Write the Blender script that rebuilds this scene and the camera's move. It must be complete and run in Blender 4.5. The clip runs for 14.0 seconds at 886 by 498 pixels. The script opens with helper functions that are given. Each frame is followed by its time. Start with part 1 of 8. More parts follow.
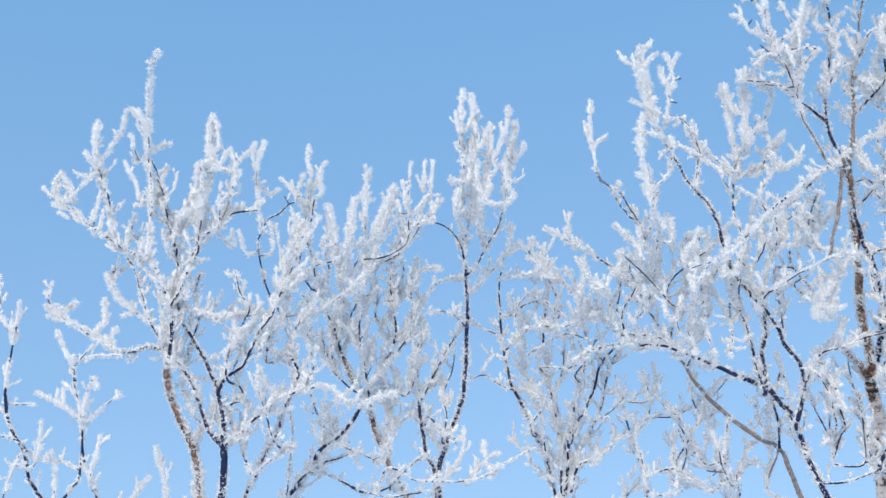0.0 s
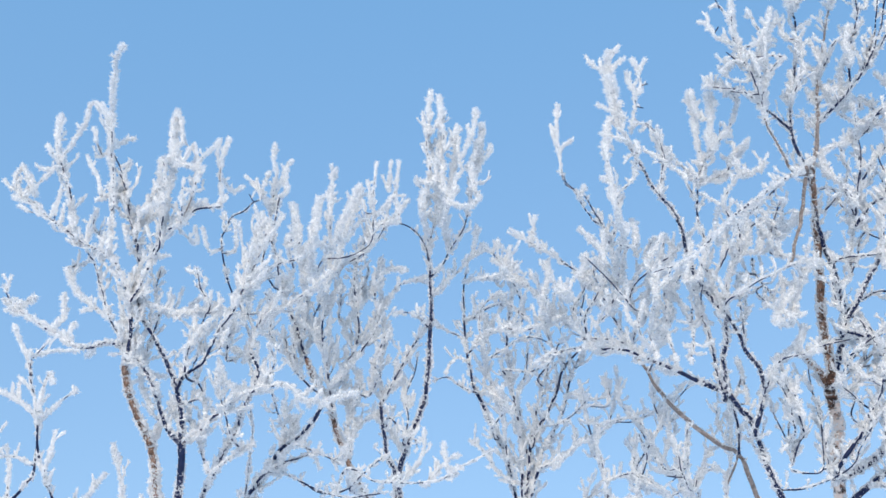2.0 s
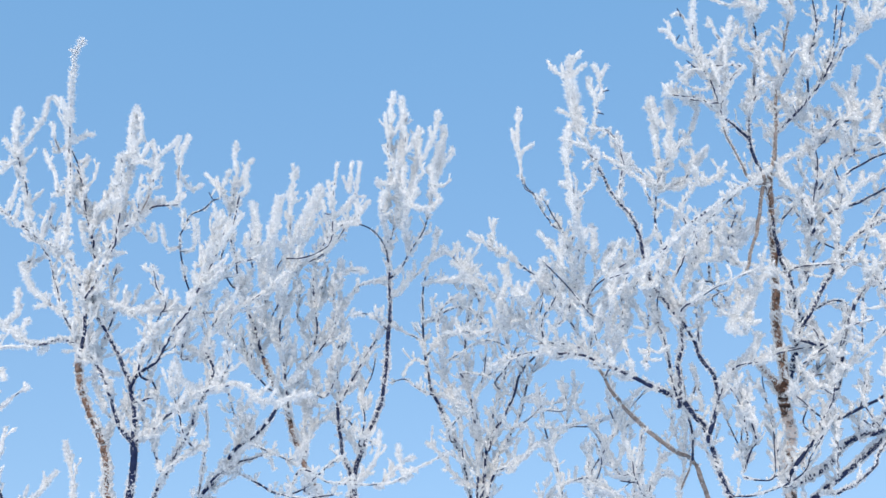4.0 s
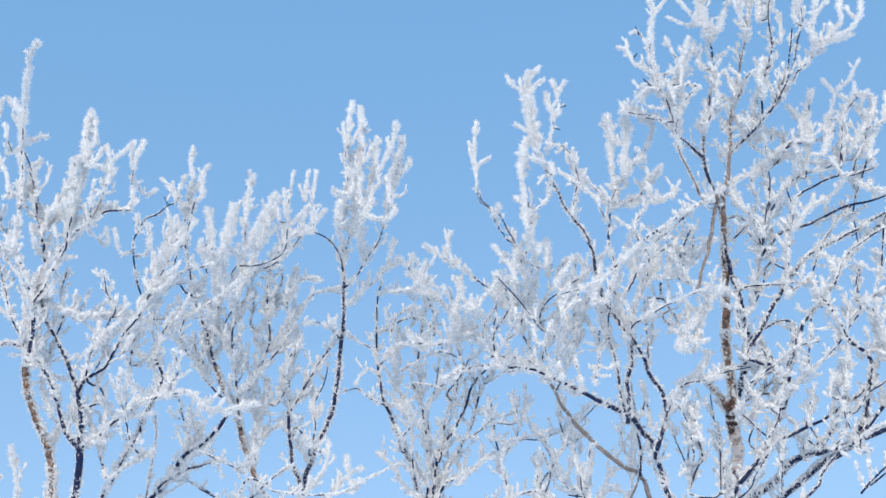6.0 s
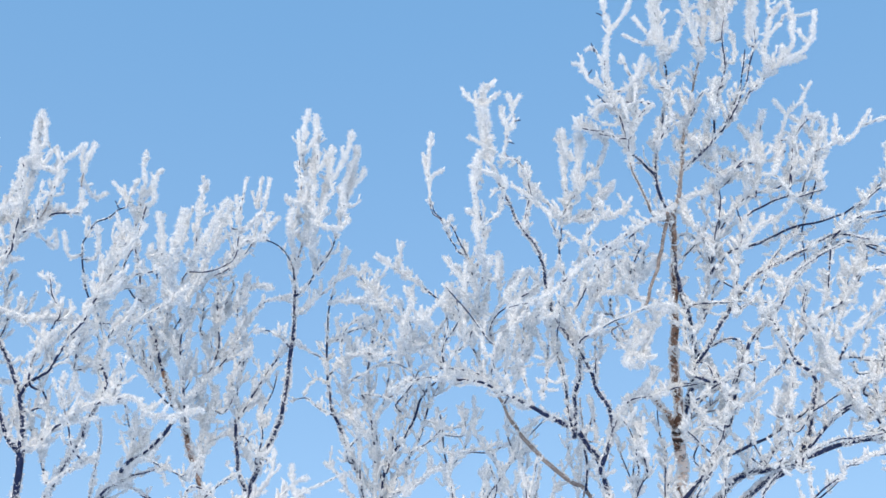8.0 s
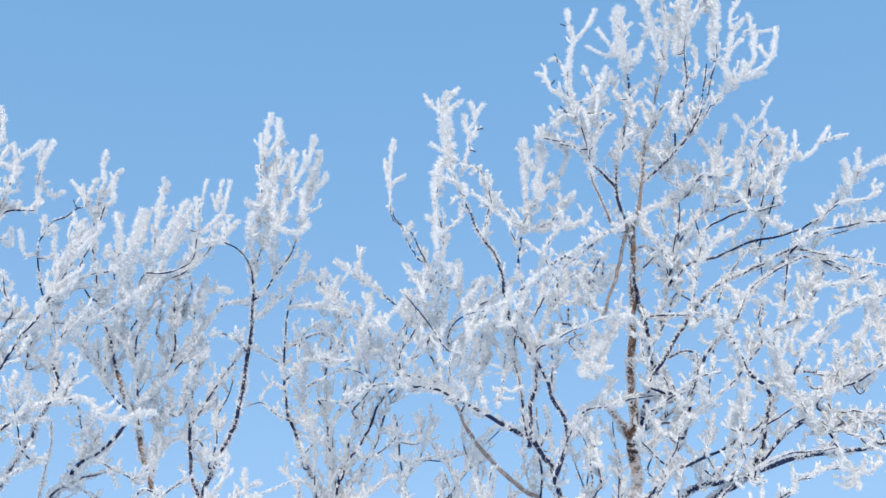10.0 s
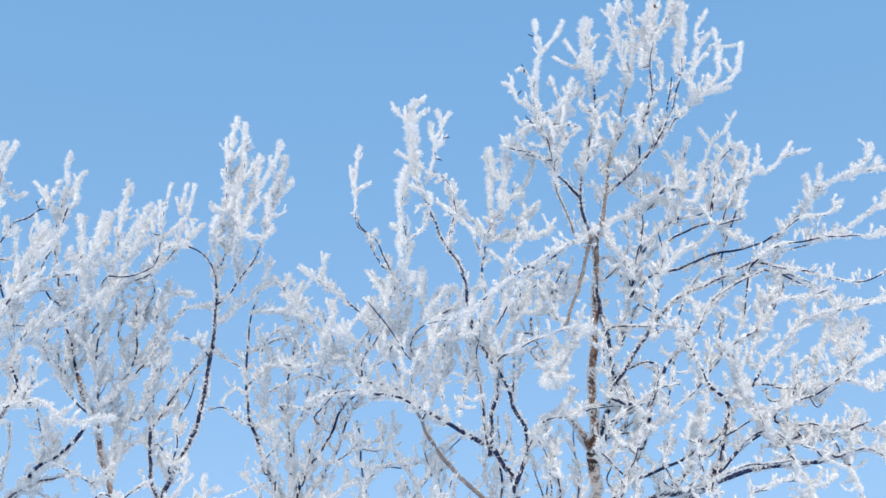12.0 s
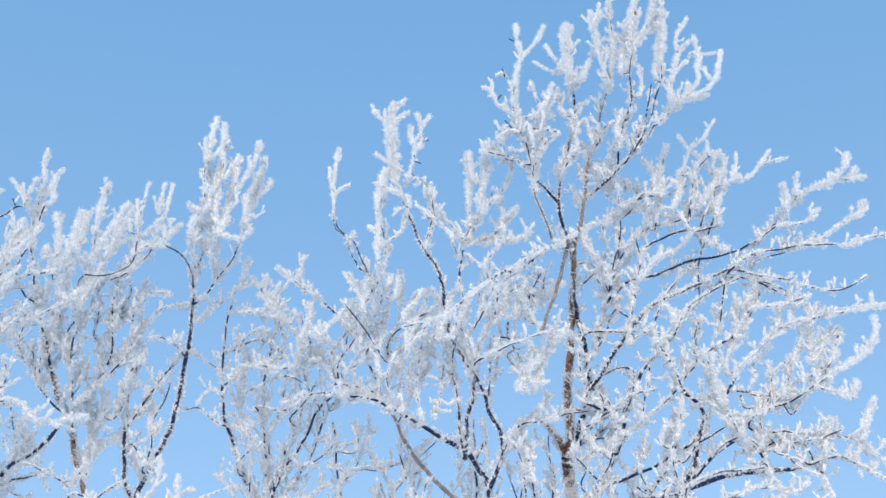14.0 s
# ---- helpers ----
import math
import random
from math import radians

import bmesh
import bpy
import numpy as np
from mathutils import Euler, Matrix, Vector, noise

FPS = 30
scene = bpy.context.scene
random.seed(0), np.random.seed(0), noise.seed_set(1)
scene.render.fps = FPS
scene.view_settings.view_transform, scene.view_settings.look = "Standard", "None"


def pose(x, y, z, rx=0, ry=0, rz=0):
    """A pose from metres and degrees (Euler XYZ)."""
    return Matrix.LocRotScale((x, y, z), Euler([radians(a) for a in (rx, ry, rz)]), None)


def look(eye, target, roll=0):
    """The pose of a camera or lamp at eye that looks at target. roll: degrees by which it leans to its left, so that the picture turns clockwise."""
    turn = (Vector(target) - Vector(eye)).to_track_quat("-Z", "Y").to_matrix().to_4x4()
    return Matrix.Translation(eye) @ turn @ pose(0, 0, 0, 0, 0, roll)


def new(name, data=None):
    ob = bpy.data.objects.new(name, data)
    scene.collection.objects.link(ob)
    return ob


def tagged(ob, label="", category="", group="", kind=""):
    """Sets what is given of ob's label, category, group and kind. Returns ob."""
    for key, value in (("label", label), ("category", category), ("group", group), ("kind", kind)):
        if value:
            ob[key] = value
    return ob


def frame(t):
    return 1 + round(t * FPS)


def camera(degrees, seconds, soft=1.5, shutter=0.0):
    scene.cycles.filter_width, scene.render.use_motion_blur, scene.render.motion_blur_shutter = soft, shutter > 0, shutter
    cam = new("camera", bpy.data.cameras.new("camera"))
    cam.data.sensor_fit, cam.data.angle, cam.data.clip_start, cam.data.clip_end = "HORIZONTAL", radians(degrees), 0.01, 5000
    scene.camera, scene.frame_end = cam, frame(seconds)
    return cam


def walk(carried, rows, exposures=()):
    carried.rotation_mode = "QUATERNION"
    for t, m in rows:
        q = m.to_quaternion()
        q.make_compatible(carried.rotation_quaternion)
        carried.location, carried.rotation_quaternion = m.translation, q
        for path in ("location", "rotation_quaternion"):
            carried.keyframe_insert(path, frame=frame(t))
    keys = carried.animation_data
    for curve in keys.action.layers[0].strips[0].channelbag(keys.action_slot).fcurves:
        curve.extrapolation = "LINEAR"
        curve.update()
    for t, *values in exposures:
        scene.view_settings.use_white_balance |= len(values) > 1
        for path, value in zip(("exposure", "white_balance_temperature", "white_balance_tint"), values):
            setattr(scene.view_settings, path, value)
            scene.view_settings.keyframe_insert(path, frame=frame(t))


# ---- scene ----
cam = camera(42.0, 14.0, soft=1.5)
ROWS = [
    (0.0, -0.2018, -0.0038, 1.5791, 119.586, 2.603, 6.930),
    (0.5, -0.1902, 0.0089, 1.5703, 119.701, 2.537, 6.518),
    (1.0, -0.1638, 0.0164, 1.5673, 119.734, 2.385, 6.138),
    (1.5, -0.1512, 0.0291, 1.5545, 119.874, 2.307, 5.705),
    (2.0, -0.1509, 0.0304, 1.5587, 119.848, 2.332, 5.325),
    (2.5, -0.1386, 0.0337, 1.5545, 119.889, 2.308, 5.074),
    (3.0, -0.1250, 0.0335, 1.5574, 119.873, 2.296, 4.554),
    (5.5, -0.0220, 0.0109, 1.5873, 119.792, 1.825, 2.145),
    (6.0, -0.0097, 0.0013, 1.6014, 119.833, 1.750, 1.530),
    (6.5, 0.0000, 0.0000, 1.6000, 120.001, 1.656, 0.956),
    (7.0, 0.0213, -0.0023, 1.6024, 120.125, 1.522, 0.425),
    (7.5, 0.0496, 0.0022, 1.5978, 120.278, 1.486, -0.056),
    (8.0, 0.0669, 0.0074, 1.5916, 120.423, 1.422, -0.597),
    (10.5, 0.1289, 0.0279, 1.5708, 121.055, 1.051, -2.941),
    (11.0, 0.1311, 0.0169, 1.5796, 121.082, 1.028, -3.377),
    (11.5, 0.1402, 0.0013, 1.5949, 121.005, 1.026, -3.833),
    (12.0, 0.1505, -0.0074, 1.5991, 120.961, 1.064, -4.282),
    (12.5, 0.1639, -0.0180, 1.6102, 120.888, 0.961, -4.571),
    (13.0, 0.1656, -0.0180, 1.6076, 120.937, 0.880, -4.899),
    (13.5, 0.1715, -0.0193, 1.6095, 120.944, 0.842, -5.164),
    (14.0, 0.1773, -0.0140, 1.6045, 121.033, 0.823, -5.407),
]
walk(cam, [(t, pose(x, y, z, rx, ry, rz)) for t, x, y, z, rx, ry, rz in ROWS], [(0.0, 0.74), (14.0, 0.74)])

# ---- daylight: clear winter sky, fill band added along the horizon, sun behind the camera ----
SUN_HEIGHT, SUN_TURN = 30.0, 186.0  # degrees above the horizon; clockwise from +y
world = bpy.data.worlds.new("winter_sky")
scene.world = world
world.use_nodes = True
wn = world.node_tree
sky = wn.nodes.new("ShaderNodeTexSky")
sky.sky_type, sky.sun_disc = "NISHITA", False
sky.sun_elevation, sky.sun_rotation = radians(SUN_HEIGHT), radians(SUN_TURN)
sky.altitude, sky.air_density, sky.dust_density, sky.ozone_density = 0, 1.0, 2.6, 1.0
clear = wn.nodes.new("ShaderNodeMix")  # dry winter air: a deeper, more even blue than the model's
clear.data_type = "RGBA"
clear.inputs[0].default_value = 0.58
height = wn.nodes.new("ShaderNodeSeparateXYZ")
wn.links.new(wn.nodes.new("ShaderNodeTexCoord").outputs["Generated"], height.inputs["Vector"])
haze_fill = wn.nodes.new("ShaderNodeValToRGB")  # paler towards the horizon; the bright band below the view is added fill light
haze_fill.color_ramp.elements.new(0.24)
for stop, (at, tint) in zip(haze_fill.color_ramp.elements, ((0.0, (9.6, 8.9, 8.2, 1)), (0.24, (1.00, 1.95, 3.14, 1)), (0.66, (0.72, 1.92, 3.52, 1)))):
    stop.position, stop.color = at, tint
wn.links.new(height.outputs["Z"], haze_fill.inputs["Fac"])
wn.links.new(haze_fill.outputs["Color"], clear.inputs[7])
wn.links.new(sky.outputs["Color"], clear.inputs[6])
wn.links.new(clear.outputs[2], wn.nodes["Background"].inputs["Color"])
wn.nodes["Background"].inputs["Strength"].default_value = 0.15
sun = new("sun", bpy.data.lights.new("sun", "SUN"))
sun.data.energy = 0.39
sun.data.angle, sun.data.color = radians(0.53), (1.0, 0.84, 0.62)
toward = Vector((math.sin(radians(SUN_TURN)) * math.cos(radians(SUN_HEIGHT)),
                 math.cos(radians(SUN_TURN)) * math.cos(radians(SUN_HEIGHT)), math.sin(radians(SUN_HEIGHT))))
sun.matrix_world = look(toward * 60, (0, 0, 0))


# ---- materials ----
def material(name):
    m = bpy.data.materials.new(name)
    m.use_nodes = True
    return m, m.node_tree, m.node_tree.nodes["Principled BSDF"]


def noise_node(nt, scale, detail=4.0, coords=None):
    n = nt.nodes.new("ShaderNodeTexNoise")
    n.inputs["Scale"].default_value, n.inputs["Detail"].default_value = scale, detail
    if coords is not None:
        nt.links.new(coords, n.inputs["Vector"])
    return n


def ramp(nt, source, *stops):
    r = nt.nodes.new("ShaderNodeValToRGB")
    while len(r.color_ramp.elements) < len(stops):
        r.color_ramp.elements.new(0.5)
    for e, (at, colour) in zip(r.color_ramp.elements, stops):
        e.position, e.color = at, (*colour, 1)
    nt.links.new(source, r.inputs["Fac"])
    return r


def bump(nt, source, strength, distance, shader):
    b = nt.nodes.new("ShaderNodeBump")
    b.inputs["Strength"].default_value, b.inputs["Distance"].default_value = strength, distance
    nt.links.new(source, b.inputs["Height"])
    nt.links.new(b.outputs["Normal"], shader.inputs["Normal"])


def frost_material(name, clear, through_light):
    """Rime: white, letting light through. clear: the share that passes straight between its crystals; through_light: the share scattered to the far side."""
    m, nt, p = material(name)
    geo = nt.nodes.new("ShaderNodeNewGeometry")
    fine = noise_node(nt, 160, 3, geo.outputs["Position"])
    tone = ramp(nt, fine.outputs["Fac"], (0.3, (0.965, 0.962, 0.96)), (0.7, (0.99, 0.988, 0.986)))
    nt.links.new(tone.outputs["Color"], p.inputs["Base Color"])
    p.inputs["Roughness"].default_value = 0.55
    p.inputs["Specular IOR Level"].default_value = 0.35
    bump(nt, fine.outputs["Fac"], 0.7, 0.005, p)
    thin = nt.nodes.new("ShaderNodeBsdfTranslucent")
    thin.inputs["Color"].default_value = (0.985, 0.983, 0.98, 1)
    mix = nt.nodes.new("ShaderNodeMixShader")
    mix.inputs["Fac"].default_value = through_light
    nt.links.new(p.outputs["BSDF"], mix.inputs[1])
    nt.links.new(thin.outputs["BSDF"], mix.inputs[2])
    airy = nt.nodes.new("ShaderNodeMixShader")  # the crystals let part of the light straight through
    airy.inputs["Fac"].default_value = clear
    nt.links.new(mix.outputs["Shader"], airy.inputs[1])
    nt.links.new(nt.nodes.new("ShaderNodeBsdfTransparent").outputs["BSDF"], airy.inputs[2])
    nt.links.new(airy.outputs["Shader"], nt.nodes["Material Output"].inputs["Surface"])
    return m


def twig_material(name, *tones):
    """Young birch bark with a dull gloss and pale lenticels."""
    m, nt, p = material(name)
    geo = nt.nodes.new("ShaderNodeNewGeometry")
    coarse = noise_node(nt, 34, 4, geo.outputs["Position"])
    fine = noise_node(nt, 240, 3, geo.outputs["Position"])
    tone = ramp(nt, coarse.outputs["Fac"], *zip((0.3, 0.55, 0.75), tones))
    spots = ramp(nt, fine.outputs["Fac"], (0.66, (0, 0, 0)), (0.72, (1, 1, 1)))
    mix = nt.nodes.new("ShaderNodeMix")
    mix.data_type = "RGBA"
    nt.links.new(spots.outputs["Color"], mix.inputs[0])
    nt.links.new(tone.outputs["Color"], mix.inputs[6])
    mix.inputs[7].default_value = tuple(1.6 * c for c in tones[2]) + (1,)
    nt.links.new(mix.outputs[2], p.inputs["Base Color"])
    p.inputs["Roughness"].default_value = 0.6
    p.inputs["Specular IOR Level"].default_value = 0.25
    bump(nt, fine.outputs["Fac"], 0.5, 0.002, p)
    return m


def trunk_material():
    """Older birch bark: tan to buff with rusty peeling patches and black scars."""
    m, nt, p = material("birch_bark")
    geo = nt.nodes.new("ShaderNodeNewGeometry")
    stretch = nt.nodes.new("ShaderNodeMapping")
    stretch.inputs["Scale"].default_value = (1.0, 1.0, 3.2)
    nt.links.new(geo.outputs["Position"], stretch.inputs["Vector"])
    coarse = noise_node(nt, 9, 5, stretch.outputs["Vector"])
    scars = noise_node(nt, 26, 4, stretch.outputs["Vector"])
    fine = noise_node(nt, 300, 2, geo.outputs["Position"])
    tone = ramp(nt, coarse.outputs["Fac"], (0.27, (0.36, 0.19, 0.12)), (0.36, (0.64, 0.47, 0.38)), (0.46, (0.82, 0.67, 0.57)), (0.65, (0.88, 0.76, 0.68)))
    dark = ramp(nt, scars.outputs["Fac"], (0.62, (0, 0, 0)), (0.66, (1, 1, 1)))
    mix = nt.nodes.new("ShaderNodeMix")
    mix.data_type = "RGBA"
    nt.links.new(dark.outputs["Color"], mix.inputs[0])
    nt.links.new(tone.outputs["Color"], mix.inputs[6])
    mix.inputs[7].default_value = (0.05, 0.035, 0.028, 1)
    # crusts of old dark bark left at the fork and further down
    ragged = noise_node(nt, 20, 4, geo.outputs["Position"])
    split = nt.nodes.new("ShaderNodeSeparateXYZ")
    nt.links.new(geo.outputs["Position"], split.inputs["Vector"])
    shift = nt.nodes.new("ShaderNodeMath")
    shift.operation = "MULTIPLY_ADD"
    shift.inputs[1].default_value = 0.30
    nt.links.new(ragged.outputs["Fac"], shift.inputs[0])
    nt.links.new(split.outputs["Z"], shift.inputs[2])
    level = nt.nodes.new("ShaderNodeMapRange")
    level.inputs["From Min"].default_value, level.inputs["From Max"].default_value = 3.0, 4.2
    nt.links.new(shift.outputs["Value"], level.inputs["Value"])
    crust = ramp(nt, level.outputs["Result"], (0.0, (0, 0, 0)), (0.42, (0, 0, 0)), (0.44, (1, 1, 1)), (0.535, (1, 1, 1)), (0.55, (0, 0, 0)), (0.70, (0, 0, 0)), (0.715, (1, 1, 1)), (0.85, (1, 1, 1)))
    old = ramp(nt, scars.outputs["Fac"], (0.40, (0.026, 0.014, 0.010)), (0.56, (0.11, 0.050, 0.029)), (0.66, (0.24, 0.12, 0.07)))
    crusted = nt.nodes.new("ShaderNodeMix")
    crusted.data_type = "RGBA"
    nt.links.new(crust.outputs["Color"], crusted.inputs[0])
    nt.links.new(mix.outputs[2], crusted.inputs[6])
    nt.links.new(old.outputs["Color"], crusted.inputs[7])
    nt.links.new(crusted.outputs[2], p.inputs["Base Color"])
    p.inputs["Roughness"].default_value = 0.7
    bump(nt, scars.outputs["Fac"], 0.5, 0.006, p)
    return m


def snow_material():
    m, nt, p = material("snow")
    geo = nt.nodes.new("ShaderNodeNewGeometry")
    soft = noise_node(nt, 0.8, 5, geo.outputs["Position"])
    grain = noise_node(nt, 90, 3, geo.outputs["Position"])
    tone = ramp(nt, soft.outputs["Fac"], (0.3, (0.90, 0.91, 0.93)), (0.7, (0.95, 0.955, 0.965)))
    nt.links.new(tone.outputs["Color"], p.inputs["Base Color"])
    p.inputs["Roughness"].default_value = 0.7
    bump(nt, grain.outputs["Fac"], 0.4, 0.01, p)
    return m


def leaf_material():
    m, nt, p = material("dead_leaf")
    geo = nt.nodes.new("ShaderNodeNewGeometry")
    veins = noise_node(nt, 120, 3, geo.outputs["Position"])
    tone = ramp(nt, veins.outputs["Fac"], (0.3, (0.30, 0.11, 0.05)), (0.7, (0.45, 0.20, 0.09)))
    nt.links.new(tone.outputs["Color"], p.inputs["Base Color"])
    p.inputs["Roughness"].default_value = 0.7
    return m


FROST, NEEDLE_ICE = frost_material("hoar_frost", 0.10, 0.22), frost_material("frost_needles", 0.28, 0.42)
BIRCH_BARK, SNOW, LEAF = trunk_material(), snow_material(), leaf_material()
# dark bark; the blue of skylight on shaded boughs is mixed into its tones
YOUNG_BARK = twig_material("dark_bark_shade_blue", (0.005, 0.012, 0.046), (0.011, 0.022, 0.075), (0.042, 0.052, 0.095))
BROWN_BARK = twig_material("reddish_brown_bark", (0.024, 0.018, 0.018), (0.25, 0.145, 0.098), (0.56, 0.41, 0.33))
SMOOTH_BARK = twig_material("grey_brown_bark", (0.16, 0.13, 0.115), (0.30, 0.245, 0.22), (0.46, 0.40, 0.36))
rng = np.random.default_rng(7)
UP = np.array([0.0, 0.0, 1.0])


# ---- mesh helpers ----
class Pile:
    """Vertices and faces of one mesh, gathered piece by piece."""

    def __init__(self):
        self.verts, self.faces, self.slots, self.count = [], [], [], 0

    def add(self, verts, faces, slot=0):
        self.verts.append(verts)
        self.faces.append(faces + self.count)
        self.slots.append(np.full(len(faces), slot, np.int32))
        self.count += len(verts)

    def build(self, name, *mats, parent=None, smooth=True):
        verts = np.concatenate(self.verts)
        faces = np.concatenate(self.faces)
        me = bpy.data.meshes.new(name)
        me.vertices.add(len(verts))
        me.vertices.foreach_set("co", verts.astype(np.float32).ravel())
        me.loops.add(faces.size)
        me.loops.foreach_set("vertex_index", faces.astype(np.int32).ravel())
        me.polygons.add(len(faces))
        me.polygons.foreach_set("loop_start", np.arange(0, faces.size, 3, dtype=np.int32))
        me.update(calc_edges=True)
        me.polygons.foreach_set("use_smooth", np.full(len(faces), smooth))
        for mat in mats:
            me.materials.append(mat)
        me.polygons.foreach_set("material_index", np.concatenate(self.slots))
        ob = new(name, me)
        ob.parent = parent
        if parent is not None and parent.parent is None:
            ob.matrix_parent_inverse = Matrix.Translation(-parent.location)
        return ob


def smooth_path(points, step):
    """A curve through the points (Catmull-Rom), resampled at even steps."""
    p = np.asarray(points, float)
    q = np.vstack([2 * p[0] - p[1], p, 2 * p[-1] - p[-2]])
    u = np.linspace(0, 1, 13)[:-1, None]
    out = []
    for a, b, c, d in zip(q[:-3], q[1:-2], q[2:-1], q[3:]):
        out.append(0.5 * (2 * b + (c - a) * u + (2 * a - 5 * b + 4 * c - d) * u ** 2 + (3 * b - a - 3 * c + d) * u ** 3))
    line = np.vstack(out + [p[-1:]])
    s = np.r_[0, np.cumsum(np.linalg.norm(np.diff(line, axis=0), axis=1))]
    n = max(4, int(s[-1] / step) + 1)
    at = np.linspace(0, s[-1], n)
    return np.stack([np.interp(at, s, line[:, k]) for k in range(3)], 1)


def ripple(n, scale, seed_rng):
    """Smooth noise along a line of n samples, about -1 to 1, with features of `scale` samples."""
    k = max(4, int(n / scale) + 3)
    return np.interp(np.linspace(0, k - 1, n), np.arange(k), seed_rng.uniform(-1, 1, k))


def frames_along(path):
    t = np.gradient(path, axis=0)
    t /= np.linalg.norm(t, axis=1)[:, None] + 1e-9
    ref = np.where(np.abs(t[:, 2:3]) > 0.8, np.array([[0.0, -1.0, 0.0]]), UP[None])
    a = np.cross(t, ref)
    a /= np.linalg.norm(a, axis=1)[:, None] + 1e-9
    return t, a, np.cross(a, t)


def tube(pile, path, radii, sides):
    """radii: one per sample, or one per sample and side."""
    n = len(path)
    t, a, b = frames_along(path)
    ang = np.linspace(0, 2 * np.pi, sides, endpoint=False)
    r = np.broadcast_to(radii if np.ndim(radii) == 2 else np.asarray(radii)[:, None], (n, sides))
    ring = a[:, None] * np.cos(ang)[None, :, None] + b[:, None] * np.sin(ang)[None, :, None]
    verts = (path[:, None] + ring * r[..., None]).reshape(-1, 3)
    verts = np.vstack([verts, path[:1] - t[:1] * r[0].mean() * 0.5, path[-1:] + t[-1:] * r[-1].mean()])
    i = np.arange(n - 1)[:, None] * sides
    j = np.arange(sides)[None]
    k = (j + 1) % sides
    q0, q1, q2, q3 = i + j, i + k, i + sides + k, i + sides + j
    faces = np.concatenate([np.stack([q0, q1, q2], -1).reshape(-1, 3), np.stack([q0, q2, q3], -1).reshape(-1, 3)])
    j, k = j[0], k[0]
    lo = np.stack([k, j, np.full(sides, n * sides)], -1)
    hi = np.stack([(n - 1) * sides + j, (n - 1) * sides + k, np.full(sides, n * sides + 1)], -1)
    pile.add(verts, np.concatenate([faces, lo, hi]))


def resample(path, values, step):
    """The path and the values along it at even steps."""
    s = np.r_[0, np.cumsum(np.linalg.norm(np.diff(path, axis=0), axis=1))]
    at = np.linspace(0, s[-1], max(5, int(s[-1] / step) + 1))
    return np.stack([np.interp(at, s, path[:, k]) for k in range(3)], 1), np.interp(at, s, values), s[-1]


def exposed(ring):
    """How readily rime settles on a side of the wood: most above and at the flanks, least below and to the south."""
    return 0.70 * ring[..., 2] + 0.35 * np.abs(ring[..., 0]) + 0.42 * ring[..., 1]


def needles(pile, foot, out, high, wide):
    """Slender blades of ice, one to each foot."""
    k = len(foot)
    across = np.cross(out, rng.normal(0, 1, (k, 3)))
    across /= np.linalg.norm(across, axis=1)[:, None] + 1e-9
    w = across * wide[:, None]
    verts = np.stack([foot - w, foot + w, foot + out * high[:, None]], 1).reshape(-1, 3)
    pile.add(verts, np.arange(3 * k).reshape(-1, 3), 1)


def rime(pile, path, wood, coat, cover, density=1.0, foot_bare=0.0):
    """A finger of hoar frost round a twig: a lumpy sleeve with a blunt tip, bristling with fine needles. cover: 0 bare to 1 wholly coated."""
    path, inner, length = resample(path, wood, 0.011)
    n, sides = len(path), 5
    t, a, b = frames_along(path)
    ang = np.linspace(0, 2 * np.pi, sides, endpoint=False) + rng.uniform(0, 1)
    ring = a[:, None] * np.cos(ang)[None, :, None] + b[:, None] * np.sin(ang)[None, :, None]
    lump = 0.26 * ripple(n, 2.5, rng) + 0.26 * ripple(n, 8, rng)
    gaps = np.clip(ripple(n, 6, rng) - 0.15, 0, 1) * (1.05 - cover) * 4.0
    grow = (1.9 * cover - 0.95 + lump - gaps)[:, None] + 0.45 * exposed(ring) + 0.42 * rng.uniform(-1, 1, (n, sides))
    along = np.linspace(0, length, n)
    rise = np.clip((along - foot_bare * length) / 0.03 + 0.35, 0, 1)
    grow += 0.8 * np.clip(1 - (length - along) / 0.05, 0, 1)[:, None]  # the tips are always coated
    grow = np.clip(grow, 0, 1) * rise[:, None]
    tip = np.sqrt(np.clip((along[-1] - along + 0.004) / (0.9 * coat), 0.05, 1))
    shape = (1 + lump + 0.08 * (along / along[-1] - 0.5))[:, None] * (1 + 0.46 * rng.uniform(-1, 1, (n, sides)))
    size = np.where(grow > 0.10, inner[:, None] + BODY * coat * grow * shape * tip[:, None], inner[:, None] * 0.5)
    tube(pile, path, size, sides)
    m = int(length * NEEDLES * density * (0.35 + 0.65 * cover) * coat / 0.025)
    i, j = rng.integers(0, n, m), rng.integers(0, sides, m)
    keep = grow[i, j] > 0.10
    i, j = i[keep], j[keep]
    m = len(i)
    if m:
        turn = ang[j] + rng.uniform(-1, 1, m) * np.pi / sides
        face = a[i] * np.cos(turn)[:, None] + b[i] * np.sin(turn)[:, None]
        out = face + t[i] * rng.uniform(-0.3, 0.9, (m, 1)) + 0.35 * rng.normal(0, 1, (m, 3))
        out /= np.linalg.norm(out, axis=1)[:, None]
        high = coat * (0.38 + 0.40 * rng.random(m)) * (0.6 + 0.4 * grow[i, j]) * (1 + lump[i]) + 0.002
        seat = path[i] + face * (size[i, j] * 0.8)[:, None] + t[i] * rng.uniform(-0.005, 0.005, (m, 1))
        needles(pile, seat, out, high, high * rng.uniform(0.09, 0.18, m) + 0.0009)


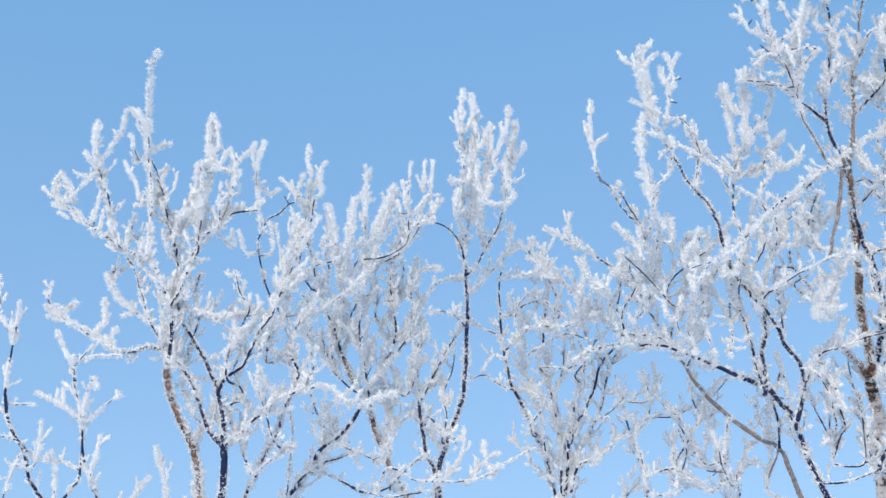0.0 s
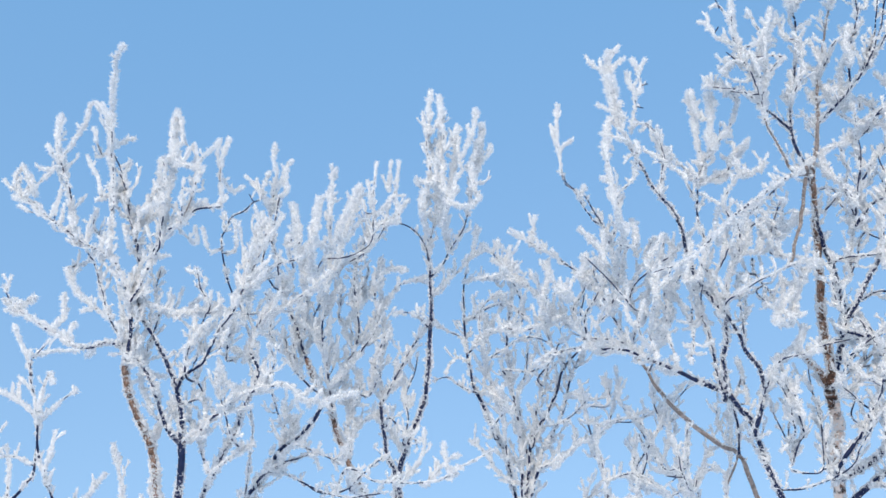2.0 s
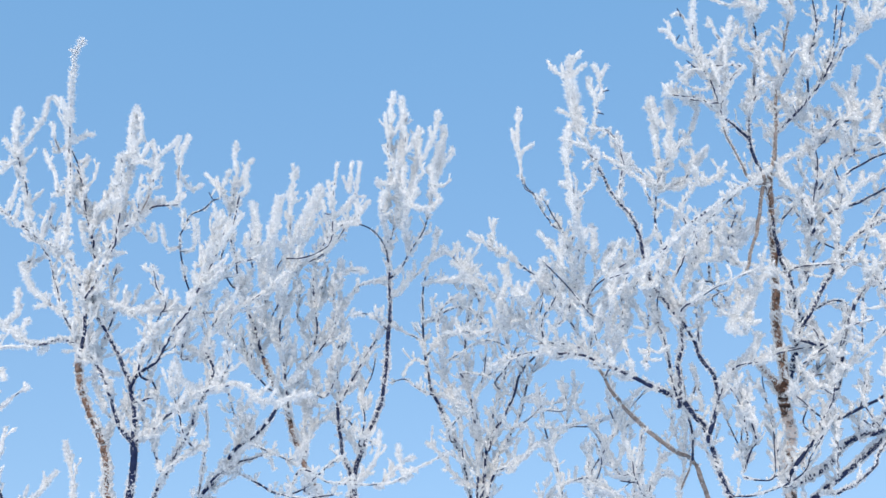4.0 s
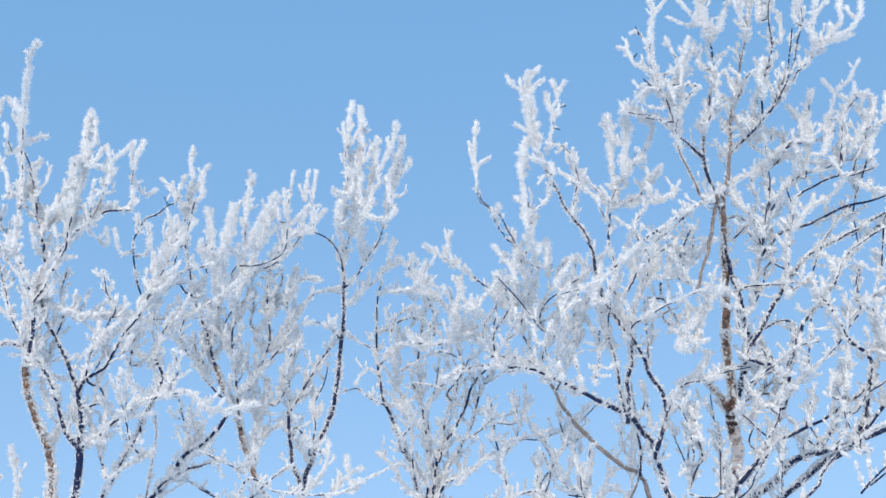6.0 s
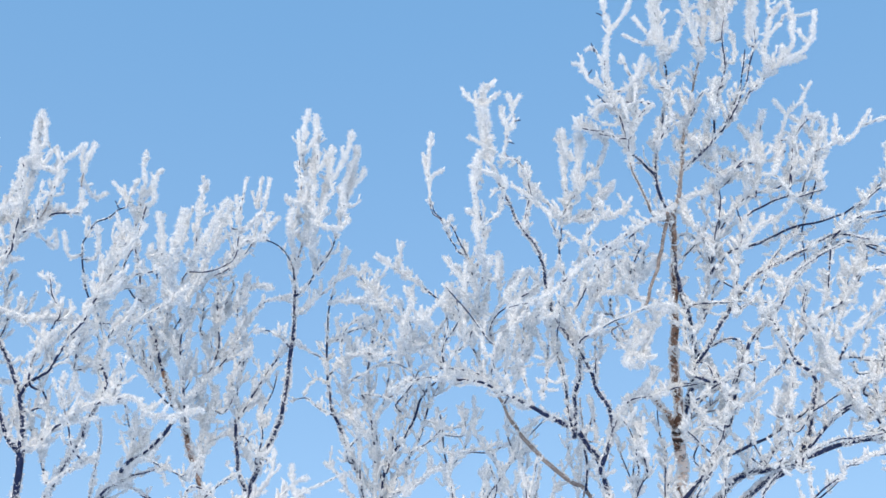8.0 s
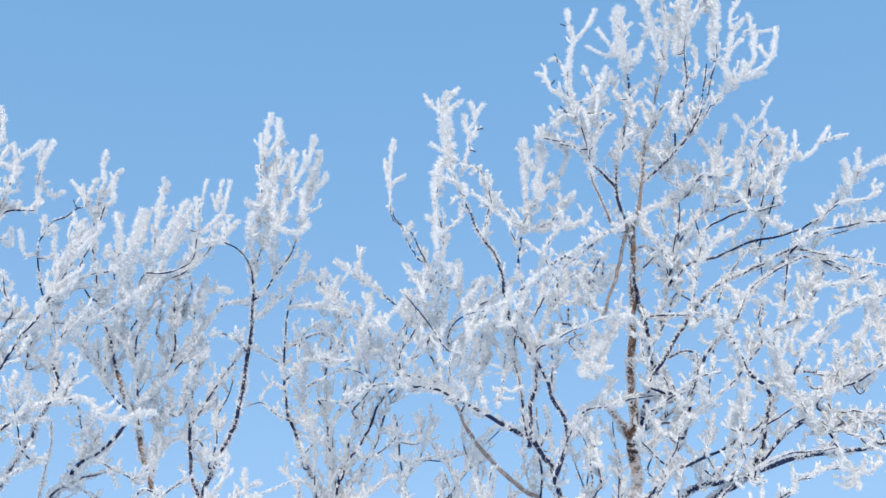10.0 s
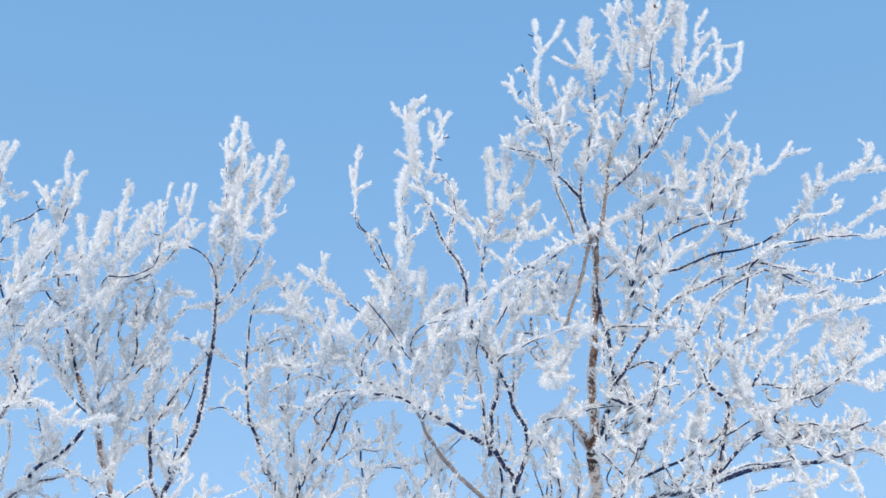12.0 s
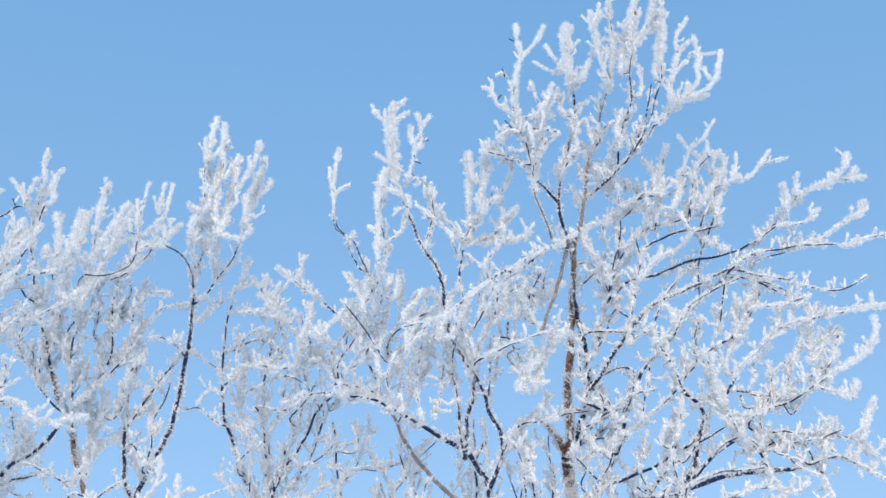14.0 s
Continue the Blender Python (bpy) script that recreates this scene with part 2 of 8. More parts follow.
def fringe(pile, path, wood, coat, cover):
    """Rime on a stout bough: crusts and tufts along its upper edge and in patches, stray specks, and bare bark below."""
    path, inner, length = resample(path, wood, 0.008)
    n, sides = len(path), 18 if np.mean(inner[-9:]) > 0.015 else 10
    stout = 0.16 if np.mean(inner[-9:]) > 0.026 else 0.0
    t, a, b = frames_along(path)
    ang = np.linspace(0, 2 * np.pi, sides, endpoint=False)
    ring = a[:, None] * np.cos(ang)[None, :, None] + b[:, None] * np.sin(ang)[None, :, None]
    side = exposed(ring)
    drift = 0.34 * ripple(n, 14, rng) + 0.26 * ripple(n, 4, rng)
    grow = (1.7 * cover - 0.68 - stout + drift)[:, None] + 0.5 * side + 0.5 * rng.uniform(-1, 1, (n, sides))
    grow = np.clip(grow, 0, 1)
    thick = coat * (0.10 + 0.34 * grow) * (1 + 0.4 * rng.uniform(-1, 1, (n, sides)))
    size = np.where(grow > 0.22, inner[:, None] + thick * np.clip(2.2 * (grow - 0.15), 0, 1), inner[:, None] * 0.6)
    tube(pile, path, size, sides)
    m = int(length * (2 * np.pi * np.mean(inner) + 0.05) * 9500 * (0.4 + cover))
    i, j = rng.integers(0, n, m), rng.integers(0, sides, m)
    chance = np.where(grow[i, j] > 0.2, 1.0, np.clip(0.55 + 0.6 * drift[i] + 0.15 * side[i, j], 0.08, 1) * cover * 1.6)
    keep = rng.random(m) < chance
    i, j = i[keep], j[keep]
    m = len(i)
    if m:
        turn = ang[j] + rng.uniform(-1, 1, m) * np.pi / sides
        face = a[i] * np.cos(turn)[:, None] + b[i] * np.sin(turn)[:, None]
        seat = path[i] + face * np.maximum(size[i, j] * 0.9, inner[i] * 1.02)[:, None] + t[i] * rng.uniform(-0.004, 0.004, (m, 1))
        full = coat * (0.20 + 0.45 * grow[i, j]) * rng.uniform(0.4, 1.2, m) + 0.003
        each = 5  # blades to a tuft
        out = np.repeat(face, each, 0) + 0.3 * UP + 0.85 * rng.normal(0, 1, (m * each, 3))
        out /= np.linalg.norm(out, axis=1)[:, None]
        high = np.repeat(full, each) * rng.uniform(0.5, 1.1, m * each)
        needles(pile, np.repeat(seat, each, 0) + rng.normal(0, 0.0018, (m * each, 3)), out, high, high * rng.uniform(0.22, 0.4, m * each) + 0.0008)


# ---- trees ----
BODY, NEEDLES = 0.48, 3300  # the solid share of the rime's thickness; blades of ice to a metre of twig
TWIGS, REACH = 4.7, 1.1  # how many side twigs, and how far the longest run past their usual length


BUSHY = {}  # how thickly each tree is set with side twigs


def birch(label, x, y, bushy=1.0):
    tree = new("birch_tree")
    BUSHY[tree.name] = bushy
    tree.location = (x, y, 0)
    tree.empty_display_size = 0.3
    return tagged(tree, label, "tree", group="frosted birches")


PLAN = []  # all boughs, foot to tip, before any is grown


def branch(*bough, rooted=False):
    """Plans one bough: tree, kind, radius at foot and tip, coat, cover, twigs to a metre, their reach (all in millimetres), and the points from foot to tip."""
    PLAN.append((*bough, rooted))


def joined(own, points):
    """Lets a bough spring from the nearest other bough of its tree, where one passes close behind its foot."""
    ahead = points[1] - points[0]
    ahead /= np.linalg.norm(ahead) + 1e-9
    others = [line for k, line in enumerate(LINES) if k != own and PLAN[k][0] == PLAN[own][0]]
    if not others:
        return points
    others = np.concatenate(others)
    gap = others - points[0]
    back = gap @ ahead
    cost = np.hypot(gap[:, 0], gap[:, 2]) + 0.25 * np.abs(gap[:, 1]) + 0.8 * np.clip(back, 0, None)
    k = int(np.argmin(cost))
    far = np.linalg.norm(gap[k])
    if far < 0.012:
        return points
    if cost[k] > 0.16 or (back[k] > 0.3 * far and far > 0.03):  # nothing close: reach further, but only backwards and down
        reach = np.linalg.norm(gap, axis=1) + 9.0 * (back > 0) + 9.0 * (gap[:, 2] > 0.02)
        k = int(np.argmin(reach))
        far = reach[k]
        if far > 0.42:
            return points
    if back[k] > 0 and len(points) > 2:  # the bough passes beside the foot: spring straight from it
        return [others[k]] + points[1:]
    return [others[k]] + ([others[k] - 0.5 * gap[k] - 0.12 * far * ahead] if far > 0.08 else []) + points


def grow_bough(own, tree, name, r0, r1, coat, cover, per_metre, reach, points, rooted):
    """One bough of a tree with its side twigs and its rime. Radii, coat and reach in millimetres; points run from its foot to its tip."""
    points = [np.array(p, float) for p in points]
    if rooted:
        foot = np.array([tree.location.x, tree.location.y, -0.1]) + np.r_[0.25 * (points[0] - np.array(tree.location))[:2], 0]
        seen, step = points[0], points[1] - points[0]
        far = np.linalg.norm(seen - foot)
        u = np.linspace(0, 1, max(6, int(far / max(0.06, np.linalg.norm(step)))))[:-1, None]
        down = -0.8 * far * step / np.linalg.norm(step)
        lower = (1 - u) ** 2 * (1 + 2 * u) * foot + u ** 2 * (3 - 2 * u) * seen + u * (1 - u) ** 2 * 0.9 * far * UP + u ** 2 * (1 - u) * down
        points = list(lower) + points
    else:
        points = joined(own, points)
    path = smooth_path(points, 0.014)
    n = len(path)
    t, a, b = frames_along(path)
    kink = min(0.0055, 0.4 * r0 * 0.001 + 0.0018)
    fade = np.clip(np.arange(n) / 8, 0, 1)
    path = path + kink * fade[:, None] * (a * ripple(n, 5, rng)[:, None] + b * ripple(n, 6, rng)[:, None])
    u = np.linspace(0, 1, n)
    stout = 1.35 if name == "twig" else 1.0
    wood = 0.001 * stout * (r0 + (r1 - r0) * u ** 0.85)
    if rooted:
        low = np.clip((seen[2] - path[:, 2]) / max(0.5, seen[2]), 0, 1)
        wood = wood * (1 + 0.9 * low)
    wood = wood * (1 + (0.03 if name == "trunk" else 0.10) * ripple(n, 5, rng) + (0.01 if name == "trunk" else 0.05) * rng.uniform(-1, 1, n))
    speckled = cover < 0.58
    if speckled:
        cover += 0.04
    elif name == "limb" and cover < 0.97:
        cover -= 0.09  # the dark wood shows through in places
    elif name == "twig":
        cover = min(cover, 0.93)
    coat = coat * (0.00127 if name == "twig" else 0.00106)
    if speckled:
        coat = min(coat, 0.024)
    thick = r0 >= 12
    bark, white, twigs = Pile(), Pile(), Pile()
    tube(bark, path, wood, 16 if name == "trunk" else 9 if thick else 6)
    frosted = path[:, 2] > 2.2
    if frosted.sum() > 5:
        k = np.where(frosted)[0]
        if speckled:
            fringe(white, path[k], wood[k], coat, cover)
        else:
            rime(white, path[k], wood[k], coat, cover)

    side_coat = max(coat, 0.0185) if name != "twig" else coat * 0.88

    def shoot(start, way, lift, long, thick_at_foot, share):
        line = smooth_path([start, start + way * long * 0.45, start + way * long * 0.45 + lift * long * 0.55], 0.013)
        line = line + 0.0018 * np.stack([ripple(len(line), 3, rng) for _ in range(3)], 1)
        thin = 0.001 * np.linspace(0.95 * thick_at_foot, 1.3, len(line))
        tube(twigs, line[::2], thin[::2], 3)
        rime(white, line, thin, side_coat * share, min(1.0, cover * 0.4 + 0.54), foot_bare=0.25 * rng.random() ** 2 if long > 0.06 else 0.0)
        return line

    # side twigs, upright and a little irregular, with short spurs on them and on the bough itself
    length = np.linalg.norm(np.diff(path, axis=0), axis=1).sum() * frosted.mean()
    grown = np.where(frosted)[0]
    for _ in range(int(length * per_metre * TWIGS * BUSHY[tree.name] * (0.38 if speckled else 1.1) + rng.random())):
        i = int(rng.choice(grown[: max(2, int(len(grown) * 0.93))]))
        side = rng.normal(0, 1, 3) * [1.0, 0.7, 1.0]
        if side[1] < 0:
            side[1] *= 0.3  # fewer twigs on the sunny side
        side -= t[i] * (side @ t[i])
        side /= np.linalg.norm(side) + 1e-9
        way = 0.6 * t[i] + 0.75 * side + np.array([0, 0.16, 0.42])
        way /= np.linalg.norm(way)
        long = 0.001 * reach * rng.uniform(0.45, 1.0 + REACH)
        spray = reach >= 70 and rng.random() < 0.12
        if spray:
            long *= 1.5
        lift = way * 0.75 + UP * 0.55 + 0.28 * rng.normal(0, 1, 3)
        lift /= np.linalg.norm(lift)
        tw = shoot(path[i], way, lift, long, min(3.2, r1 + 0.6), rng.uniform(0.52, 0.90))
        for _ in range(int(long * (15 if spray else 12) + rng.random())):
            j = int(rng.integers(1, len(tw)))
            d = lift + 0.85 * rng.normal(0, 1, 3)
            d /= np.linalg.norm(d)
            if spray and j < len(tw) * 0.8:
                shoot(tw[j], d, 0.5 * d + 0.7 * UP, rng.uniform(0.05, 0.11), 1.9, rng.uniform(0.6, 0.85))
                continue
            shoot(tw[j], d, 0.6 * d + 0.6 * UP, rng.uniform(0.022, 0.06), 1.2, rng.uniform(0.5, 0.75))
    for _ in range(int(length * (12 if name == "twig" else 6) * cover + rng.random())):
        i = int(rng.choice(grown[: max(2, int(len(grown) * 0.9))]))
        d = 0.5 * t[i] + 0.4 * UP + 0.9 * rng.normal(0, 1, 3)
        d /= np.linalg.norm(d)
        shoot(path[i], d, 0.6 * d + 0.6 * UP, rng.uniform(0.025, 0.06), 1.6, rng.uniform(0.55, 0.85))
    limb = bark.build(name, BIRCH_BARK if name == "trunk" else BROWN_BARK if name == "stem" and r0 >= 21 else SMOOTH_BARK if cover <= 0.37 else YOUNG_BARK, parent=tree)
    if white.count:
        tagged(white.build("frost", FROST, NEEDLE_ICE, parent=limb, smooth=False), "thick white needles of hoar frost", kind="stuff")
    if twigs.count:
        tagged(twigs.build("spray", YOUNG_BARK, parent=limb), kind="stuff")
    return limb


# ---- snow-covered ground ----
def ground_sheet():
    rings = np.r_[0.0, np.geomspace(1.0, 4000, 46)]
    sides = 72
    ang = np.linspace(0, 2 * np.pi, sides, endpoint=False)
    verts = []
    for r in rings:
        for w in ang:
            x, y = r * np.cos(w), 4 + r * np.sin(w)
            calm = min(1.0, 30 / (r + 1))
            verts.append((x, y, 0.10 * noise.noise(Vector((x * 0.35, y * 0.35, 0))) * calm + 0.04 * noise.noise(Vector((x * 1.3, y * 1.3, 4))) * calm))
    i = np.arange(len(rings) - 1)[:, None] * sides
    j = np.arange(sides)[None]
    k = (j + 1) % sides
    faces = np.concatenate([np.stack([i + j, i + sides + j, i + sides + k], -1).reshape(-1, 3), np.stack([i + j, i + sides + k, i + k], -1).reshape(-1, 3)])
    pile = Pile()
    pile.add(np.array(verts), faces)
    return tagged(pile.build("ground", SNOW), "smooth snow covering the ground below the birches", "snow", kind="structure")


ground_sheet()

# ---- the birches ----
left = birch("frost-covered birch with dark twisted boughs and several stems", -1.95, 5.75, 0.8)
middle = birch("slender birch with dense upright twigs thick with rime", -0.75, 6.6, 0.95)
forked = birch("small forked birch with thin frosted stems", 0.05, 6.75, 0.55)
right = birch("tall birch with buff peeling trunk and frosted crown", 1.5, 6.35, 1.03)
arching = birch("spreading birch with long arching frost-laden boughs", 2.05, 5.95)
edge = birch("young birch sapling with thin rime-coated shoots", -2.75, 5.5, 0.6)

# left tree
branch(left, "stem", 26, 15, 22, 0.53, 2.8, 108, [(-1.96, 5.34, 3.31), (-1.97, 5.26, 3.51), (-2, 5.18, 3.63), (-2.06, 5.10, 3.77), (-2.07, 5.02, 3.9), (-2.04, 4.95, 3.93)], rooted=True)
branch(left, "limb", 11, 7, 20, 0.75, 7.4, 126, [(-2.042, 4.95, 3.913), (-2.020, 4.90, 4.055), (-2.016, 4.86, 4.171), (-2.049, 4.81, 4.291), (-2.099, 4.77, 4.393)])
branch(left, "limb", 6, 3, 18, 0.85, 9.3, 81, [(-2.099, 4.77, 4.393), (-2.215, 4.77, 4.462), (-2.356, 4.77, 4.566), (-2.454, 4.77, 4.654), (-2.554, 4.77, 4.743), (-2.630, 4.77, 4.828), (-2.657, 4.77, 4.918), (-2.624, 4.78, 4.986)])
branch(left, "twig", 4, 2, 16, 0.9, 6, 60, [(-2.339, 4.82, 4.604), (-2.364, 4.81, 4.753), (-2.405, 4.81, 4.888), (-2.443, 4.80, 5.027), (-2.477, 4.79, 5.152), (-2.47, 4.78, 5.29)])
branch(left, "stem", 20, 17, 22, 0.345, 1.9, 90, [(-1.85, 5.30, 3.29), (-1.82, 5.23, 3.46), (-1.82, 5.18, 3.57)], rooted=True)
branch(left, "limb", 13, 7, 22, 0.5, 5.6, 99, [(-1.824, 5.18, 3.571), (-1.804, 5.13, 3.667), (-1.824, 5.08, 3.805), (-1.875, 5.02, 3.944), (-1.938, 4.97, 4.055), (-1.979, 4.93, 4.130), (-1.998, 4.88, 4.226)])
branch(left, "limb", 7, 3, 20, 0.75, 7.4, 90, [(-1.978, 4.88, 4.164), (-1.990, 4.84, 4.393), (-2.021, 4.79, 4.568), (-2.044, 4.75, 4.713), (-2.076, 4.72, 4.834), (-2.106, 4.68, 4.928)])
branch(left, "twig", 3, 2, 16, 1, 4, 50, [(-2.11, 4.74, 4.414), (-2.108, 4.73, 4.584), (-2.112, 4.71, 4.761), (-2.134, 4.70, 4.943), (-2.162, 4.69, 5.115), (-2.213, 4.68, 5.259)])
branch(left, "limb", 14, 6, 24, 0.5, 4.7, 108, [(-1.824, 5.18, 3.563), (-1.875, 5.15, 3.623), (-1.909, 5.12, 3.702), (-1.928, 5.08, 3.795), (-1.938, 5.06, 3.814)])
branch(left, "limb", 11, 6, 24, 0.55, 2.8, 72, [(-1.919, 5.06, 3.770), (-1.939, 5.02, 3.830), (-1.988, 4.98, 3.908), (-2.021, 4.95, 3.949), (-2.106, 4.91, 3.995), (-2.194, 4.88, 3.966), (-2.268, 4.85, 3.964)])
branch(left, "limb", 6, 3, 22, 0.85, 6.5, 63, [(-2.268, 4.85, 3.964), (-2.360, 4.88, 4.038), (-2.468, 4.92, 4.114), (-2.579, 4.95, 4.204), (-2.675, 4.98, 4.294), (-2.752, 5.02, 4.415)])
branch(left, "twig", 3, 2, 16, 1, 3, 40, [(-2.421, 4.96, 4.08), (-2.393, 4.96, 4.164), (-2.395, 4.95, 4.308)])
branch(left, "twig", 3, 2, 18, 1, 4, 45, [(-2.653, 5.00, 4.26), (-2.612, 5.00, 4.293), (-2.561, 4.99, 4.326)])
branch(left, "limb", 6, 3, 18, 0.85, 6.5, 72, [(-2.019, 4.95, 3.897), (-2.075, 4.92, 4.024), (-2.131, 4.90, 4.124), (-2.175, 4.87, 4.270), (-2.217, 4.84, 4.402), (-2.254, 4.81, 4.467)])
branch(left, "twig", 4, 2, 17, 0.95, 3, 50, [(-2.16, 4.96, 4.162), (-2.258, 4.95, 4.238), (-2.321, 4.95, 4.3), (-2.367, 4.94, 4.376), (-2.396, 4.94, 4.445)])
branch(left, "limb", 9, 5, 20, 0.65, 6.5, 90, [(-1.818, 5.06, 3.789), (-1.773, 5.03, 3.852), (-1.683, 5.00, 3.891), (-1.638, 4.97, 3.958), (-1.593, 4.94, 4.030), (-1.537, 4.91, 4.078), (-1.492, 4.88, 4.159)])
branch(left, "limb", 5, 3, 20, 0.85, 8.4, 99, [(-1.492, 4.88, 4.159), (-1.460, 4.91, 4.280), (-1.427, 4.94, 4.403), (-1.406, 4.97, 4.531), (-1.371, 5.00, 4.661)])
branch(left, "limb", 6, 3, 20, 0.75, 5.6, 68, [(-1.751, 4.96, 3.820), (-1.737, 4.93, 3.920), (-1.695, 4.91, 3.996), (-1.659, 4.89, 4.072), (-1.628, 4.87, 4.135), (-1.670, 4.85, 4.221), (-1.693, 4.82, 4.321)])
branch(left, "limb", 9, 5, 22, 0.85, 6.5, 81, [(-1.818, 5.18, 3.556), (-1.713, 5.15, 3.619), (-1.639, 5.13, 3.673), (-1.536, 5.10, 3.724), (-1.420, 5.08, 3.763), (-1.304, 5.06, 3.781)])
branch(left, "limb", 6, 3, 18, 1, 4.7, 54, [(-1.304, 5.06, 3.781), (-1.245, 5.04, 3.742), (-1.187, 5.03, 3.678), (-1.103, 5.01, 3.652), (-1.018, 4.99, 3.664), (-0.934, 4.97, 3.668)])
branch(left, "limb", 6, 4, 19, 0.85, 7.4, 81, [(-2.007, 4.83, 4.158), (-1.943, 4.81, 4.280), (-1.889, 4.79, 4.436), (-1.870, 4.77, 4.567), (-1.854, 4.74, 4.717)])
branch(left, "twig", 4, 2, 17, 1, 4, 50, [(-1.877, 4.78, 4.478), (-1.848, 4.75, 4.62), (-1.819, 4.72, 4.797), (-1.796, 4.69, 4.912), (-1.803, 4.66, 5.049), (-1.782, 4.64, 5.137)])
branch(left, "twig", 3, 2, 16, 1, 4, 45, [(-1.88, 4.83, 4.6), (-1.899, 4.81, 4.78), (-1.911, 4.80, 4.93), (-1.876, 4.80, 4.977)])
branch(left, "twig", 3, 2, 16, 0.85, 4, 50, [(-1.747, 4.71, 4.533), (-1.709, 4.70, 4.632), (-1.695, 4.69, 4.716), (-1.677, 4.69, 4.827), (-1.709, 4.68, 4.946)])
branch(left, "limb", 5, 3, 18, 0.9, 4.7, 54, [(-1.894, 4.77, 4.408), (-1.815, 4.75, 4.511), (-1.728, 4.73, 4.564), (-1.686, 4.72, 4.594), (-1.574, 4.71, 4.595), (-1.527, 4.70, 4.656)])
branch(left, "twig", 3, 2, 16, 1, 4, 50, [(-2.046, 4.82, 4.619), (-1.984, 4.82, 4.693), (-1.934, 4.81, 4.768), (-1.922, 4.81, 4.832)])
branch(left, "limb", 5, 3, 18, 0.8, 7.4, 81, [(-1.976, 4.76, 4.447), (-2.006, 4.76, 4.538), (-2.030, 4.75, 4.610), (-2.056, 4.74, 4.773)])
branch(left, "twig", 3, 2, 15, 0.9, 5, 60, [(-1.955, 4.90, 4.187), (-1.868, 4.91, 4.154), (-1.768, 4.91, 4.123), (-1.684, 4.91, 4.135), (-1.584, 4.91, 4.104)])
branch(left, "stem", 16, 9, 22, 0.55, 5.6, 90, [(-1.81, 5.49, 3.34), (-1.69, 5.40, 3.52), (-1.59, 5.32, 3.65), (-1.54, 5.24, 3.72), (-1.47, 5.16, 3.81)], rooted=True)
branch(left, "limb", 9, 4, 22, 0.75, 8.4, 99, [(-1.467, 5.16, 3.811), (-1.441, 5.13, 3.900), (-1.478, 5.10, 3.982), (-1.435, 5.06, 4.101), (-1.387, 5.03, 4.190)])
branch(left, "twig", 5, 3, 18, 0.7, 4, 70, [(-1.703, 5.28, 3.440), (-1.745, 5.28, 3.556), (-1.770, 5.27, 3.644), (-1.835, 5.26, 3.737)])
branch(left, "twig", 3, 2, 16, 0.8, 4, 60, [(-1.697, 5.28, 3.434), (-1.603, 5.28, 3.502), (-1.532, 5.28, 3.552), (-1.476, 5.28, 3.561)])
branch(left, "twig", 3, 2, 18, 0.95, 5, 60, [(-1.488, 5.22, 3.992), (-1.576, 5.21, 4.046), (-1.658, 5.21, 4.093)])
branch(left, "twig", 3, 2, 18, 1, 5, 70, [(-2.012, 5.12, 3.999), (-2.02, 5.13, 3.851), (-1.958, 5.14, 3.729)])
branch(left, "twig", 3, 2, 15, 0.95, 6, 60, [(-1.969, 5.25, 3.567), (-1.967, 5.24, 3.667), (-1.929, 5.24, 3.721), (-1.875, 5.23, 3.775)])
branch(left, "twig", 3, 2, 15, 1, 4, 40, [(-2.14, 5.37, 3.333), (-2.163, 5.37, 3.446), (-2.188, 5.36, 3.533), (-2.22, 5.35, 3.652)])
branch(left, "twig", 3, 2, 15, 1, 5, 40, [(-2.409, 5.37, 3.354), (-2.325, 5.37, 3.397), (-2.285, 5.37, 3.456), (-2.245, 5.36, 3.504)])
# foreground sprays of the left tree over the middle
branch(left, "limb", 5, 3, 20, 0.88, 5.6, 81, [(-1.731, 5.23, 4.274), (-1.635, 5.21, 4.255), (-1.512, 5.19, 4.233), (-1.360, 5.17, 4.239), (-1.208, 5.14, 4.307), (-1.085, 5.12, 4.410)])
branch(left, "limb", 5, 3, 20, 0.88, 5.6, 81, [(-1.614, 5.13, 4.190), (-1.521, 5.10, 4.318), (-1.427, 5.07, 4.390), (-1.333, 5.04, 4.430), (-1.211, 5.01, 4.435)])
branch(left, "twig", 4, 2, 14, 0.9, 6, 60, [(-1.523, 5.10, 4.317), (-1.492, 5.05, 4.454), (-1.449, 5.01, 4.592), (-1.389, 4.97, 4.663)])
# limb on the far side of the left tree
branch(left, "stem", 15, 10, 24, 0.6, 4.7, 81, [(-1.72, 5.89, 3.44), (-1.56, 5.83, 3.60), (-1.48, 5.79, 3.71), (-1.39, 5.74, 3.75), (-1.30, 5.70, 3.81), (-1.22, 5.65, 3.90)], rooted=True)
branch(left, "limb", 9, 4, 20, 0.45, 3.7, 63, [(-1.578, 5.78, 3.560), (-1.487, 5.77, 3.619), (-1.380, 5.77, 3.659), (-1.258, 5.77, 3.676)])
branch(left, "limb", 6, 3, 18, 0.9, 5.6, 81, [(-1.456, 5.67, 3.668), (-1.381, 5.70, 3.703), (-1.237, 5.74, 3.657), (-1.123, 5.77, 3.613)])
branch(left, "twig", 4, 2, 17, 0.9, 5, 80, [(-1.461, 5.75, 3.712), (-1.438, 5.74, 3.849), (-1.446, 5.73, 3.977)])
branch(left, "twig", 4, 2, 15, 0.55, 3, 60, [(-1.645, 5.78, 3.505), (-1.627, 5.77, 3.655), (-1.616, 5.76, 3.809), (-1.628, 5.75, 3.952)])
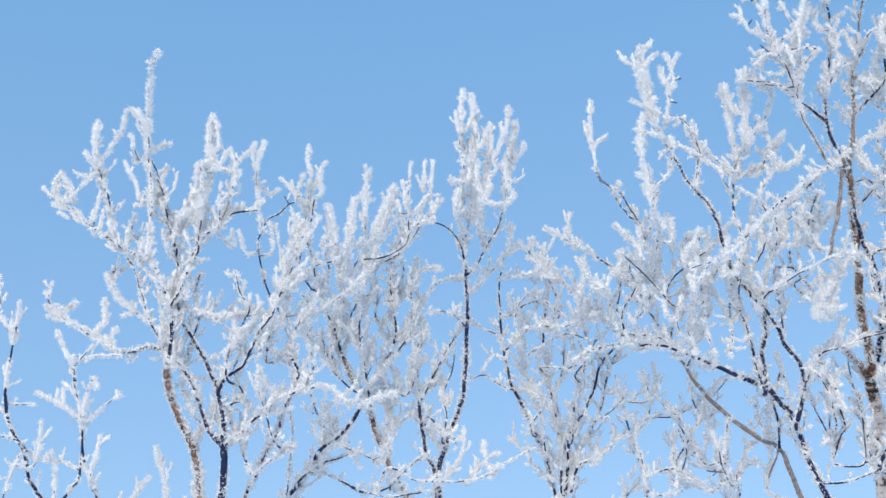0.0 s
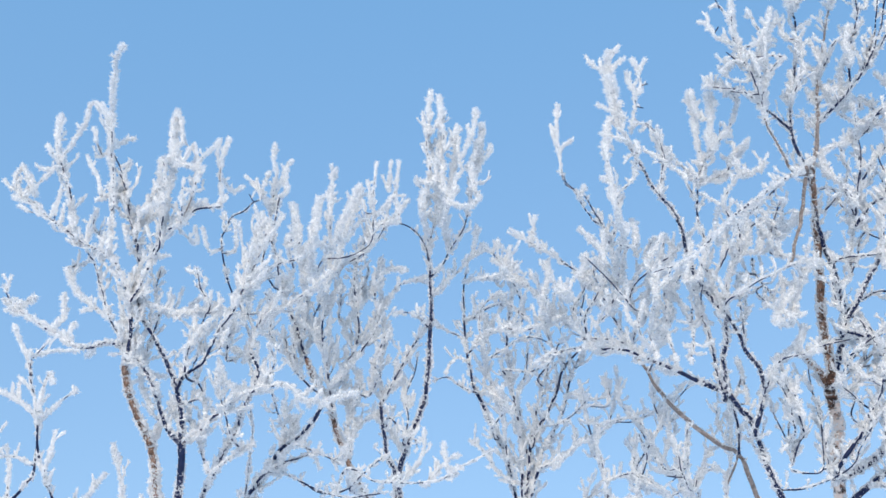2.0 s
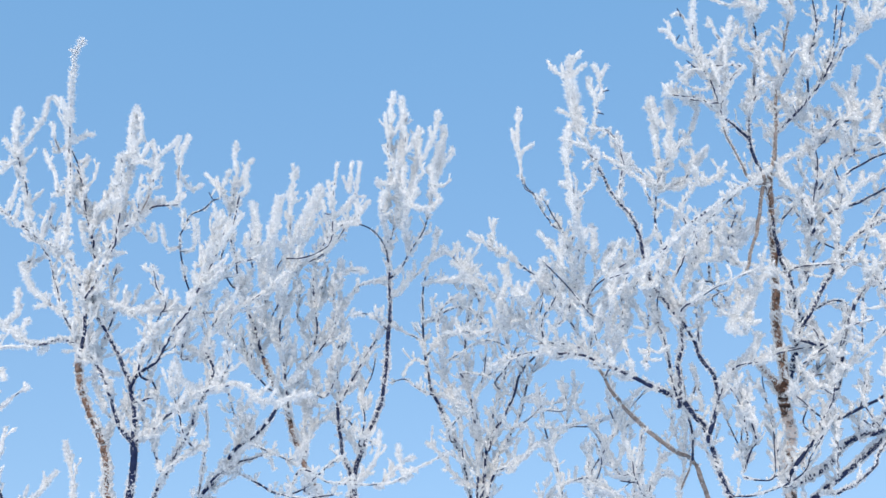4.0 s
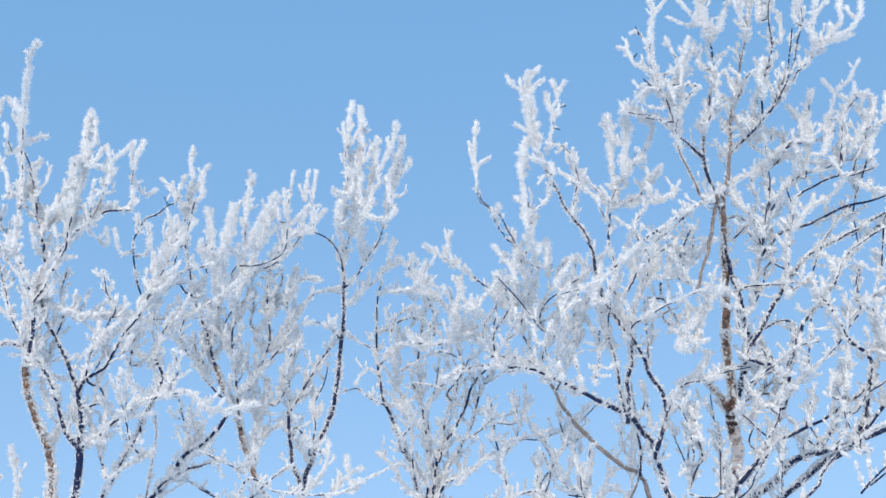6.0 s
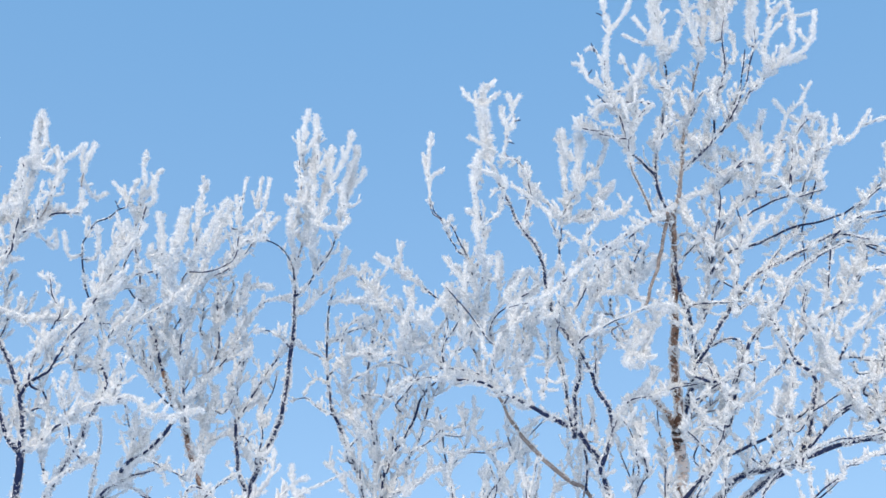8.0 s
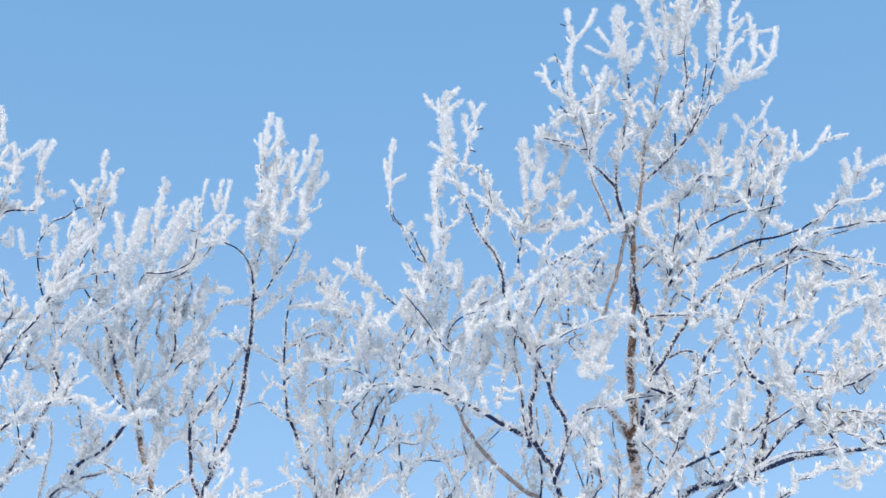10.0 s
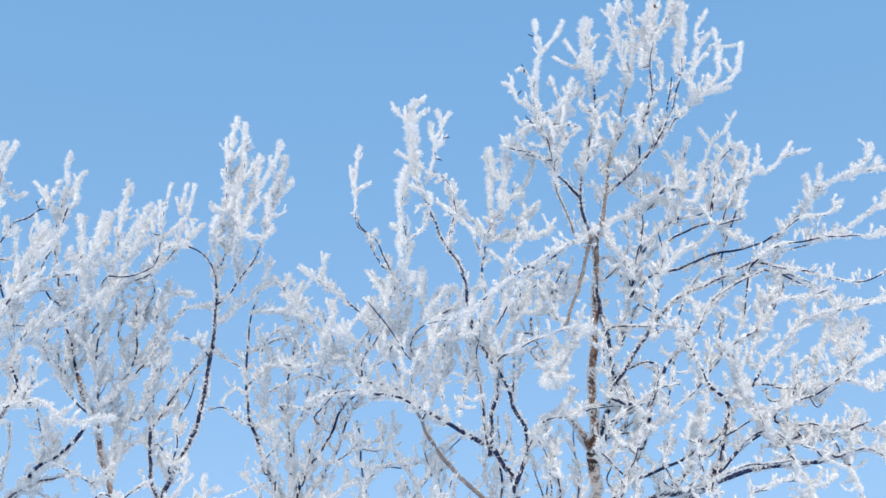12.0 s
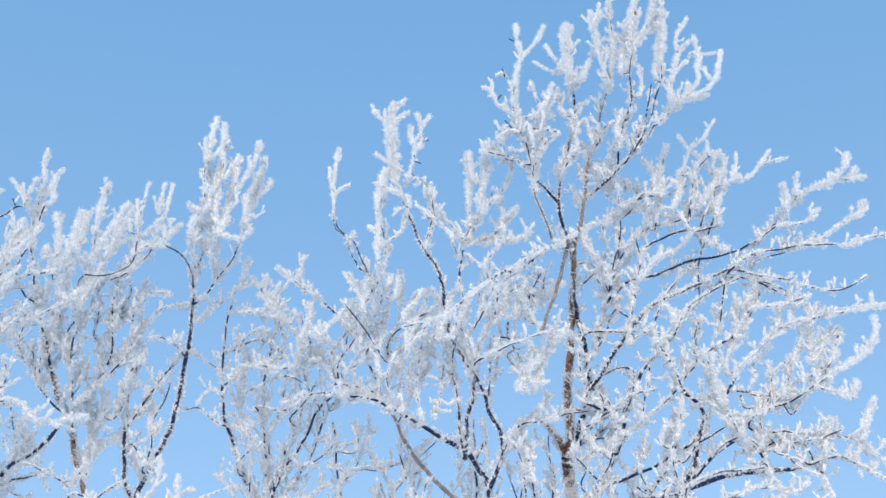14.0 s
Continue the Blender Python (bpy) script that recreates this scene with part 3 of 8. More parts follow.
# middle tree
branch(middle, "stem", 22, 13, 24, 0.56, 4, 82, [(-1.02, 6.18, 3.47), (-1.12, 6.13, 3.64), (-1.16, 6.08, 3.77), (-1.21, 6.03, 3.89), (-1.24, 5.98, 4.04), (-1.31, 5.93, 4.16), (-1.36, 5.88, 4.28)], rooted=True)
branch(middle, "limb", 9, 5, 22, 0.8, 6, 68, [(-1.360, 5.88, 4.283), (-1.397, 5.80, 4.430), (-1.438, 5.73, 4.542), (-1.472, 5.66, 4.672), (-1.483, 5.59, 4.799)])
branch(middle, "limb", 5, 3, 20, 0.95, 7, 68, [(-1.483, 5.59, 4.799), (-1.507, 5.51, 4.925), (-1.475, 5.44, 5.063), (-1.450, 5.36, 5.165)])
branch(middle, "limb", 6, 3, 21, 0.95, 6, 60, [(-1.374, 5.82, 4.348), (-1.326, 5.71, 4.502), (-1.329, 5.60, 4.660), (-1.333, 5.49, 4.782)])
branch(middle, "twig", 4, 2, 19, 1, 3, 45, [(-1.352, 5.57, 4.792), (-1.373, 5.56, 4.954), (-1.395, 5.55, 5.121)])
branch(middle, "twig", 4, 2, 20, 1, 4, 45, [(-1.317, 5.59, 4.614), (-1.274, 5.57, 4.818), (-1.252, 5.56, 4.958), (-1.229, 5.55, 5.12)])
branch(middle, "limb", 8, 4, 21, 0.85, 8, 82, [(-1.215, 5.90, 4.004), (-1.228, 5.81, 4.189), (-1.240, 5.72, 4.324), (-1.209, 5.64, 4.488), (-1.167, 5.55, 4.617)])
branch(middle, "twig", 4, 2, 18, 1, 3, 40, [(-1.184, 5.63, 4.66), (-1.177, 5.61, 4.864), (-1.18, 5.58, 5.038), (-1.163, 5.56, 5.212), (-1.151, 5.54, 5.315)])
branch(middle, "limb", 4, 2, 21, 1, 5, 45, [(-1.195, 5.56, 4.518), (-1.117, 5.53, 4.743), (-1.059, 5.51, 4.906), (-1.007, 5.49, 5.036), (-0.970, 5.47, 5.126)])
branch(middle, "limb", 8, 4, 20, 0.7, 7, 82, [(-1.241, 5.99, 4.055), (-1.163, 5.93, 4.218), (-1.087, 5.88, 4.308), (-1.051, 5.82, 4.384), (-1.050, 5.76, 4.532)])
branch(middle, "limb", 5, 3, 20, 0.85, 8, 75, [(-1.051, 5.76, 4.515), (-1.059, 5.71, 4.653), (-1.032, 5.67, 4.790), (-0.968, 5.62, 4.887), (-0.916, 5.58, 4.968)])
branch(middle, "limb", 5, 3, 19, 0.85, 6, 60, [(-1.218, 5.70, 4.699), (-1.122, 5.67, 4.749), (-1.014, 5.65, 4.780), (-0.917, 5.63, 4.865), (-0.845, 5.60, 4.950), (-0.772, 5.58, 4.944)])
branch(middle, "twig", 3, 2, 17, 1, 3, 45, [(-0.865, 5.66, 4.973), (-0.796, 5.66, 5.056), (-0.725, 5.65, 5.14)])
branch(middle, "limb", 6, 3, 19, 0.9, 6, 68, [(-1.099, 5.92, 4.399), (-0.958, 5.87, 4.507), (-0.866, 5.83, 4.619), (-0.794, 5.79, 4.663), (-0.643, 5.75, 4.671)])
branch(middle, "twig", 3, 2, 16, 0.95, 6, 60, [(-1.05, 5.83, 4.643), (-0.947, 5.83, 4.738), (-0.846, 5.83, 4.782), (-0.764, 5.83, 4.773)])
branch(middle, "stem", 15, 10, 20, 0.56, 3, 68, [(-0.9, 6.18, 3.47), (-0.9, 6.13, 3.66), (-0.94, 6.09, 3.77), (-0.95, 6.04, 3.9), (-0.95, 5.99, 4.03)], rooted=True)
branch(middle, "limb", 8, 4, 20, 0.75, 7, 60, [(-0.946, 5.99, 4.035), (-0.905, 5.96, 4.085), (-0.841, 5.92, 4.183), (-0.775, 5.89, 4.282), (-0.696, 5.85, 4.362), (-0.638, 5.82, 4.428)])
branch(middle, "limb", 5, 3, 18, 0.85, 7, 60, [(-0.946, 6.00, 4.028), (-0.945, 5.93, 4.197), (-0.911, 5.87, 4.358), (-0.911, 5.81, 4.490)])
branch(middle, "stem", 18, 12, 18, 0.51, 3, 45, [(-0.87, 6.18, 3.47), (-0.88, 6.13, 3.65), (-0.84, 6.08, 3.76), (-0.78, 6.03, 3.86), (-0.73, 5.98, 3.97), (-0.69, 5.93, 4.06), (-0.66, 5.87, 4.26), (-0.64, 5.82, 4.44)], rooted=True)
branch(middle, "limb", 12, 8, 17, 0.38, 2, 45, [(-0.638, 5.82, 4.428), (-0.632, 5.77, 4.566), (-0.630, 5.73, 4.654), (-0.629, 5.70, 4.706)])
branch(middle, "limb", 7, 3, 16, 0.65, 5, 45, [(-0.625, 5.70, 4.678), (-0.632, 5.64, 4.786), (-0.680, 5.59, 4.863), (-0.742, 5.53, 4.898), (-0.809, 5.48, 4.899)])
branch(middle, "limb", 6, 3, 18, 0.85, 5, 38, [(-0.630, 5.70, 4.689), (-0.610, 5.63, 4.814), (-0.571, 5.56, 4.937), (-0.543, 5.50, 5.080), (-0.554, 5.43, 5.209), (-0.573, 5.36, 5.321), (-0.583, 5.30, 5.376)])
branch(middle, "twig", 3, 2, 18, 1, 5, 50, [(-0.529, 5.36, 5.007), (-0.506, 5.35, 5.165), (-0.507, 5.34, 5.349), (-0.498, 5.32, 5.478)])
branch(middle, "limb", 6, 3, 18, 0.75, 5, 41, [(-0.624, 5.75, 4.662), (-0.554, 5.68, 4.702), (-0.482, 5.60, 4.776), (-0.407, 5.53, 4.855), (-0.364, 5.45, 4.972), (-0.330, 5.37, 5.068)])
branch(middle, "twig", 4, 2, 18, 1, 4, 45, [(-0.345, 5.45, 5.065), (-0.309, 5.41, 5.203), (-0.275, 5.37, 5.324), (-0.274, 5.32, 5.394)])
branch(middle, "twig", 3, 2, 18, 1, 4, 45, [(-0.547, 5.47, 4.893), (-0.478, 5.44, 5.052), (-0.433, 5.41, 5.218), (-0.41, 5.38, 5.426)])
branch(middle, "twig", 3, 2, 16, 1, 3, 40, [(-0.549, 5.46, 5.017), (-0.64, 5.45, 5.081), (-0.669, 5.45, 5.129)])
branch(middle, "twig", 3, 2, 16, 1, 5, 45, [(-0.59, 5.52, 4.786), (-0.633, 5.52, 4.914), (-0.617, 5.51, 5.038), (-0.582, 5.49, 5.216)])
branch(middle, "twig", 3, 2, 16, 1, 6, 55, [(-0.504, 5.58, 4.734), (-0.519, 5.57, 4.876), (-0.516, 5.56, 5.019), (-0.481, 5.55, 5.161)])
branch(middle, "twig", 3, 2, 16, 1, 5, 60, [(-0.624, 5.79, 4.573), (-0.52, 5.78, 4.667), (-0.434, 5.78, 4.746), (-0.378, 5.77, 4.83), (-0.35, 5.76, 4.99)])
branch(middle, "twig", 3, 2, 16, 0.6, 3, 50, [(-0.633, 5.72, 4.391), (-0.717, 5.72, 4.419), (-0.794, 5.72, 4.448), (-0.842, 5.72, 4.432)])
branch(middle, "twig", 4, 2, 17, 0.9, 5, 60, [(-1.135, 6.05, 3.83), (-1.1, 6.05, 3.915), (-1.027, 6.04, 3.963), (-0.952, 6.04, 4.009)])
branch(middle, "twig", 4, 2, 17, 0.95, 7, 70, [(-1.137, 6.06, 3.772), (-1.148, 6.04, 3.935), (-1.128, 6.04, 4.049), (-1.097, 6.02, 4.163)])
branch(middle, "twig", 4, 2, 17, 0.6, 5, 60, [(-0.838, 6.01, 3.798), (-0.806, 6.00, 3.924), (-0.814, 5.99, 4.056), (-0.759, 5.98, 4.184), (-0.735, 5.98, 4.317)])
branch(middle, "twig", 4, 2, 17, 1, 6, 70, [(-0.833, 6.15, 3.781), (-0.908, 6.15, 3.885), (-0.967, 6.14, 4.006)])
branch(middle, "limb", 5, 2, 9.3, 0.85, 2, 38, [(-1.049, 5.48, 3.478), (-0.907, 5.47, 3.403), (-0.738, 5.45, 3.377), (-0.597, 5.43, 3.37), (-0.48, 5.41, 3.432), (-0.322, 5.38, 3.49)])
branch(middle, "limb", 5, 3, 11.2, 0.85, 2, 60, [(-1.327, 5.58, 3.476), (-1.206, 5.55, 3.398), (-1.059, 5.52, 3.348), (-0.856, 5.49, 3.349)])
branch(middle, "twig", 3, 2, 15, 1, 3, 45, [(-0.78, 5.57, 3.43), (-0.712, 5.56, 3.519), (-0.678, 5.56, 3.603), (-0.678, 5.55, 3.693)])
branch(middle, "twig", 3, 2, 15, 1, 3, 45, [(-0.666, 5.57, 3.415), (-0.569, 5.56, 3.507), (-0.501, 5.56, 3.545)])
branch(middle, "twig", 3, 2, 15, 1, 3, 45, [(-0.546, 5.47, 3.401), (-0.563, 5.46, 3.473), (-0.575, 5.46, 3.574)])
branch(middle, "limb", 6, 3, 20, 0.85, 7, 68, [(-1.270, 5.94, 4.078), (-1.360, 5.91, 4.143), (-1.451, 5.88, 4.275), (-1.477, 5.84, 4.403), (-1.553, 5.82, 4.434)])
branch(middle, "limb", 5, 3, 20, 0.85, 7, 68, [(-1.089, 5.83, 4.219), (-0.985, 5.80, 4.332), (-0.928, 5.77, 4.451), (-0.941, 5.73, 4.578), (-0.894, 5.70, 4.700)])
# forked tree
branch(forked, "stem", 13, 9, 20, 0.56, 3.8, 80, [(-0.24, 6.48, 3.49), (-0.28, 6.38, 3.76), (-0.34, 6.28, 3.93), (-0.40, 6.18, 4.07), (-0.44, 6.09, 4.15)], rooted=True)
branch(forked, "limb", 8, 4, 15.5, 0.7, 4.8, 64, [(-0.442, 6.09, 4.155), (-0.457, 6.04, 4.300), (-0.463, 5.99, 4.474), (-0.456, 5.94, 4.668), (-0.420, 5.89, 4.788)])
branch(forked, "twig", 4, 2, 12.9, 0.8, 3, 50, [(-0.437, 6.09, 4.094), (-0.507, 6.07, 4.124), (-0.579, 6.05, 4.181), (-0.663, 6.04, 4.155)])
branch(forked, "twig", 3, 2, 12.9, 0.9, 5, 60, [(-0.451, 6.03, 4.243), (-0.505, 6.03, 4.289), (-0.560, 6.03, 4.253), (-0.587, 6.03, 4.188)])
branch(forked, "twig", 3, 2, 13.8, 0.9, 5, 60, [(-0.452, 6.03, 4.311), (-0.490, 6.00, 4.394), (-0.582, 5.98, 4.448), (-0.674, 5.96, 4.519)])
branch(forked, "stem", 12, 6, 20, 0.8, 6.6, 88, [(-0.22, 6.39, 3.46), (-0.20, 6.31, 3.77), (-0.20, 6.25, 3.96), (-0.22, 6.19, 4.11), (-0.23, 6.13, 4.26), (-0.23, 6.07, 4.42), (-0.19, 6.01, 4.58)], rooted=True)
branch(forked, "limb", 5, 3, 15.5, 0.9, 6.6, 72, [(-0.196, 6.01, 4.565), (-0.170, 5.97, 4.688), (-0.189, 5.92, 4.817), (-0.163, 5.88, 4.906)])
branch(forked, "limb", 11, 6, 17.2, 0.7, 5.7, 80, [(-0.192, 6.38, 3.570), (-0.153, 6.31, 3.761), (-0.121, 6.26, 3.872), (-0.055, 6.20, 3.947), (0.023, 6.14, 4.071), (0.090, 6.08, 4.212), (0.182, 6.03, 4.290)])
branch(forked, "limb", 10, 5, 18.1, 0.8, 6.6, 88, [(-0.161, 6.38, 3.568), (-0.072, 6.30, 3.800), (0.027, 6.23, 3.935), (0.087, 6.16, 4.073), (0.139, 6.09, 4.195), (0.236, 6.03, 4.312)])
branch(forked, "limb", 7, 3, 17.2, 0.8, 6.6, 80, [(-0.160, 6.36, 3.762), (-0.184, 6.30, 3.963), (-0.189, 6.24, 4.096), (-0.136, 6.18, 4.225), (-0.108, 6.12, 4.356)])
branch(forked, "limb", 6, 3, 17.2, 0.9, 7.6, 88, [(-0.281, 6.26, 3.772), (-0.288, 6.20, 4.018), (-0.350, 6.13, 4.207), (-0.364, 6.07, 4.394), (-0.332, 6.01, 4.543)])
branch(forked, "limb", 6, 3, 17.2, 0.9, 7.6, 80, [(-0.126, 6.26, 3.823), (-0.074, 6.19, 4.066), (-0.006, 6.13, 4.243), (-0.038, 6.07, 4.397), (-0.057, 6.01, 4.515)])
branch(forked, "twig", 4, 2, 15.5, 0.95, 6, 80, [(-0.391, 6.14, 4.109), (-0.297, 6.09, 4.047), (-0.227, 6.05, 3.923)])
branch(forked, "twig", 4, 2, 15.5, 0.95, 6, 80, [(-0.083, 6.27, 3.690), (0.034, 6.27, 3.744), (0.137, 6.26, 3.817), (0.253, 6.26, 3.856)])
branch(forked, "twig", 4, 2, 15.5, 0.95, 6, 80, [(-0.234, 6.37, 3.638), (-0.339, 6.37, 3.712), (-0.395, 6.36, 3.815), (-0.471, 6.36, 3.889), (-0.492, 6.35, 3.907)])
branch(forked, "limb", 5, 3, 16.3, 0.9, 6.6, 72, [(-0.448, 6.03, 4.311), (-0.358, 5.97, 4.383), (-0.258, 5.92, 4.402), (-0.174, 5.87, 4.421), (-0.114, 5.81, 4.529)])
branch(forked, "limb", 5, 3, 16.3, 0.95, 6.6, 64, [(-0.363, 5.93, 4.293), (-0.373, 5.88, 4.449), (-0.323, 5.84, 4.532), (-0.237, 5.81, 4.576)])
branch(forked, "twig", 4, 2, 15.5, 0.85, 5, 70, [(-0.444, 5.90, 4.701), (-0.344, 5.90, 4.719), (-0.247, 5.90, 4.698), (-0.193, 5.89, 4.764)])
branch(forked, "limb", 10, 5, 17.2, 0.7, 4.8, 72, [(0.255, 6.49, 3.452), (0.265, 6.46, 3.607), (0.244, 6.43, 3.750), (0.223, 6.41, 3.846), (0.193, 6.38, 3.994), (0.190, 6.36, 4.107), (0.164, 6.33, 4.224)], rooted=True)
branch(forked, "limb", 6, 3, 16.3, 0.9, 5.7, 72, [(0.099, 6.38, 3.483), (0.238, 6.35, 3.597), (0.382, 6.32, 3.628), (0.440, 6.30, 3.558), (0.610, 6.29, 3.468)])
branch(forked, "limb", 6, 3, 15.5, 0.8, 5.7, 64, [(0.670, 6.29, 3.407), (0.683, 6.25, 3.601), (0.653, 6.22, 3.738), (0.636, 6.18, 3.843), (0.694, 6.15, 3.910)])
branch(forked, "twig", 5, 3, 14.6, 0.8, 5, 80, [(0.608, 6.28, 3.599), (0.529, 6.23, 3.706), (0.480, 6.19, 3.812), (0.446, 6.16, 3.874)])
branch(forked, "limb", 5, 3, 14.6, 0.9, 5.7, 56, [(0.207, 6.16, 3.759), (0.313, 6.13, 3.863), (0.442, 6.11, 3.862), (0.581, 6.08, 3.917), (0.649, 6.05, 3.973)])
branch(forked, "twig", 4, 2, 13.8, 0.6, 3, 60, [(0.439, 6.17, 3.644), (0.533, 6.16, 3.763), (0.633, 6.15, 3.915), (0.784, 6.14, 4.083)])
branch(forked, "twig", 4, 2, 14.6, 0.95, 6, 60, [(0.483, 6.38, 3.547), (0.444, 6.37, 3.711), (0.446, 6.36, 3.842)])
branch(forked, "twig", 4, 2, 13.8, 0.85, 5, 70, [(0.277, 6.06, 3.845), (0.364, 6.05, 4.032), (0.366, 6.04, 4.165)])
branch(forked, "twig", 4, 2, 13.8, 0.9, 5, 70, [(0.128, 6.05, 4.021), (0.232, 6.05, 3.979), (0.298, 6.05, 4.005), (0.324, 6.04, 4.085)])
# right tree: trunk and stems
branch(right, "trunk", 41, 29, 16, 0.42, 1, 53, [(1.41, 5.94, 3.34), (1.41, 5.87, 3.50), (1.44, 5.80, 3.62), (1.42, 5.73, 3.70), (1.40, 5.66, 3.77), (1.40, 5.62, 3.83)], rooted=True)
branch(right, "stem", 24, 20, 16, 0.50, 2, 70, [(1.40, 5.68, 3.74), (1.42, 5.63, 3.88), (1.41, 5.58, 4.05), (1.41, 5.53, 4.19)])
branch(right, "stem", 22, 12, 18, 0.50, 3, 79, [(1.42, 5.55, 4.21), (1.43, 5.44, 4.42), (1.43, 5.34, 4.59), (1.43, 5.24, 4.71), (1.41, 5.14, 4.78)])
branch(right, "stem", 18, 13, 16, 0.42, 3, 70, [(1.43, 5.76, 3.85), (1.48, 5.69, 3.94), (1.53, 5.62, 4.12), (1.53, 5.55, 4.21), (1.50, 5.48, 4.33), (1.47, 5.41, 4.46)])
branch(right, "limb", 12, 8, 16, 0.42, 3, 62, [(1.465, 5.41, 4.443), (1.437, 5.34, 4.557), (1.423, 5.26, 4.688), (1.403, 5.19, 4.785)])
branch(right, "limb", 11, 6, 18, 0.5, 5, 62, [(1.398, 5.14, 4.756), (1.358, 5.10, 4.832), (1.329, 5.05, 4.925), (1.324, 5.00, 5.020), (1.347, 4.96, 5.134), (1.380, 4.90, 5.303)])
branch(right, "limb", 7, 3, 16, 0.58, 6, 53, [(1.379, 4.90, 5.285), (1.399, 4.83, 5.421), (1.390, 4.76, 5.519), (1.364, 4.69, 5.653), (1.339, 4.62, 5.731)])
branch(right, "limb", 12, 8, 16, 0.28, 4, 53, [(1.406, 5.14, 4.790), (1.452, 5.08, 4.905), (1.465, 5.02, 5.022), (1.481, 4.96, 5.182)])
branch(right, "limb", 8, 4, 17, 0.29, 6, 53, [(1.481, 4.96, 5.182), (1.518, 4.88, 5.328), (1.555, 4.79, 5.456), (1.576, 4.71, 5.547), (1.529, 4.63, 5.632)])
branch(right, "limb", 4, 2, 18, 1, 5, 44, [(1.538, 4.64, 5.504), (1.494, 4.58, 5.644), (1.454, 4.52, 5.748), (1.437, 4.47, 5.823)])
branch(right, "limb", 5, 3, 19, 0.95, 6, 44, [(1.578, 4.74, 5.511), (1.596, 4.67, 5.647), (1.583, 4.59, 5.782), (1.561, 4.52, 5.917), (1.570, 4.45, 6.054)])
branch(right, "limb", 7, 3, 16, 0.58, 6, 48, [(1.539, 4.97, 5.045), (1.615, 4.90, 5.109), (1.626, 4.83, 5.222), (1.649, 4.75, 5.317), (1.678, 4.68, 5.412), (1.660, 4.60, 5.540), (1.700, 4.53, 5.690)])
branch(right, "twig", 4, 2, 20, 1, 5, 50, [(1.681, 4.60, 5.597), (1.677, 4.55, 5.755), (1.703, 4.51, 5.917), (1.72, 4.46, 6.101)])
branch(right, "twig", 4, 2, 20, 1, 5, 50, [(1.708, 4.59, 5.71), (1.776, 4.55, 5.837), (1.81, 4.50, 5.963), (1.833, 4.46, 6.128)])
branch(right, "limb", 9, 4, 17, 0.56, 6, 53, [(1.464, 5.03, 4.998), (1.530, 4.96, 5.031), (1.599, 4.90, 5.072), (1.669, 4.83, 5.139), (1.740, 4.77, 5.213), (1.796, 4.71, 5.264)])
branch(right, "limb", 5, 3, 18, 0.85, 7, 44, [(1.796, 4.71, 5.264), (1.869, 4.67, 5.329), (1.934, 4.63, 5.371), (1.973, 4.59, 5.420)])
branch(right, "limb", 6, 3, 17, 0.62, 6, 44, [(1.693, 4.76, 5.155), (1.762, 4.70, 5.287), (1.788, 4.65, 5.376), (1.821, 4.59, 5.482), (1.814, 4.53, 5.605)])
branch(right, "twig", 4, 2, 19, 1, 5, 45, [(1.835, 4.60, 5.608), (1.853, 4.55, 5.766), (1.852, 4.51, 5.908), (1.883, 4.46, 6.053)])
branch(right, "limb", 6, 3, 16, 0.62, 6, 44, [(1.657, 4.82, 5.118), (1.739, 4.74, 5.275), (1.761, 4.67, 5.369), (1.763, 4.59, 5.443)])
branch(right, "twig", 3, 2, 18, 1, 4, 45, [(1.609, 4.74, 5.171), (1.597, 4.73, 5.258), (1.623, 4.72, 5.347)])
branch(right, "limb", 8, 5, 15, 0.25, 3, 44, [(1.306, 5.09, 4.740), (1.247, 5.02, 4.815), (1.200, 4.95, 4.889), (1.165, 4.88, 4.946)])
branch(right, "limb", 5, 3, 18, 0.85, 6, 48, [(1.170, 4.88, 4.913), (1.156, 4.84, 5.022), (1.186, 4.79, 5.101), (1.222, 4.75, 5.163), (1.282, 4.71, 5.191)])
branch(right, "limb", 8, 4, 16, 0.5, 6, 53, [(1.318, 5.03, 4.970), (1.251, 4.97, 5.004), (1.175, 4.92, 5.047), (1.109, 4.87, 5.090), (1.012, 4.82, 5.092)])
branch(right, "twig", 3, 2, 17, 1, 4, 45, [(1.042, 4.89, 5.139), (0.964, 4.86, 5.149), (0.885, 4.84, 5.152)])
branch(right, "limb", 5, 3, 18, 0.9, 7, 53, [(1.159, 4.83, 4.991), (1.123, 4.78, 5.124), (1.074, 4.73, 5.233), (1.043, 4.69, 5.343), (1.054, 4.64, 5.475)])
branch(right, "twig", 4, 2, 18, 1, 6, 55, [(1.116, 4.79, 5.146), (1.183, 4.78, 5.306), (1.248, 4.77, 5.4), (1.298, 4.76, 5.493)])
branch(right, "twig", 4, 2, 18, 1, 5, 50, [(1.089, 4.78, 5.214), (1.015, 4.78, 5.227), (0.984, 4.79, 5.173)])
branch(right, "limb", 5, 3, 17, 0.85, 6, 53, [(1.327, 4.87, 5.073), (1.394, 4.83, 5.192), (1.370, 4.79, 5.308), (1.423, 4.75, 5.394)])
branch(right, "limb", 5, 3, 18, 0.9, 6, 53, [(1.483, 4.96, 5.218), (1.526, 4.86, 5.258), (1.543, 4.76, 5.276)])
branch(right, "twig", 3, 2, 15, 0.9, 4, 50, [(1.49, 4.98, 5.217), (1.511, 4.96, 5.148), (1.529, 4.95, 5.027)])
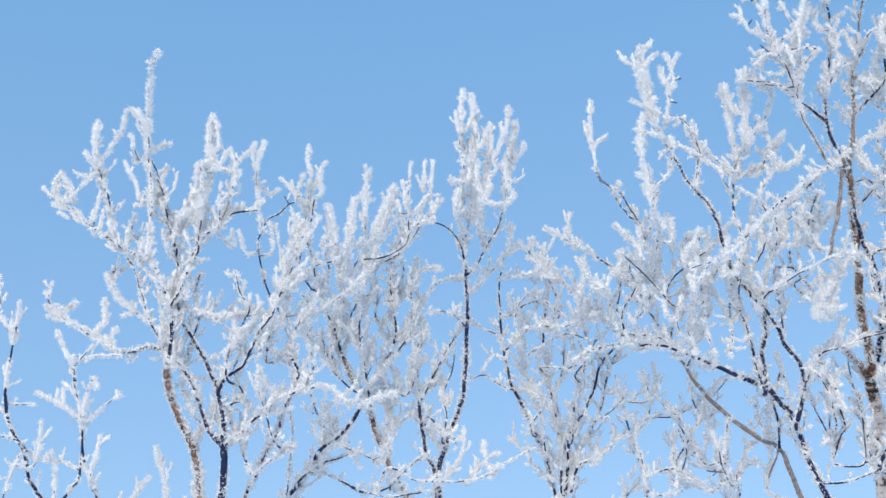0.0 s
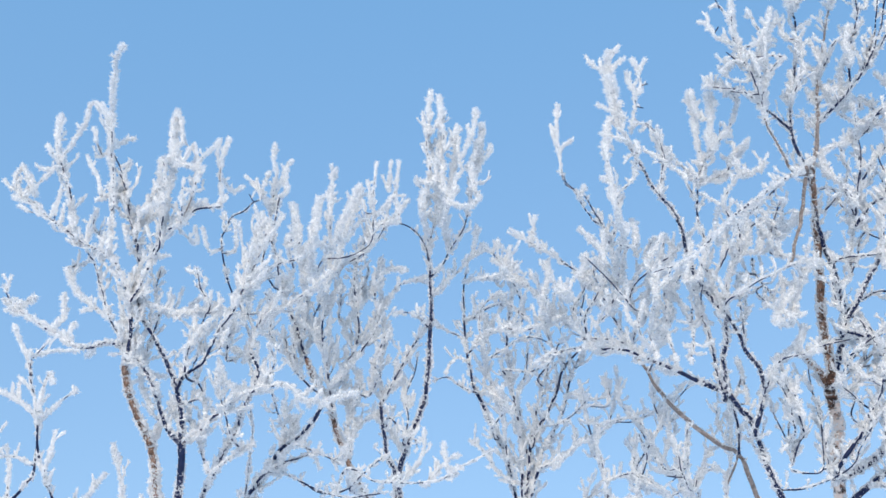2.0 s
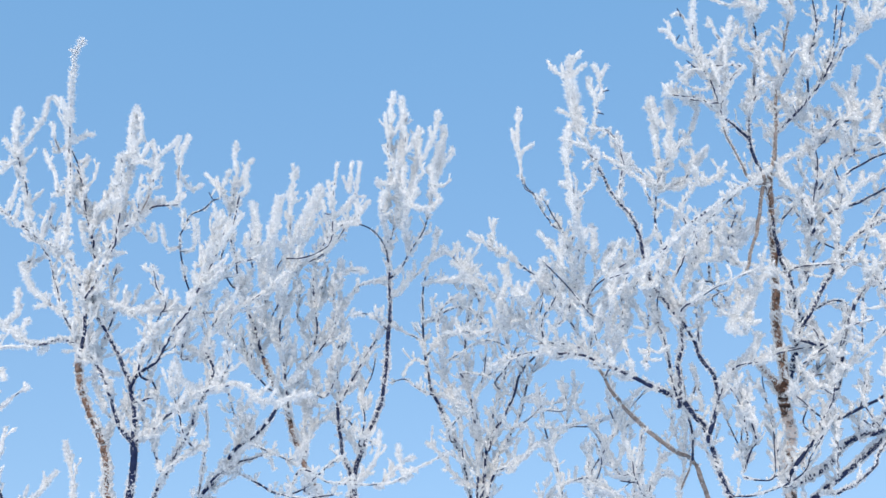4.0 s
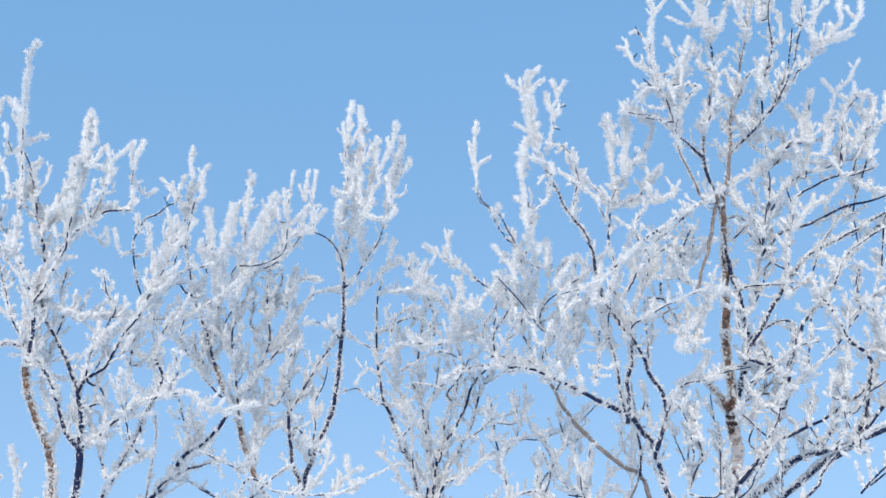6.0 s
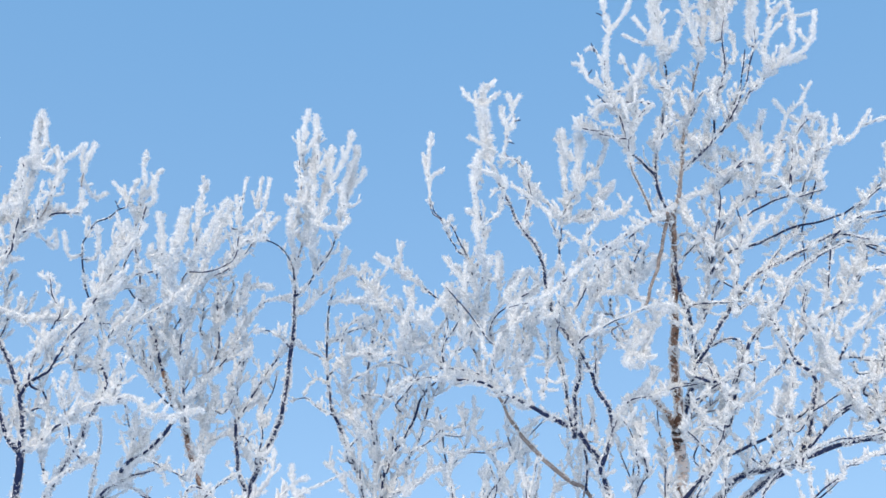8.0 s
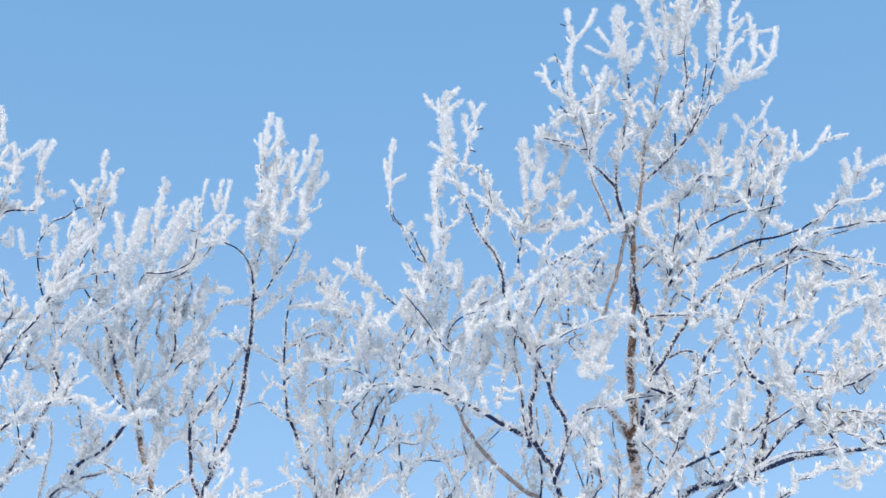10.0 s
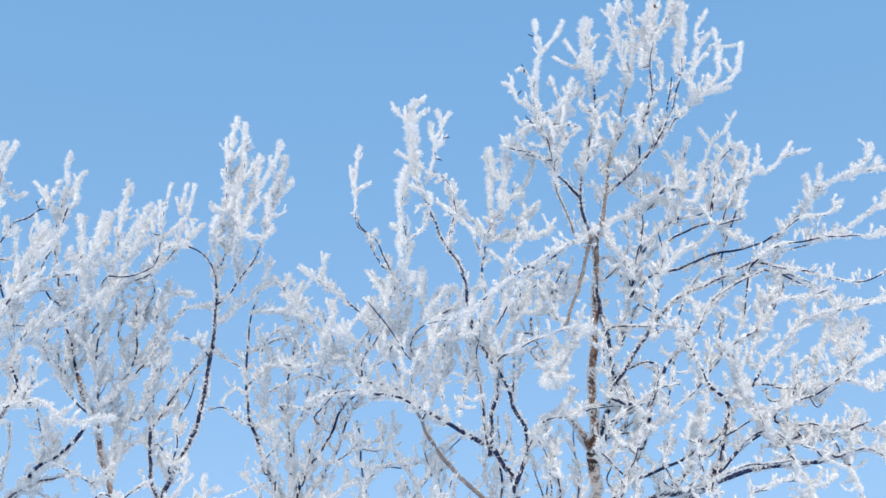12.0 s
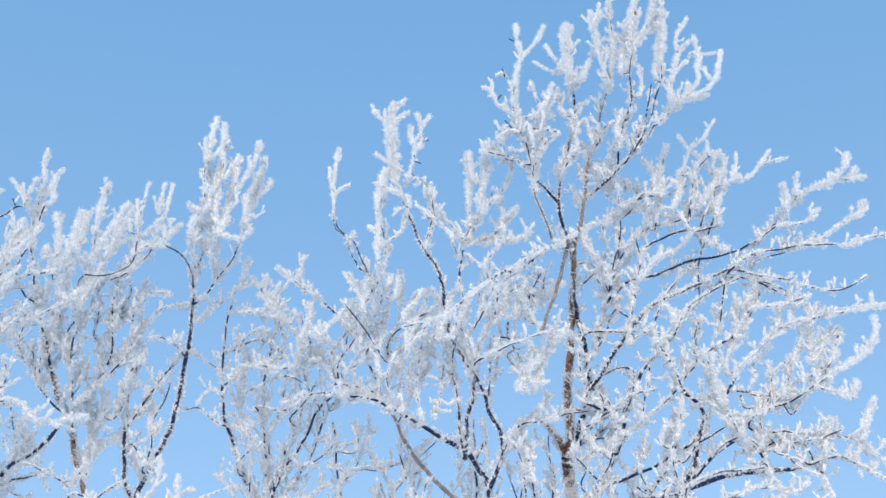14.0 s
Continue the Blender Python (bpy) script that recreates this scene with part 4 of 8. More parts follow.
# upright twigs of the right tree
branch(right, "limb", 6, 3, 18, 0.65, 5, 44, [(0.786, 5.11, 4.507), (0.802, 5.13, 4.632), (0.820, 5.11, 4.743), (0.856, 5.06, 4.840), (0.903, 5.02, 4.886), (0.984, 4.98, 4.951)])
branch(right, "twig", 3, 2, 16, 0.9, 4, 40, [(0.998, 5.05, 4.999), (1.047, 5.03, 5.077), (1.074, 5.00, 5.154), (1.068, 4.98, 5.213)])
branch(right, "twig", 4, 2, 18, 1, 3, 40, [(0.85, 5.06, 4.823), (0.841, 5.05, 4.992), (0.849, 5.04, 5.131), (0.839, 5.03, 5.265)])
branch(right, "limb", 5, 3, 20, 0.95, 8, 62, [(0.914, 5.19, 4.731), (0.964, 5.14, 4.805), (1.010, 5.08, 4.861), (1.064, 5.03, 4.884), (1.087, 4.98, 4.905)])
branch(right, "twig", 4, 2, 18, 1, 5, 50, [(1.05, 5.07, 4.731), (1.126, 5.06, 4.767), (1.171, 5.06, 4.802)])
# dark limb climbing to the forked tip
branch(right, "limb", 11, 8, 20, 0.5, 2.5, 62, [(0.871, 5.29, 4.085), (0.759, 5.24, 4.248), (0.719, 5.19, 4.417), (0.702, 5.15, 4.524), (0.670, 5.10, 4.599)])
branch(right, "limb", 8, 5, 19, 0.55, 6, 53, [(0.670, 5.10, 4.599), (0.617, 5.06, 4.647), (0.556, 5.02, 4.747), (0.503, 4.97, 4.854), (0.465, 4.93, 4.945)])
branch(right, "limb", 5, 3, 19, 0.95, 6, 44, [(0.471, 4.93, 4.929), (0.430, 4.89, 5.023), (0.412, 4.85, 5.119), (0.424, 4.81, 5.217)])
branch(right, "limb", 5, 3, 17, 0.75, 5, 44, [(0.621, 5.00, 4.605), (0.636, 4.97, 4.723), (0.647, 4.95, 4.810), (0.628, 4.92, 4.913), (0.585, 4.90, 4.982), (0.517, 4.88, 4.982)])
branch(right, "twig", 3, 2, 17, 1, 5, 50, [(0.654, 5.05, 4.915), (0.71, 5.06, 4.866), (0.769, 5.06, 4.785), (0.811, 5.07, 4.688)])
branch(right, "limb", 5, 3, 18, 0.9, 6, 53, [(0.373, 5.21, 4.546), (0.411, 5.18, 4.667), (0.402, 5.15, 4.787), (0.375, 5.12, 4.892), (0.385, 5.10, 4.999), (0.409, 5.07, 5.144)])
branch(right, "limb", 6, 3, 16, 0.75, 5, 40, [(0.371, 5.32, 4.405), (0.337, 5.27, 4.582), (0.288, 5.24, 4.696), (0.241, 5.20, 4.776), (0.164, 5.17, 4.839), (0.138, 5.13, 4.888)])
# near dark limb sweeping to the forked tree
branch(right, "stem", 17.5, 13, 24, 0.46, 4, 62, [(1.09, 5.70, 3.17), (1.06, 5.67, 3.26), (1.02, 5.63, 3.37), (0.99, 5.60, 3.47), (0.96, 5.56, 3.59), (0.90, 5.52, 3.69), (0.84, 5.49, 3.75), (0.73, 5.46, 3.79)], rooted=True)
branch(right, "limb", 12, 7, 23, 0.74, 5, 62, [(0.744, 5.46, 3.784), (0.629, 5.44, 3.851), (0.484, 5.43, 3.932), (0.367, 5.41, 3.975), (0.252, 5.40, 3.990)])
branch(right, "limb", 7, 3, 20, 0.9, 4.2, 70, [(0.252, 5.40, 3.990), (0.138, 5.41, 4.007), (0.024, 5.43, 3.999), (-0.088, 5.45, 3.958)])
branch(right, "limb", 6, 3, 20, 0.85, 3.5, 70, [(0.485, 5.45, 3.933), (0.368, 5.44, 4.030), (0.251, 5.44, 4.067), (0.136, 5.44, 4.070)])
branch(right, "limb", 13, 9, 20, 0.45, 2.5, 62, [(0.841, 5.46, 3.727), (0.845, 5.42, 3.861), (0.865, 5.37, 3.951), (0.880, 5.33, 4.041), (0.883, 5.29, 4.131)])
branch(right, "limb", 9, 6, 20, 0.5, 2.5, 70, [(0.824, 5.46, 3.742), (0.806, 5.43, 3.895), (0.794, 5.40, 4.005), (0.769, 5.36, 4.116), (0.744, 5.33, 4.196)])
branch(right, "limb", 13, 8, 22, 0.48, 4, 62, [(0.954, 5.48, 3.528), (0.990, 5.45, 3.620), (1.024, 5.42, 3.713), (1.006, 5.38, 3.805), (0.953, 5.35, 3.898), (0.924, 5.32, 3.991), (0.882, 5.29, 4.061)])
branch(right, "limb", 6, 3, 19, 0.85, 4.2, 79, [(1.016, 5.37, 3.694), (1.056, 5.32, 3.767), (1.108, 5.28, 3.812), (1.202, 5.25, 3.813), (1.280, 5.21, 3.821)])
branch(right, "limb", 8, 4, 21, 0.9, 4.2, 66, [(0.883, 5.29, 4.116), (0.904, 5.24, 4.222), (0.960, 5.20, 4.330), (0.988, 5.15, 4.439), (0.961, 5.11, 4.513)])
branch(right, "limb", 7, 4, 21, 0.9, 2.1, 66, [(0.877, 5.29, 4.100), (0.831, 5.24, 4.220), (0.800, 5.20, 4.325), (0.812, 5.15, 4.432), (0.786, 5.11, 4.507)])
branch(right, "limb", 6, 4, 21, 0.9, 1.8, 66, [(0.766, 5.34, 4.104), (0.746, 5.27, 4.196), (0.697, 5.20, 4.224), (0.706, 5.12, 4.315)])
branch(right, "limb", 6, 3, 19, 0.85, 3.6, 66, [(0.873, 5.14, 4.077), (0.970, 5.11, 4.128), (1.081, 5.08, 4.165), (1.192, 5.06, 4.202), (1.302, 5.03, 4.208)])
branch(right, "limb", 5, 3, 19, 0.95, 3.6, 66, [(0.960, 5.11, 4.481), (0.924, 5.07, 4.590), (0.980, 5.03, 4.671), (1.036, 4.99, 4.719)])
# frosted limb reaching forward
branch(right, "limb", 8, 5, 15, 0.94, 3, 42, [(1.459, 5.09, 4.823), (1.300, 5.00, 4.691), (1.145, 4.91, 4.563), (0.940, 4.82, 4.387), (0.787, 4.73, 4.217)])
branch(right, "limb", 5, 3, 15, 0.94, 1.6, 50, [(0.787, 4.73, 4.217), (0.679, 4.74, 4.126), (0.573, 4.74, 4.074), (0.474, 4.74, 4.048)])
branch(right, "limb", 5, 3, 13, 0.9, 1.5, 50, [(1.164, 5.00, 4.620), (1.076, 4.94, 4.490), (0.977, 4.88, 4.388), (0.882, 4.82, 4.288)])
branch(right, "limb", 11, 8, 15, 0.2, 2, 44, [(1.365, 5.09, 4.725), (1.325, 5.10, 4.592), (1.292, 5.11, 4.478), (1.241, 5.12, 4.349), (1.192, 5.13, 4.232)])
branch(right, "limb", 6, 3, 23, 1, 3.6, 62, [(1.345, 5.22, 4.292), (1.241, 5.18, 4.172), (1.156, 5.14, 4.070), (1.079, 5.10, 3.965), (1.057, 5.05, 3.890)])
branch(right, "limb", 6, 3, 21, 1, 3.6, 53, [(1.223, 5.23, 4.210), (1.192, 5.19, 4.049), (1.150, 5.15, 3.936)])
branch(right, "stem", 21, 8, 16, 0.52, 3, 44, [(1.40, 5.66, 3.80), (1.35, 5.59, 3.85), (1.29, 5.52, 3.89), (1.24, 5.45, 3.91)])
branch(right, "limb", 5, 2, 16, 0.68, 4, 44, [(1.256, 5.45, 3.880), (1.385, 5.42, 3.930), (1.496, 5.38, 3.931), (1.589, 5.35, 3.898)])
branch(right, "twig", 4, 2, 20, 0.9, 5, 60, [(1.137, 5.44, 3.874), (1.213, 5.43, 3.937), (1.277, 5.43, 4.03)])
branch(right, "limb", 8, 4, 16, 0.5, 4, 53, [(1.500, 5.43, 4.234), (1.538, 5.38, 4.275), (1.551, 5.32, 4.316)])
branch(right, "limb", 6, 3, 18, 0.8, 5, 62, [(1.407, 5.56, 3.777), (1.479, 5.49, 3.814), (1.556, 5.42, 3.849), (1.617, 5.35, 3.884)])
branch(right, "limb", 5, 2, 16, 0.6, 3, 53, [(1.334, 5.68, 3.567), (1.306, 5.63, 3.709), (1.292, 5.59, 3.848), (1.322, 5.55, 3.958)])
branch(right, "twig", 4, 2, 16, 0.6, 4, 60, [(1.181, 5.48, 3.532), (1.159, 5.47, 3.676), (1.135, 5.46, 3.793), (1.125, 5.45, 3.913)])
# brown stem and its long frosted limbs
branch(right, "stem", 18, 12, 14, 0.2, 2, 62, [(1.07, 6.10, 3.20), (1.00, 6.04, 3.42), (0.95, 5.98, 3.58), (0.85, 5.92, 3.62), (0.71, 5.87, 3.73)], rooted=True)
branch(right, "limb", 12, 8, 16, 0.25, 3, 70, [(0.713, 5.87, 3.725), (0.586, 5.82, 3.870), (0.502, 5.78, 4.022), (0.423, 5.74, 4.160)])
branch(right, "limb", 6, 4, 20, 0.8, 3.5, 79, [(0.423, 5.74, 4.160), (0.365, 5.66, 4.265), (0.308, 5.59, 4.370), (0.220, 5.51, 4.451)])
branch(right, "limb", 5, 3, 18, 0.95, 2.5, 53, [(0.220, 5.51, 4.451), (0.111, 5.48, 4.550), (0.026, 5.45, 4.606), (-0.059, 5.43, 4.655), (-0.157, 5.39, 4.734)])
branch(right, "twig", 4, 2, 17, 1, 2, 35, [(-0.055, 5.48, 4.682), (-0.034, 5.45, 4.751), (-0.015, 5.42, 4.816)])
branch(right, "twig", 3, 2, 16, 1, 3, 35, [(-0.032, 5.48, 4.662), (0.029, 5.48, 4.662)])
branch(right, "limb", 5, 3, 20, 0.9, 7, 70, [(0.382, 5.74, 4.148), (0.223, 5.74, 4.200), (0.074, 5.74, 4.362), (-0.065, 5.74, 4.530), (-0.192, 5.74, 4.687), (-0.323, 5.74, 4.849)])
branch(right, "limb", 5, 3, 20, 0.95, 7, 70, [(0.067, 5.63, 4.296), (-0.043, 5.63, 4.258), (-0.136, 5.63, 4.235), (-0.255, 5.63, 4.263)])
branch(right, "limb", 5, 3, 19, 0.95, 2.1, 66, [(0.338, 5.53, 4.205), (0.385, 5.50, 4.349), (0.375, 5.46, 4.501), (0.434, 5.43, 4.614), (0.462, 5.40, 4.681)])
branch(right, "limb", 5, 3, 19, 0.95, 2.1, 66, [(0.418, 5.64, 4.115), (0.500, 5.60, 4.289), (0.564, 5.57, 4.433), (0.555, 5.53, 4.588), (0.625, 5.50, 4.668)])
branch(right, "limb", 5, 3, 19, 0.9, 1.8, 66, [(0.305, 5.62, 4.387), (0.277, 5.58, 4.539), (0.332, 5.54, 4.617), (0.397, 5.50, 4.660)])
branch(right, "limb", 5, 3, 19, 0.9, 1.8, 66, [(0.529, 5.75, 4.021), (0.611, 5.70, 4.191), (0.680, 5.65, 4.364), (0.729, 5.61, 4.508)])
branch(right, "limb", 7, 5, 15, 0.35, 3, 53, [(0.930, 5.88, 3.546), (0.939, 5.84, 3.669), (0.936, 5.79, 3.794), (0.983, 5.75, 3.915)])
branch(right, "limb", 5, 3, 19, 0.9, 1.8, 66, [(0.151, 5.73, 4.236), (0.151, 5.69, 4.369), (0.225, 5.65, 4.478), (0.250, 5.61, 4.560)])
branch(right, "twig", 4, 2, 18, 1, 2.5, 60, [(0.687, 5.78, 4.661), (0.747, 5.78, 4.742), (0.701, 5.77, 4.836)])
branch(right, "twig", 4, 2, 17, 0.9, 5, 60, [(0.682, 5.97, 3.401), (0.724, 5.96, 3.487), (0.83, 5.96, 3.508)])
# arching tree
branch(arching, "stem", 20.9, 15, 20, 0.44, 2.5, 56, [(1.51, 5.75, 3.30), (1.63, 5.69, 3.37), (1.72, 5.64, 3.43), (1.80, 5.59, 3.49), (1.88, 5.55, 3.52), (1.93, 5.50, 3.56)], rooted=True)
branch(arching, "limb", 15, 11, 20, 0.55, 3.4, 64, [(1.925, 5.50, 3.552), (1.945, 5.45, 3.572), (1.995, 5.40, 3.663), (2.026, 5.35, 3.786), (2.052, 5.30, 3.889)])
branch(arching, "limb", 11, 6, 22, 0.84, 5.1, 64, [(2.051, 5.30, 3.880), (2.016, 5.27, 3.936), (1.941, 5.24, 3.982), (1.893, 5.20, 4.073), (1.827, 5.16, 4.174), (1.784, 5.13, 4.233)])
branch(arching, "limb", 14, 9, 20, 0.42, 3.4, 48, [(1.899, 5.50, 3.523), (1.987, 5.45, 3.556), (2.156, 5.41, 3.608), (2.318, 5.37, 3.613), (2.464, 5.32, 3.613)])
branch(arching, "limb", 9, 4, 20, 0.85, 5.1, 56, [(2.464, 5.32, 3.613), (2.613, 5.31, 3.658), (2.730, 5.29, 3.682), (2.832, 5.28, 3.618), (2.945, 5.28, 3.547)])
branch(arching, "limb", 12, 6, 20, 0.65, 5.1, 64, [(1.918, 5.43, 3.528), (2.022, 5.39, 3.629), (2.149, 5.35, 3.738), (2.232, 5.32, 3.769), (2.308, 5.30, 3.695), (2.339, 5.28, 3.569)])
branch(arching, "limb", 12, 6, 20, 0.6, 4.2, 56, [(1.337, 5.49, 3.351), (1.416, 5.47, 3.432), (1.490, 5.45, 3.522), (1.621, 5.43, 3.577), (1.767, 5.41, 3.638), (1.874, 5.40, 3.693), (2.001, 5.38, 3.773), (2.086, 5.36, 3.850)])
branch(arching, "limb", 12, 8, 18, 0.6, 4.2, 64, [(1.467, 5.48, 3.508), (1.573, 5.44, 3.667), (1.616, 5.40, 3.751), (1.668, 5.36, 3.935), (1.704, 5.32, 4.029), (1.753, 5.29, 4.125)])
branch(arching, "limb", 8, 6, 17, 0.5, 3.4, 56, [(1.753, 5.29, 4.125), (1.823, 5.27, 4.201), (1.922, 5.25, 4.319), (2.008, 5.23, 4.446), (2.098, 5.22, 4.533), (2.206, 5.20, 4.614)])
branch(arching, "limb", 6, 3, 18, 0.85, 4.2, 56, [(2.206, 5.20, 4.614), (2.304, 5.20, 4.651), (2.424, 5.20, 4.616), (2.541, 5.21, 4.560), (2.659, 5.21, 4.514)])
branch(arching, "limb", 11, 8, 17, 0.55, 3.4, 48, [(1.449, 5.35, 3.985), (1.541, 5.31, 4.115), (1.652, 5.28, 4.279), (1.813, 5.24, 4.461), (1.966, 5.21, 4.539)])
branch(arching, "limb", 8, 5, 17, 0.55, 3.4, 56, [(1.966, 5.21, 4.539), (2.102, 5.17, 4.599), (2.237, 5.13, 4.652), (2.374, 5.10, 4.606)])
branch(arching, "limb", 5, 3, 17, 0.85, 3.4, 48, [(2.374, 5.10, 4.606), (2.510, 5.10, 4.588), (2.674, 5.11, 4.551), (2.827, 5.11, 4.543), (2.983, 5.10, 4.629)])
branch(arching, "limb", 8, 5, 17, 0.65, 4.2, 56, [(1.592, 5.26, 4.486), (1.705, 5.23, 4.612), (1.873, 5.21, 4.661), (2.029, 5.18, 4.723), (2.182, 5.16, 4.748), (2.321, 5.14, 4.786)])
branch(arching, "limb", 5, 3, 18, 0.8, 5.1, 48, [(2.321, 5.14, 4.786), (2.432, 5.09, 4.851), (2.519, 5.03, 4.921), (2.600, 4.97, 5.018), (2.698, 4.92, 5.061)])
branch(arching, "twig", 4, 2, 19, 1, 4, 45, [(2.698, 4.92, 5.061), (2.824, 4.90, 5.098), (2.896, 4.88, 5.098), (2.976, 4.87, 5.112)])
branch(arching, "twig", 4, 2, 17, 1, 4, 40, [(2.800, 4.87, 5.075), (2.857, 4.86, 5.148), (2.901, 4.86, 5.257)])
branch(arching, "twig", 4, 2, 18, 1, 5, 45, [(2.526, 4.93, 4.914), (2.524, 4.90, 5.009), (2.505, 4.87, 5.044)])
branch(arching, "twig", 4, 2, 17, 1, 4, 40, [(2.586, 4.93, 4.986), (2.595, 4.90, 5.064), (2.600, 4.87, 5.118)])
branch(arching, "limb", 6, 3, 18, 0.75, 4.2, 48, [(2.223, 5.10, 4.626), (2.349, 5.07, 4.711), (2.498, 5.04, 4.736), (2.679, 5.02, 4.762), (2.852, 4.99, 4.742)])
branch(arching, "twig", 4, 2, 17, 0.95, 4, 50, [(2.852, 4.99, 4.742), (2.970, 4.99, 4.794), (3.101, 4.99, 4.823)])
branch(arching, "limb", 5, 3, 20, 1, 4.2, 48, [(2.568, 5.09, 4.774), (2.734, 5.05, 4.813), (2.844, 5.02, 4.890), (2.916, 4.98, 4.928)])
branch(arching, "twig", 4, 2, 20, 1, 3, 40, [(2.908, 4.98, 4.921), (2.968, 4.98, 4.955), (2.990, 4.97, 5.026)])
branch(arching, "limb", 5, 3, 19, 0.9, 5.1, 48, [(2.382, 5.04, 4.788), (2.489, 5.00, 4.858), (2.617, 4.97, 4.860), (2.708, 4.93, 4.930)])
branch(arching, "limb", 6, 3, 20, 0.85, 5.1, 64, [(1.967, 5.24, 4.109), (2.091, 5.21, 4.206), (2.231, 5.18, 4.295), (2.333, 5.16, 4.429), (2.497, 5.13, 4.451), (2.634, 5.11, 4.494)])
branch(arching, "limb", 7, 3, 20, 0.85, 5.1, 64, [(2.159, 5.25, 3.977), (2.243, 5.21, 4.115), (2.378, 5.18, 4.244), (2.481, 5.15, 4.330), (2.629, 5.12, 4.368)])
branch(arching, "limb", 5, 3, 19, 0.9, 4.2, 56, [(2.629, 5.12, 4.368), (2.757, 5.12, 4.401), (2.917, 5.11, 4.439), (3.076, 5.11, 4.461)])
branch(arching, "limb", 7, 4, 24, 0.95, 6, 64, [(2.234, 5.27, 3.711), (2.162, 5.23, 3.832), (2.111, 5.20, 3.954), (2.068, 5.16, 4.078), (2.025, 5.13, 4.172)])
branch(arching, "limb", 6, 3, 20, 0.85, 5.1, 64, [(2.245, 5.26, 3.844), (2.378, 5.23, 3.905), (2.492, 5.20, 3.940), (2.597, 5.17, 4.010), (2.751, 5.14, 4.095)])
branch(arching, "limb", 4, 2, 20, 1, 3.4, 40, [(2.751, 5.14, 4.095), (2.887, 5.13, 4.183), (2.962, 5.12, 4.296), (2.974, 5.12, 4.392)])
branch(arching, "twig", 4, 2, 17, 0.9, 4, 45, [(2.586, 5.15, 3.999), (2.699, 5.15, 3.966), (2.790, 5.15, 3.944), (2.810, 5.14, 4.027)])
branch(arching, "limb", 6, 3, 18, 0.8, 4.2, 56, [(2.288, 5.31, 3.820), (2.489, 5.30, 3.803), (2.632, 5.29, 3.791), (2.759, 5.28, 3.772), (2.865, 5.27, 3.723), (2.960, 5.27, 3.625)])
branch(arching, "limb", 5, 3, 18, 0.85, 5.1, 56, [(2.243, 5.32, 3.701), (2.415, 5.30, 3.713), (2.560, 5.28, 3.739), (2.693, 5.27, 3.692)])
branch(arching, "twig", 4, 2, 18, 0.95, 5, 60, [(2.612, 5.27, 3.647), (2.658, 5.26, 3.750), (2.684, 5.26, 3.854)])
branch(arching, "twig", 4, 2, 17, 0.95, 4, 50, [(2.813, 5.26, 3.739), (2.888, 5.25, 3.874), (2.949, 5.25, 3.991)])
branch(arching, "limb", 5, 3, 18, 0.8, 4.2, 56, [(2.635, 5.37, 3.640), (2.649, 5.35, 3.516), (2.667, 5.34, 3.423)])
branch(arching, "limb", 5, 3, 20, 0.9, 6, 64, [(2.336, 5.37, 3.617), (2.394, 5.33, 3.531), (2.400, 5.29, 3.402)])
branch(arching, "limb", 5, 3, 20, 0.9, 6, 64, [(2.036, 5.30, 3.934), (2.103, 5.27, 4.016), (2.069, 5.24, 4.096)])
branch(arching, "limb", 5, 3, 20, 0.9, 6, 64, [(2.335, 5.31, 3.732), (2.328, 5.27, 3.867), (2.395, 5.23, 4.006), (2.388, 5.19, 4.145)])
branch(arching, "limb", 5, 3, 20, 0.9, 6, 64, [(2.514, 5.30, 3.946), (2.513, 5.25, 4.117), (2.583, 5.21, 4.260), (2.603, 5.17, 4.373)])
branch(arching, "limb", 5, 3, 20, 0.9, 6, 64, [(2.178, 5.24, 4.130), (2.237, 5.21, 4.281), (2.281, 5.18, 4.435), (2.364, 5.16, 4.527)])
branch(arching, "twig", 4, 2, 18, 0.95, 5, 60, [(2.652, 5.23, 4.176), (2.750, 5.22, 4.306), (2.833, 5.22, 4.340)])
branch(arching, "twig", 4, 2, 16, 0.7, 4, 60, [(1.859, 5.27, 3.631), (1.834, 5.28, 3.531), (1.756, 5.28, 3.446)])
branch(arching, "limb", 5, 3, 18, 0.85, 5.1, 56, [(1.577, 5.36, 3.735), (1.677, 5.33, 3.812), (1.761, 5.29, 3.875), (1.878, 5.25, 3.969)])
# upper spray of the arching tree
branch(arching, "limb", 8, 5, 17, 0.6, 4.2, 48, [(1.631, 5.31, 4.563), (1.650, 5.23, 4.695), (1.661, 5.15, 4.827), (1.621, 5.08, 4.905)])
branch(arching, "limb", 6, 3, 18, 0.8, 5.1, 56, [(1.629, 5.15, 4.665), (1.723, 5.10, 4.798), (1.842, 5.06, 4.865), (1.973, 5.02, 4.882), (2.078, 4.98, 4.960)])
branch(arching, "limb", 5, 3, 18, 0.9, 5.1, 48, [(2.078, 4.98, 4.960), (2.145, 4.94, 5.035), (2.223, 4.90, 5.052), (2.279, 4.87, 5.085)])
branch(arching, "limb", 5, 3, 18, 0.9, 6, 48, [(2.000, 4.98, 4.867), (2.026, 4.95, 5.000), (2.051, 4.92, 5.124), (2.120, 4.89, 5.199), (2.172, 4.86, 5.227)])
branch(arching, "limb", 5, 3, 19, 0.9, 6, 48, [(1.834, 5.04, 4.843), (1.856, 4.99, 5.002), (1.877, 4.95, 5.156), (1.918, 4.90, 5.284)])
branch(arching, "limb", 5, 3, 17, 0.75, 4.2, 40, [(1.690, 5.08, 4.994), (1.764, 5.05, 5.027), (1.852, 5.02, 5.033), (1.954, 5.00, 5.039), (2.012, 4.97, 5.068)])
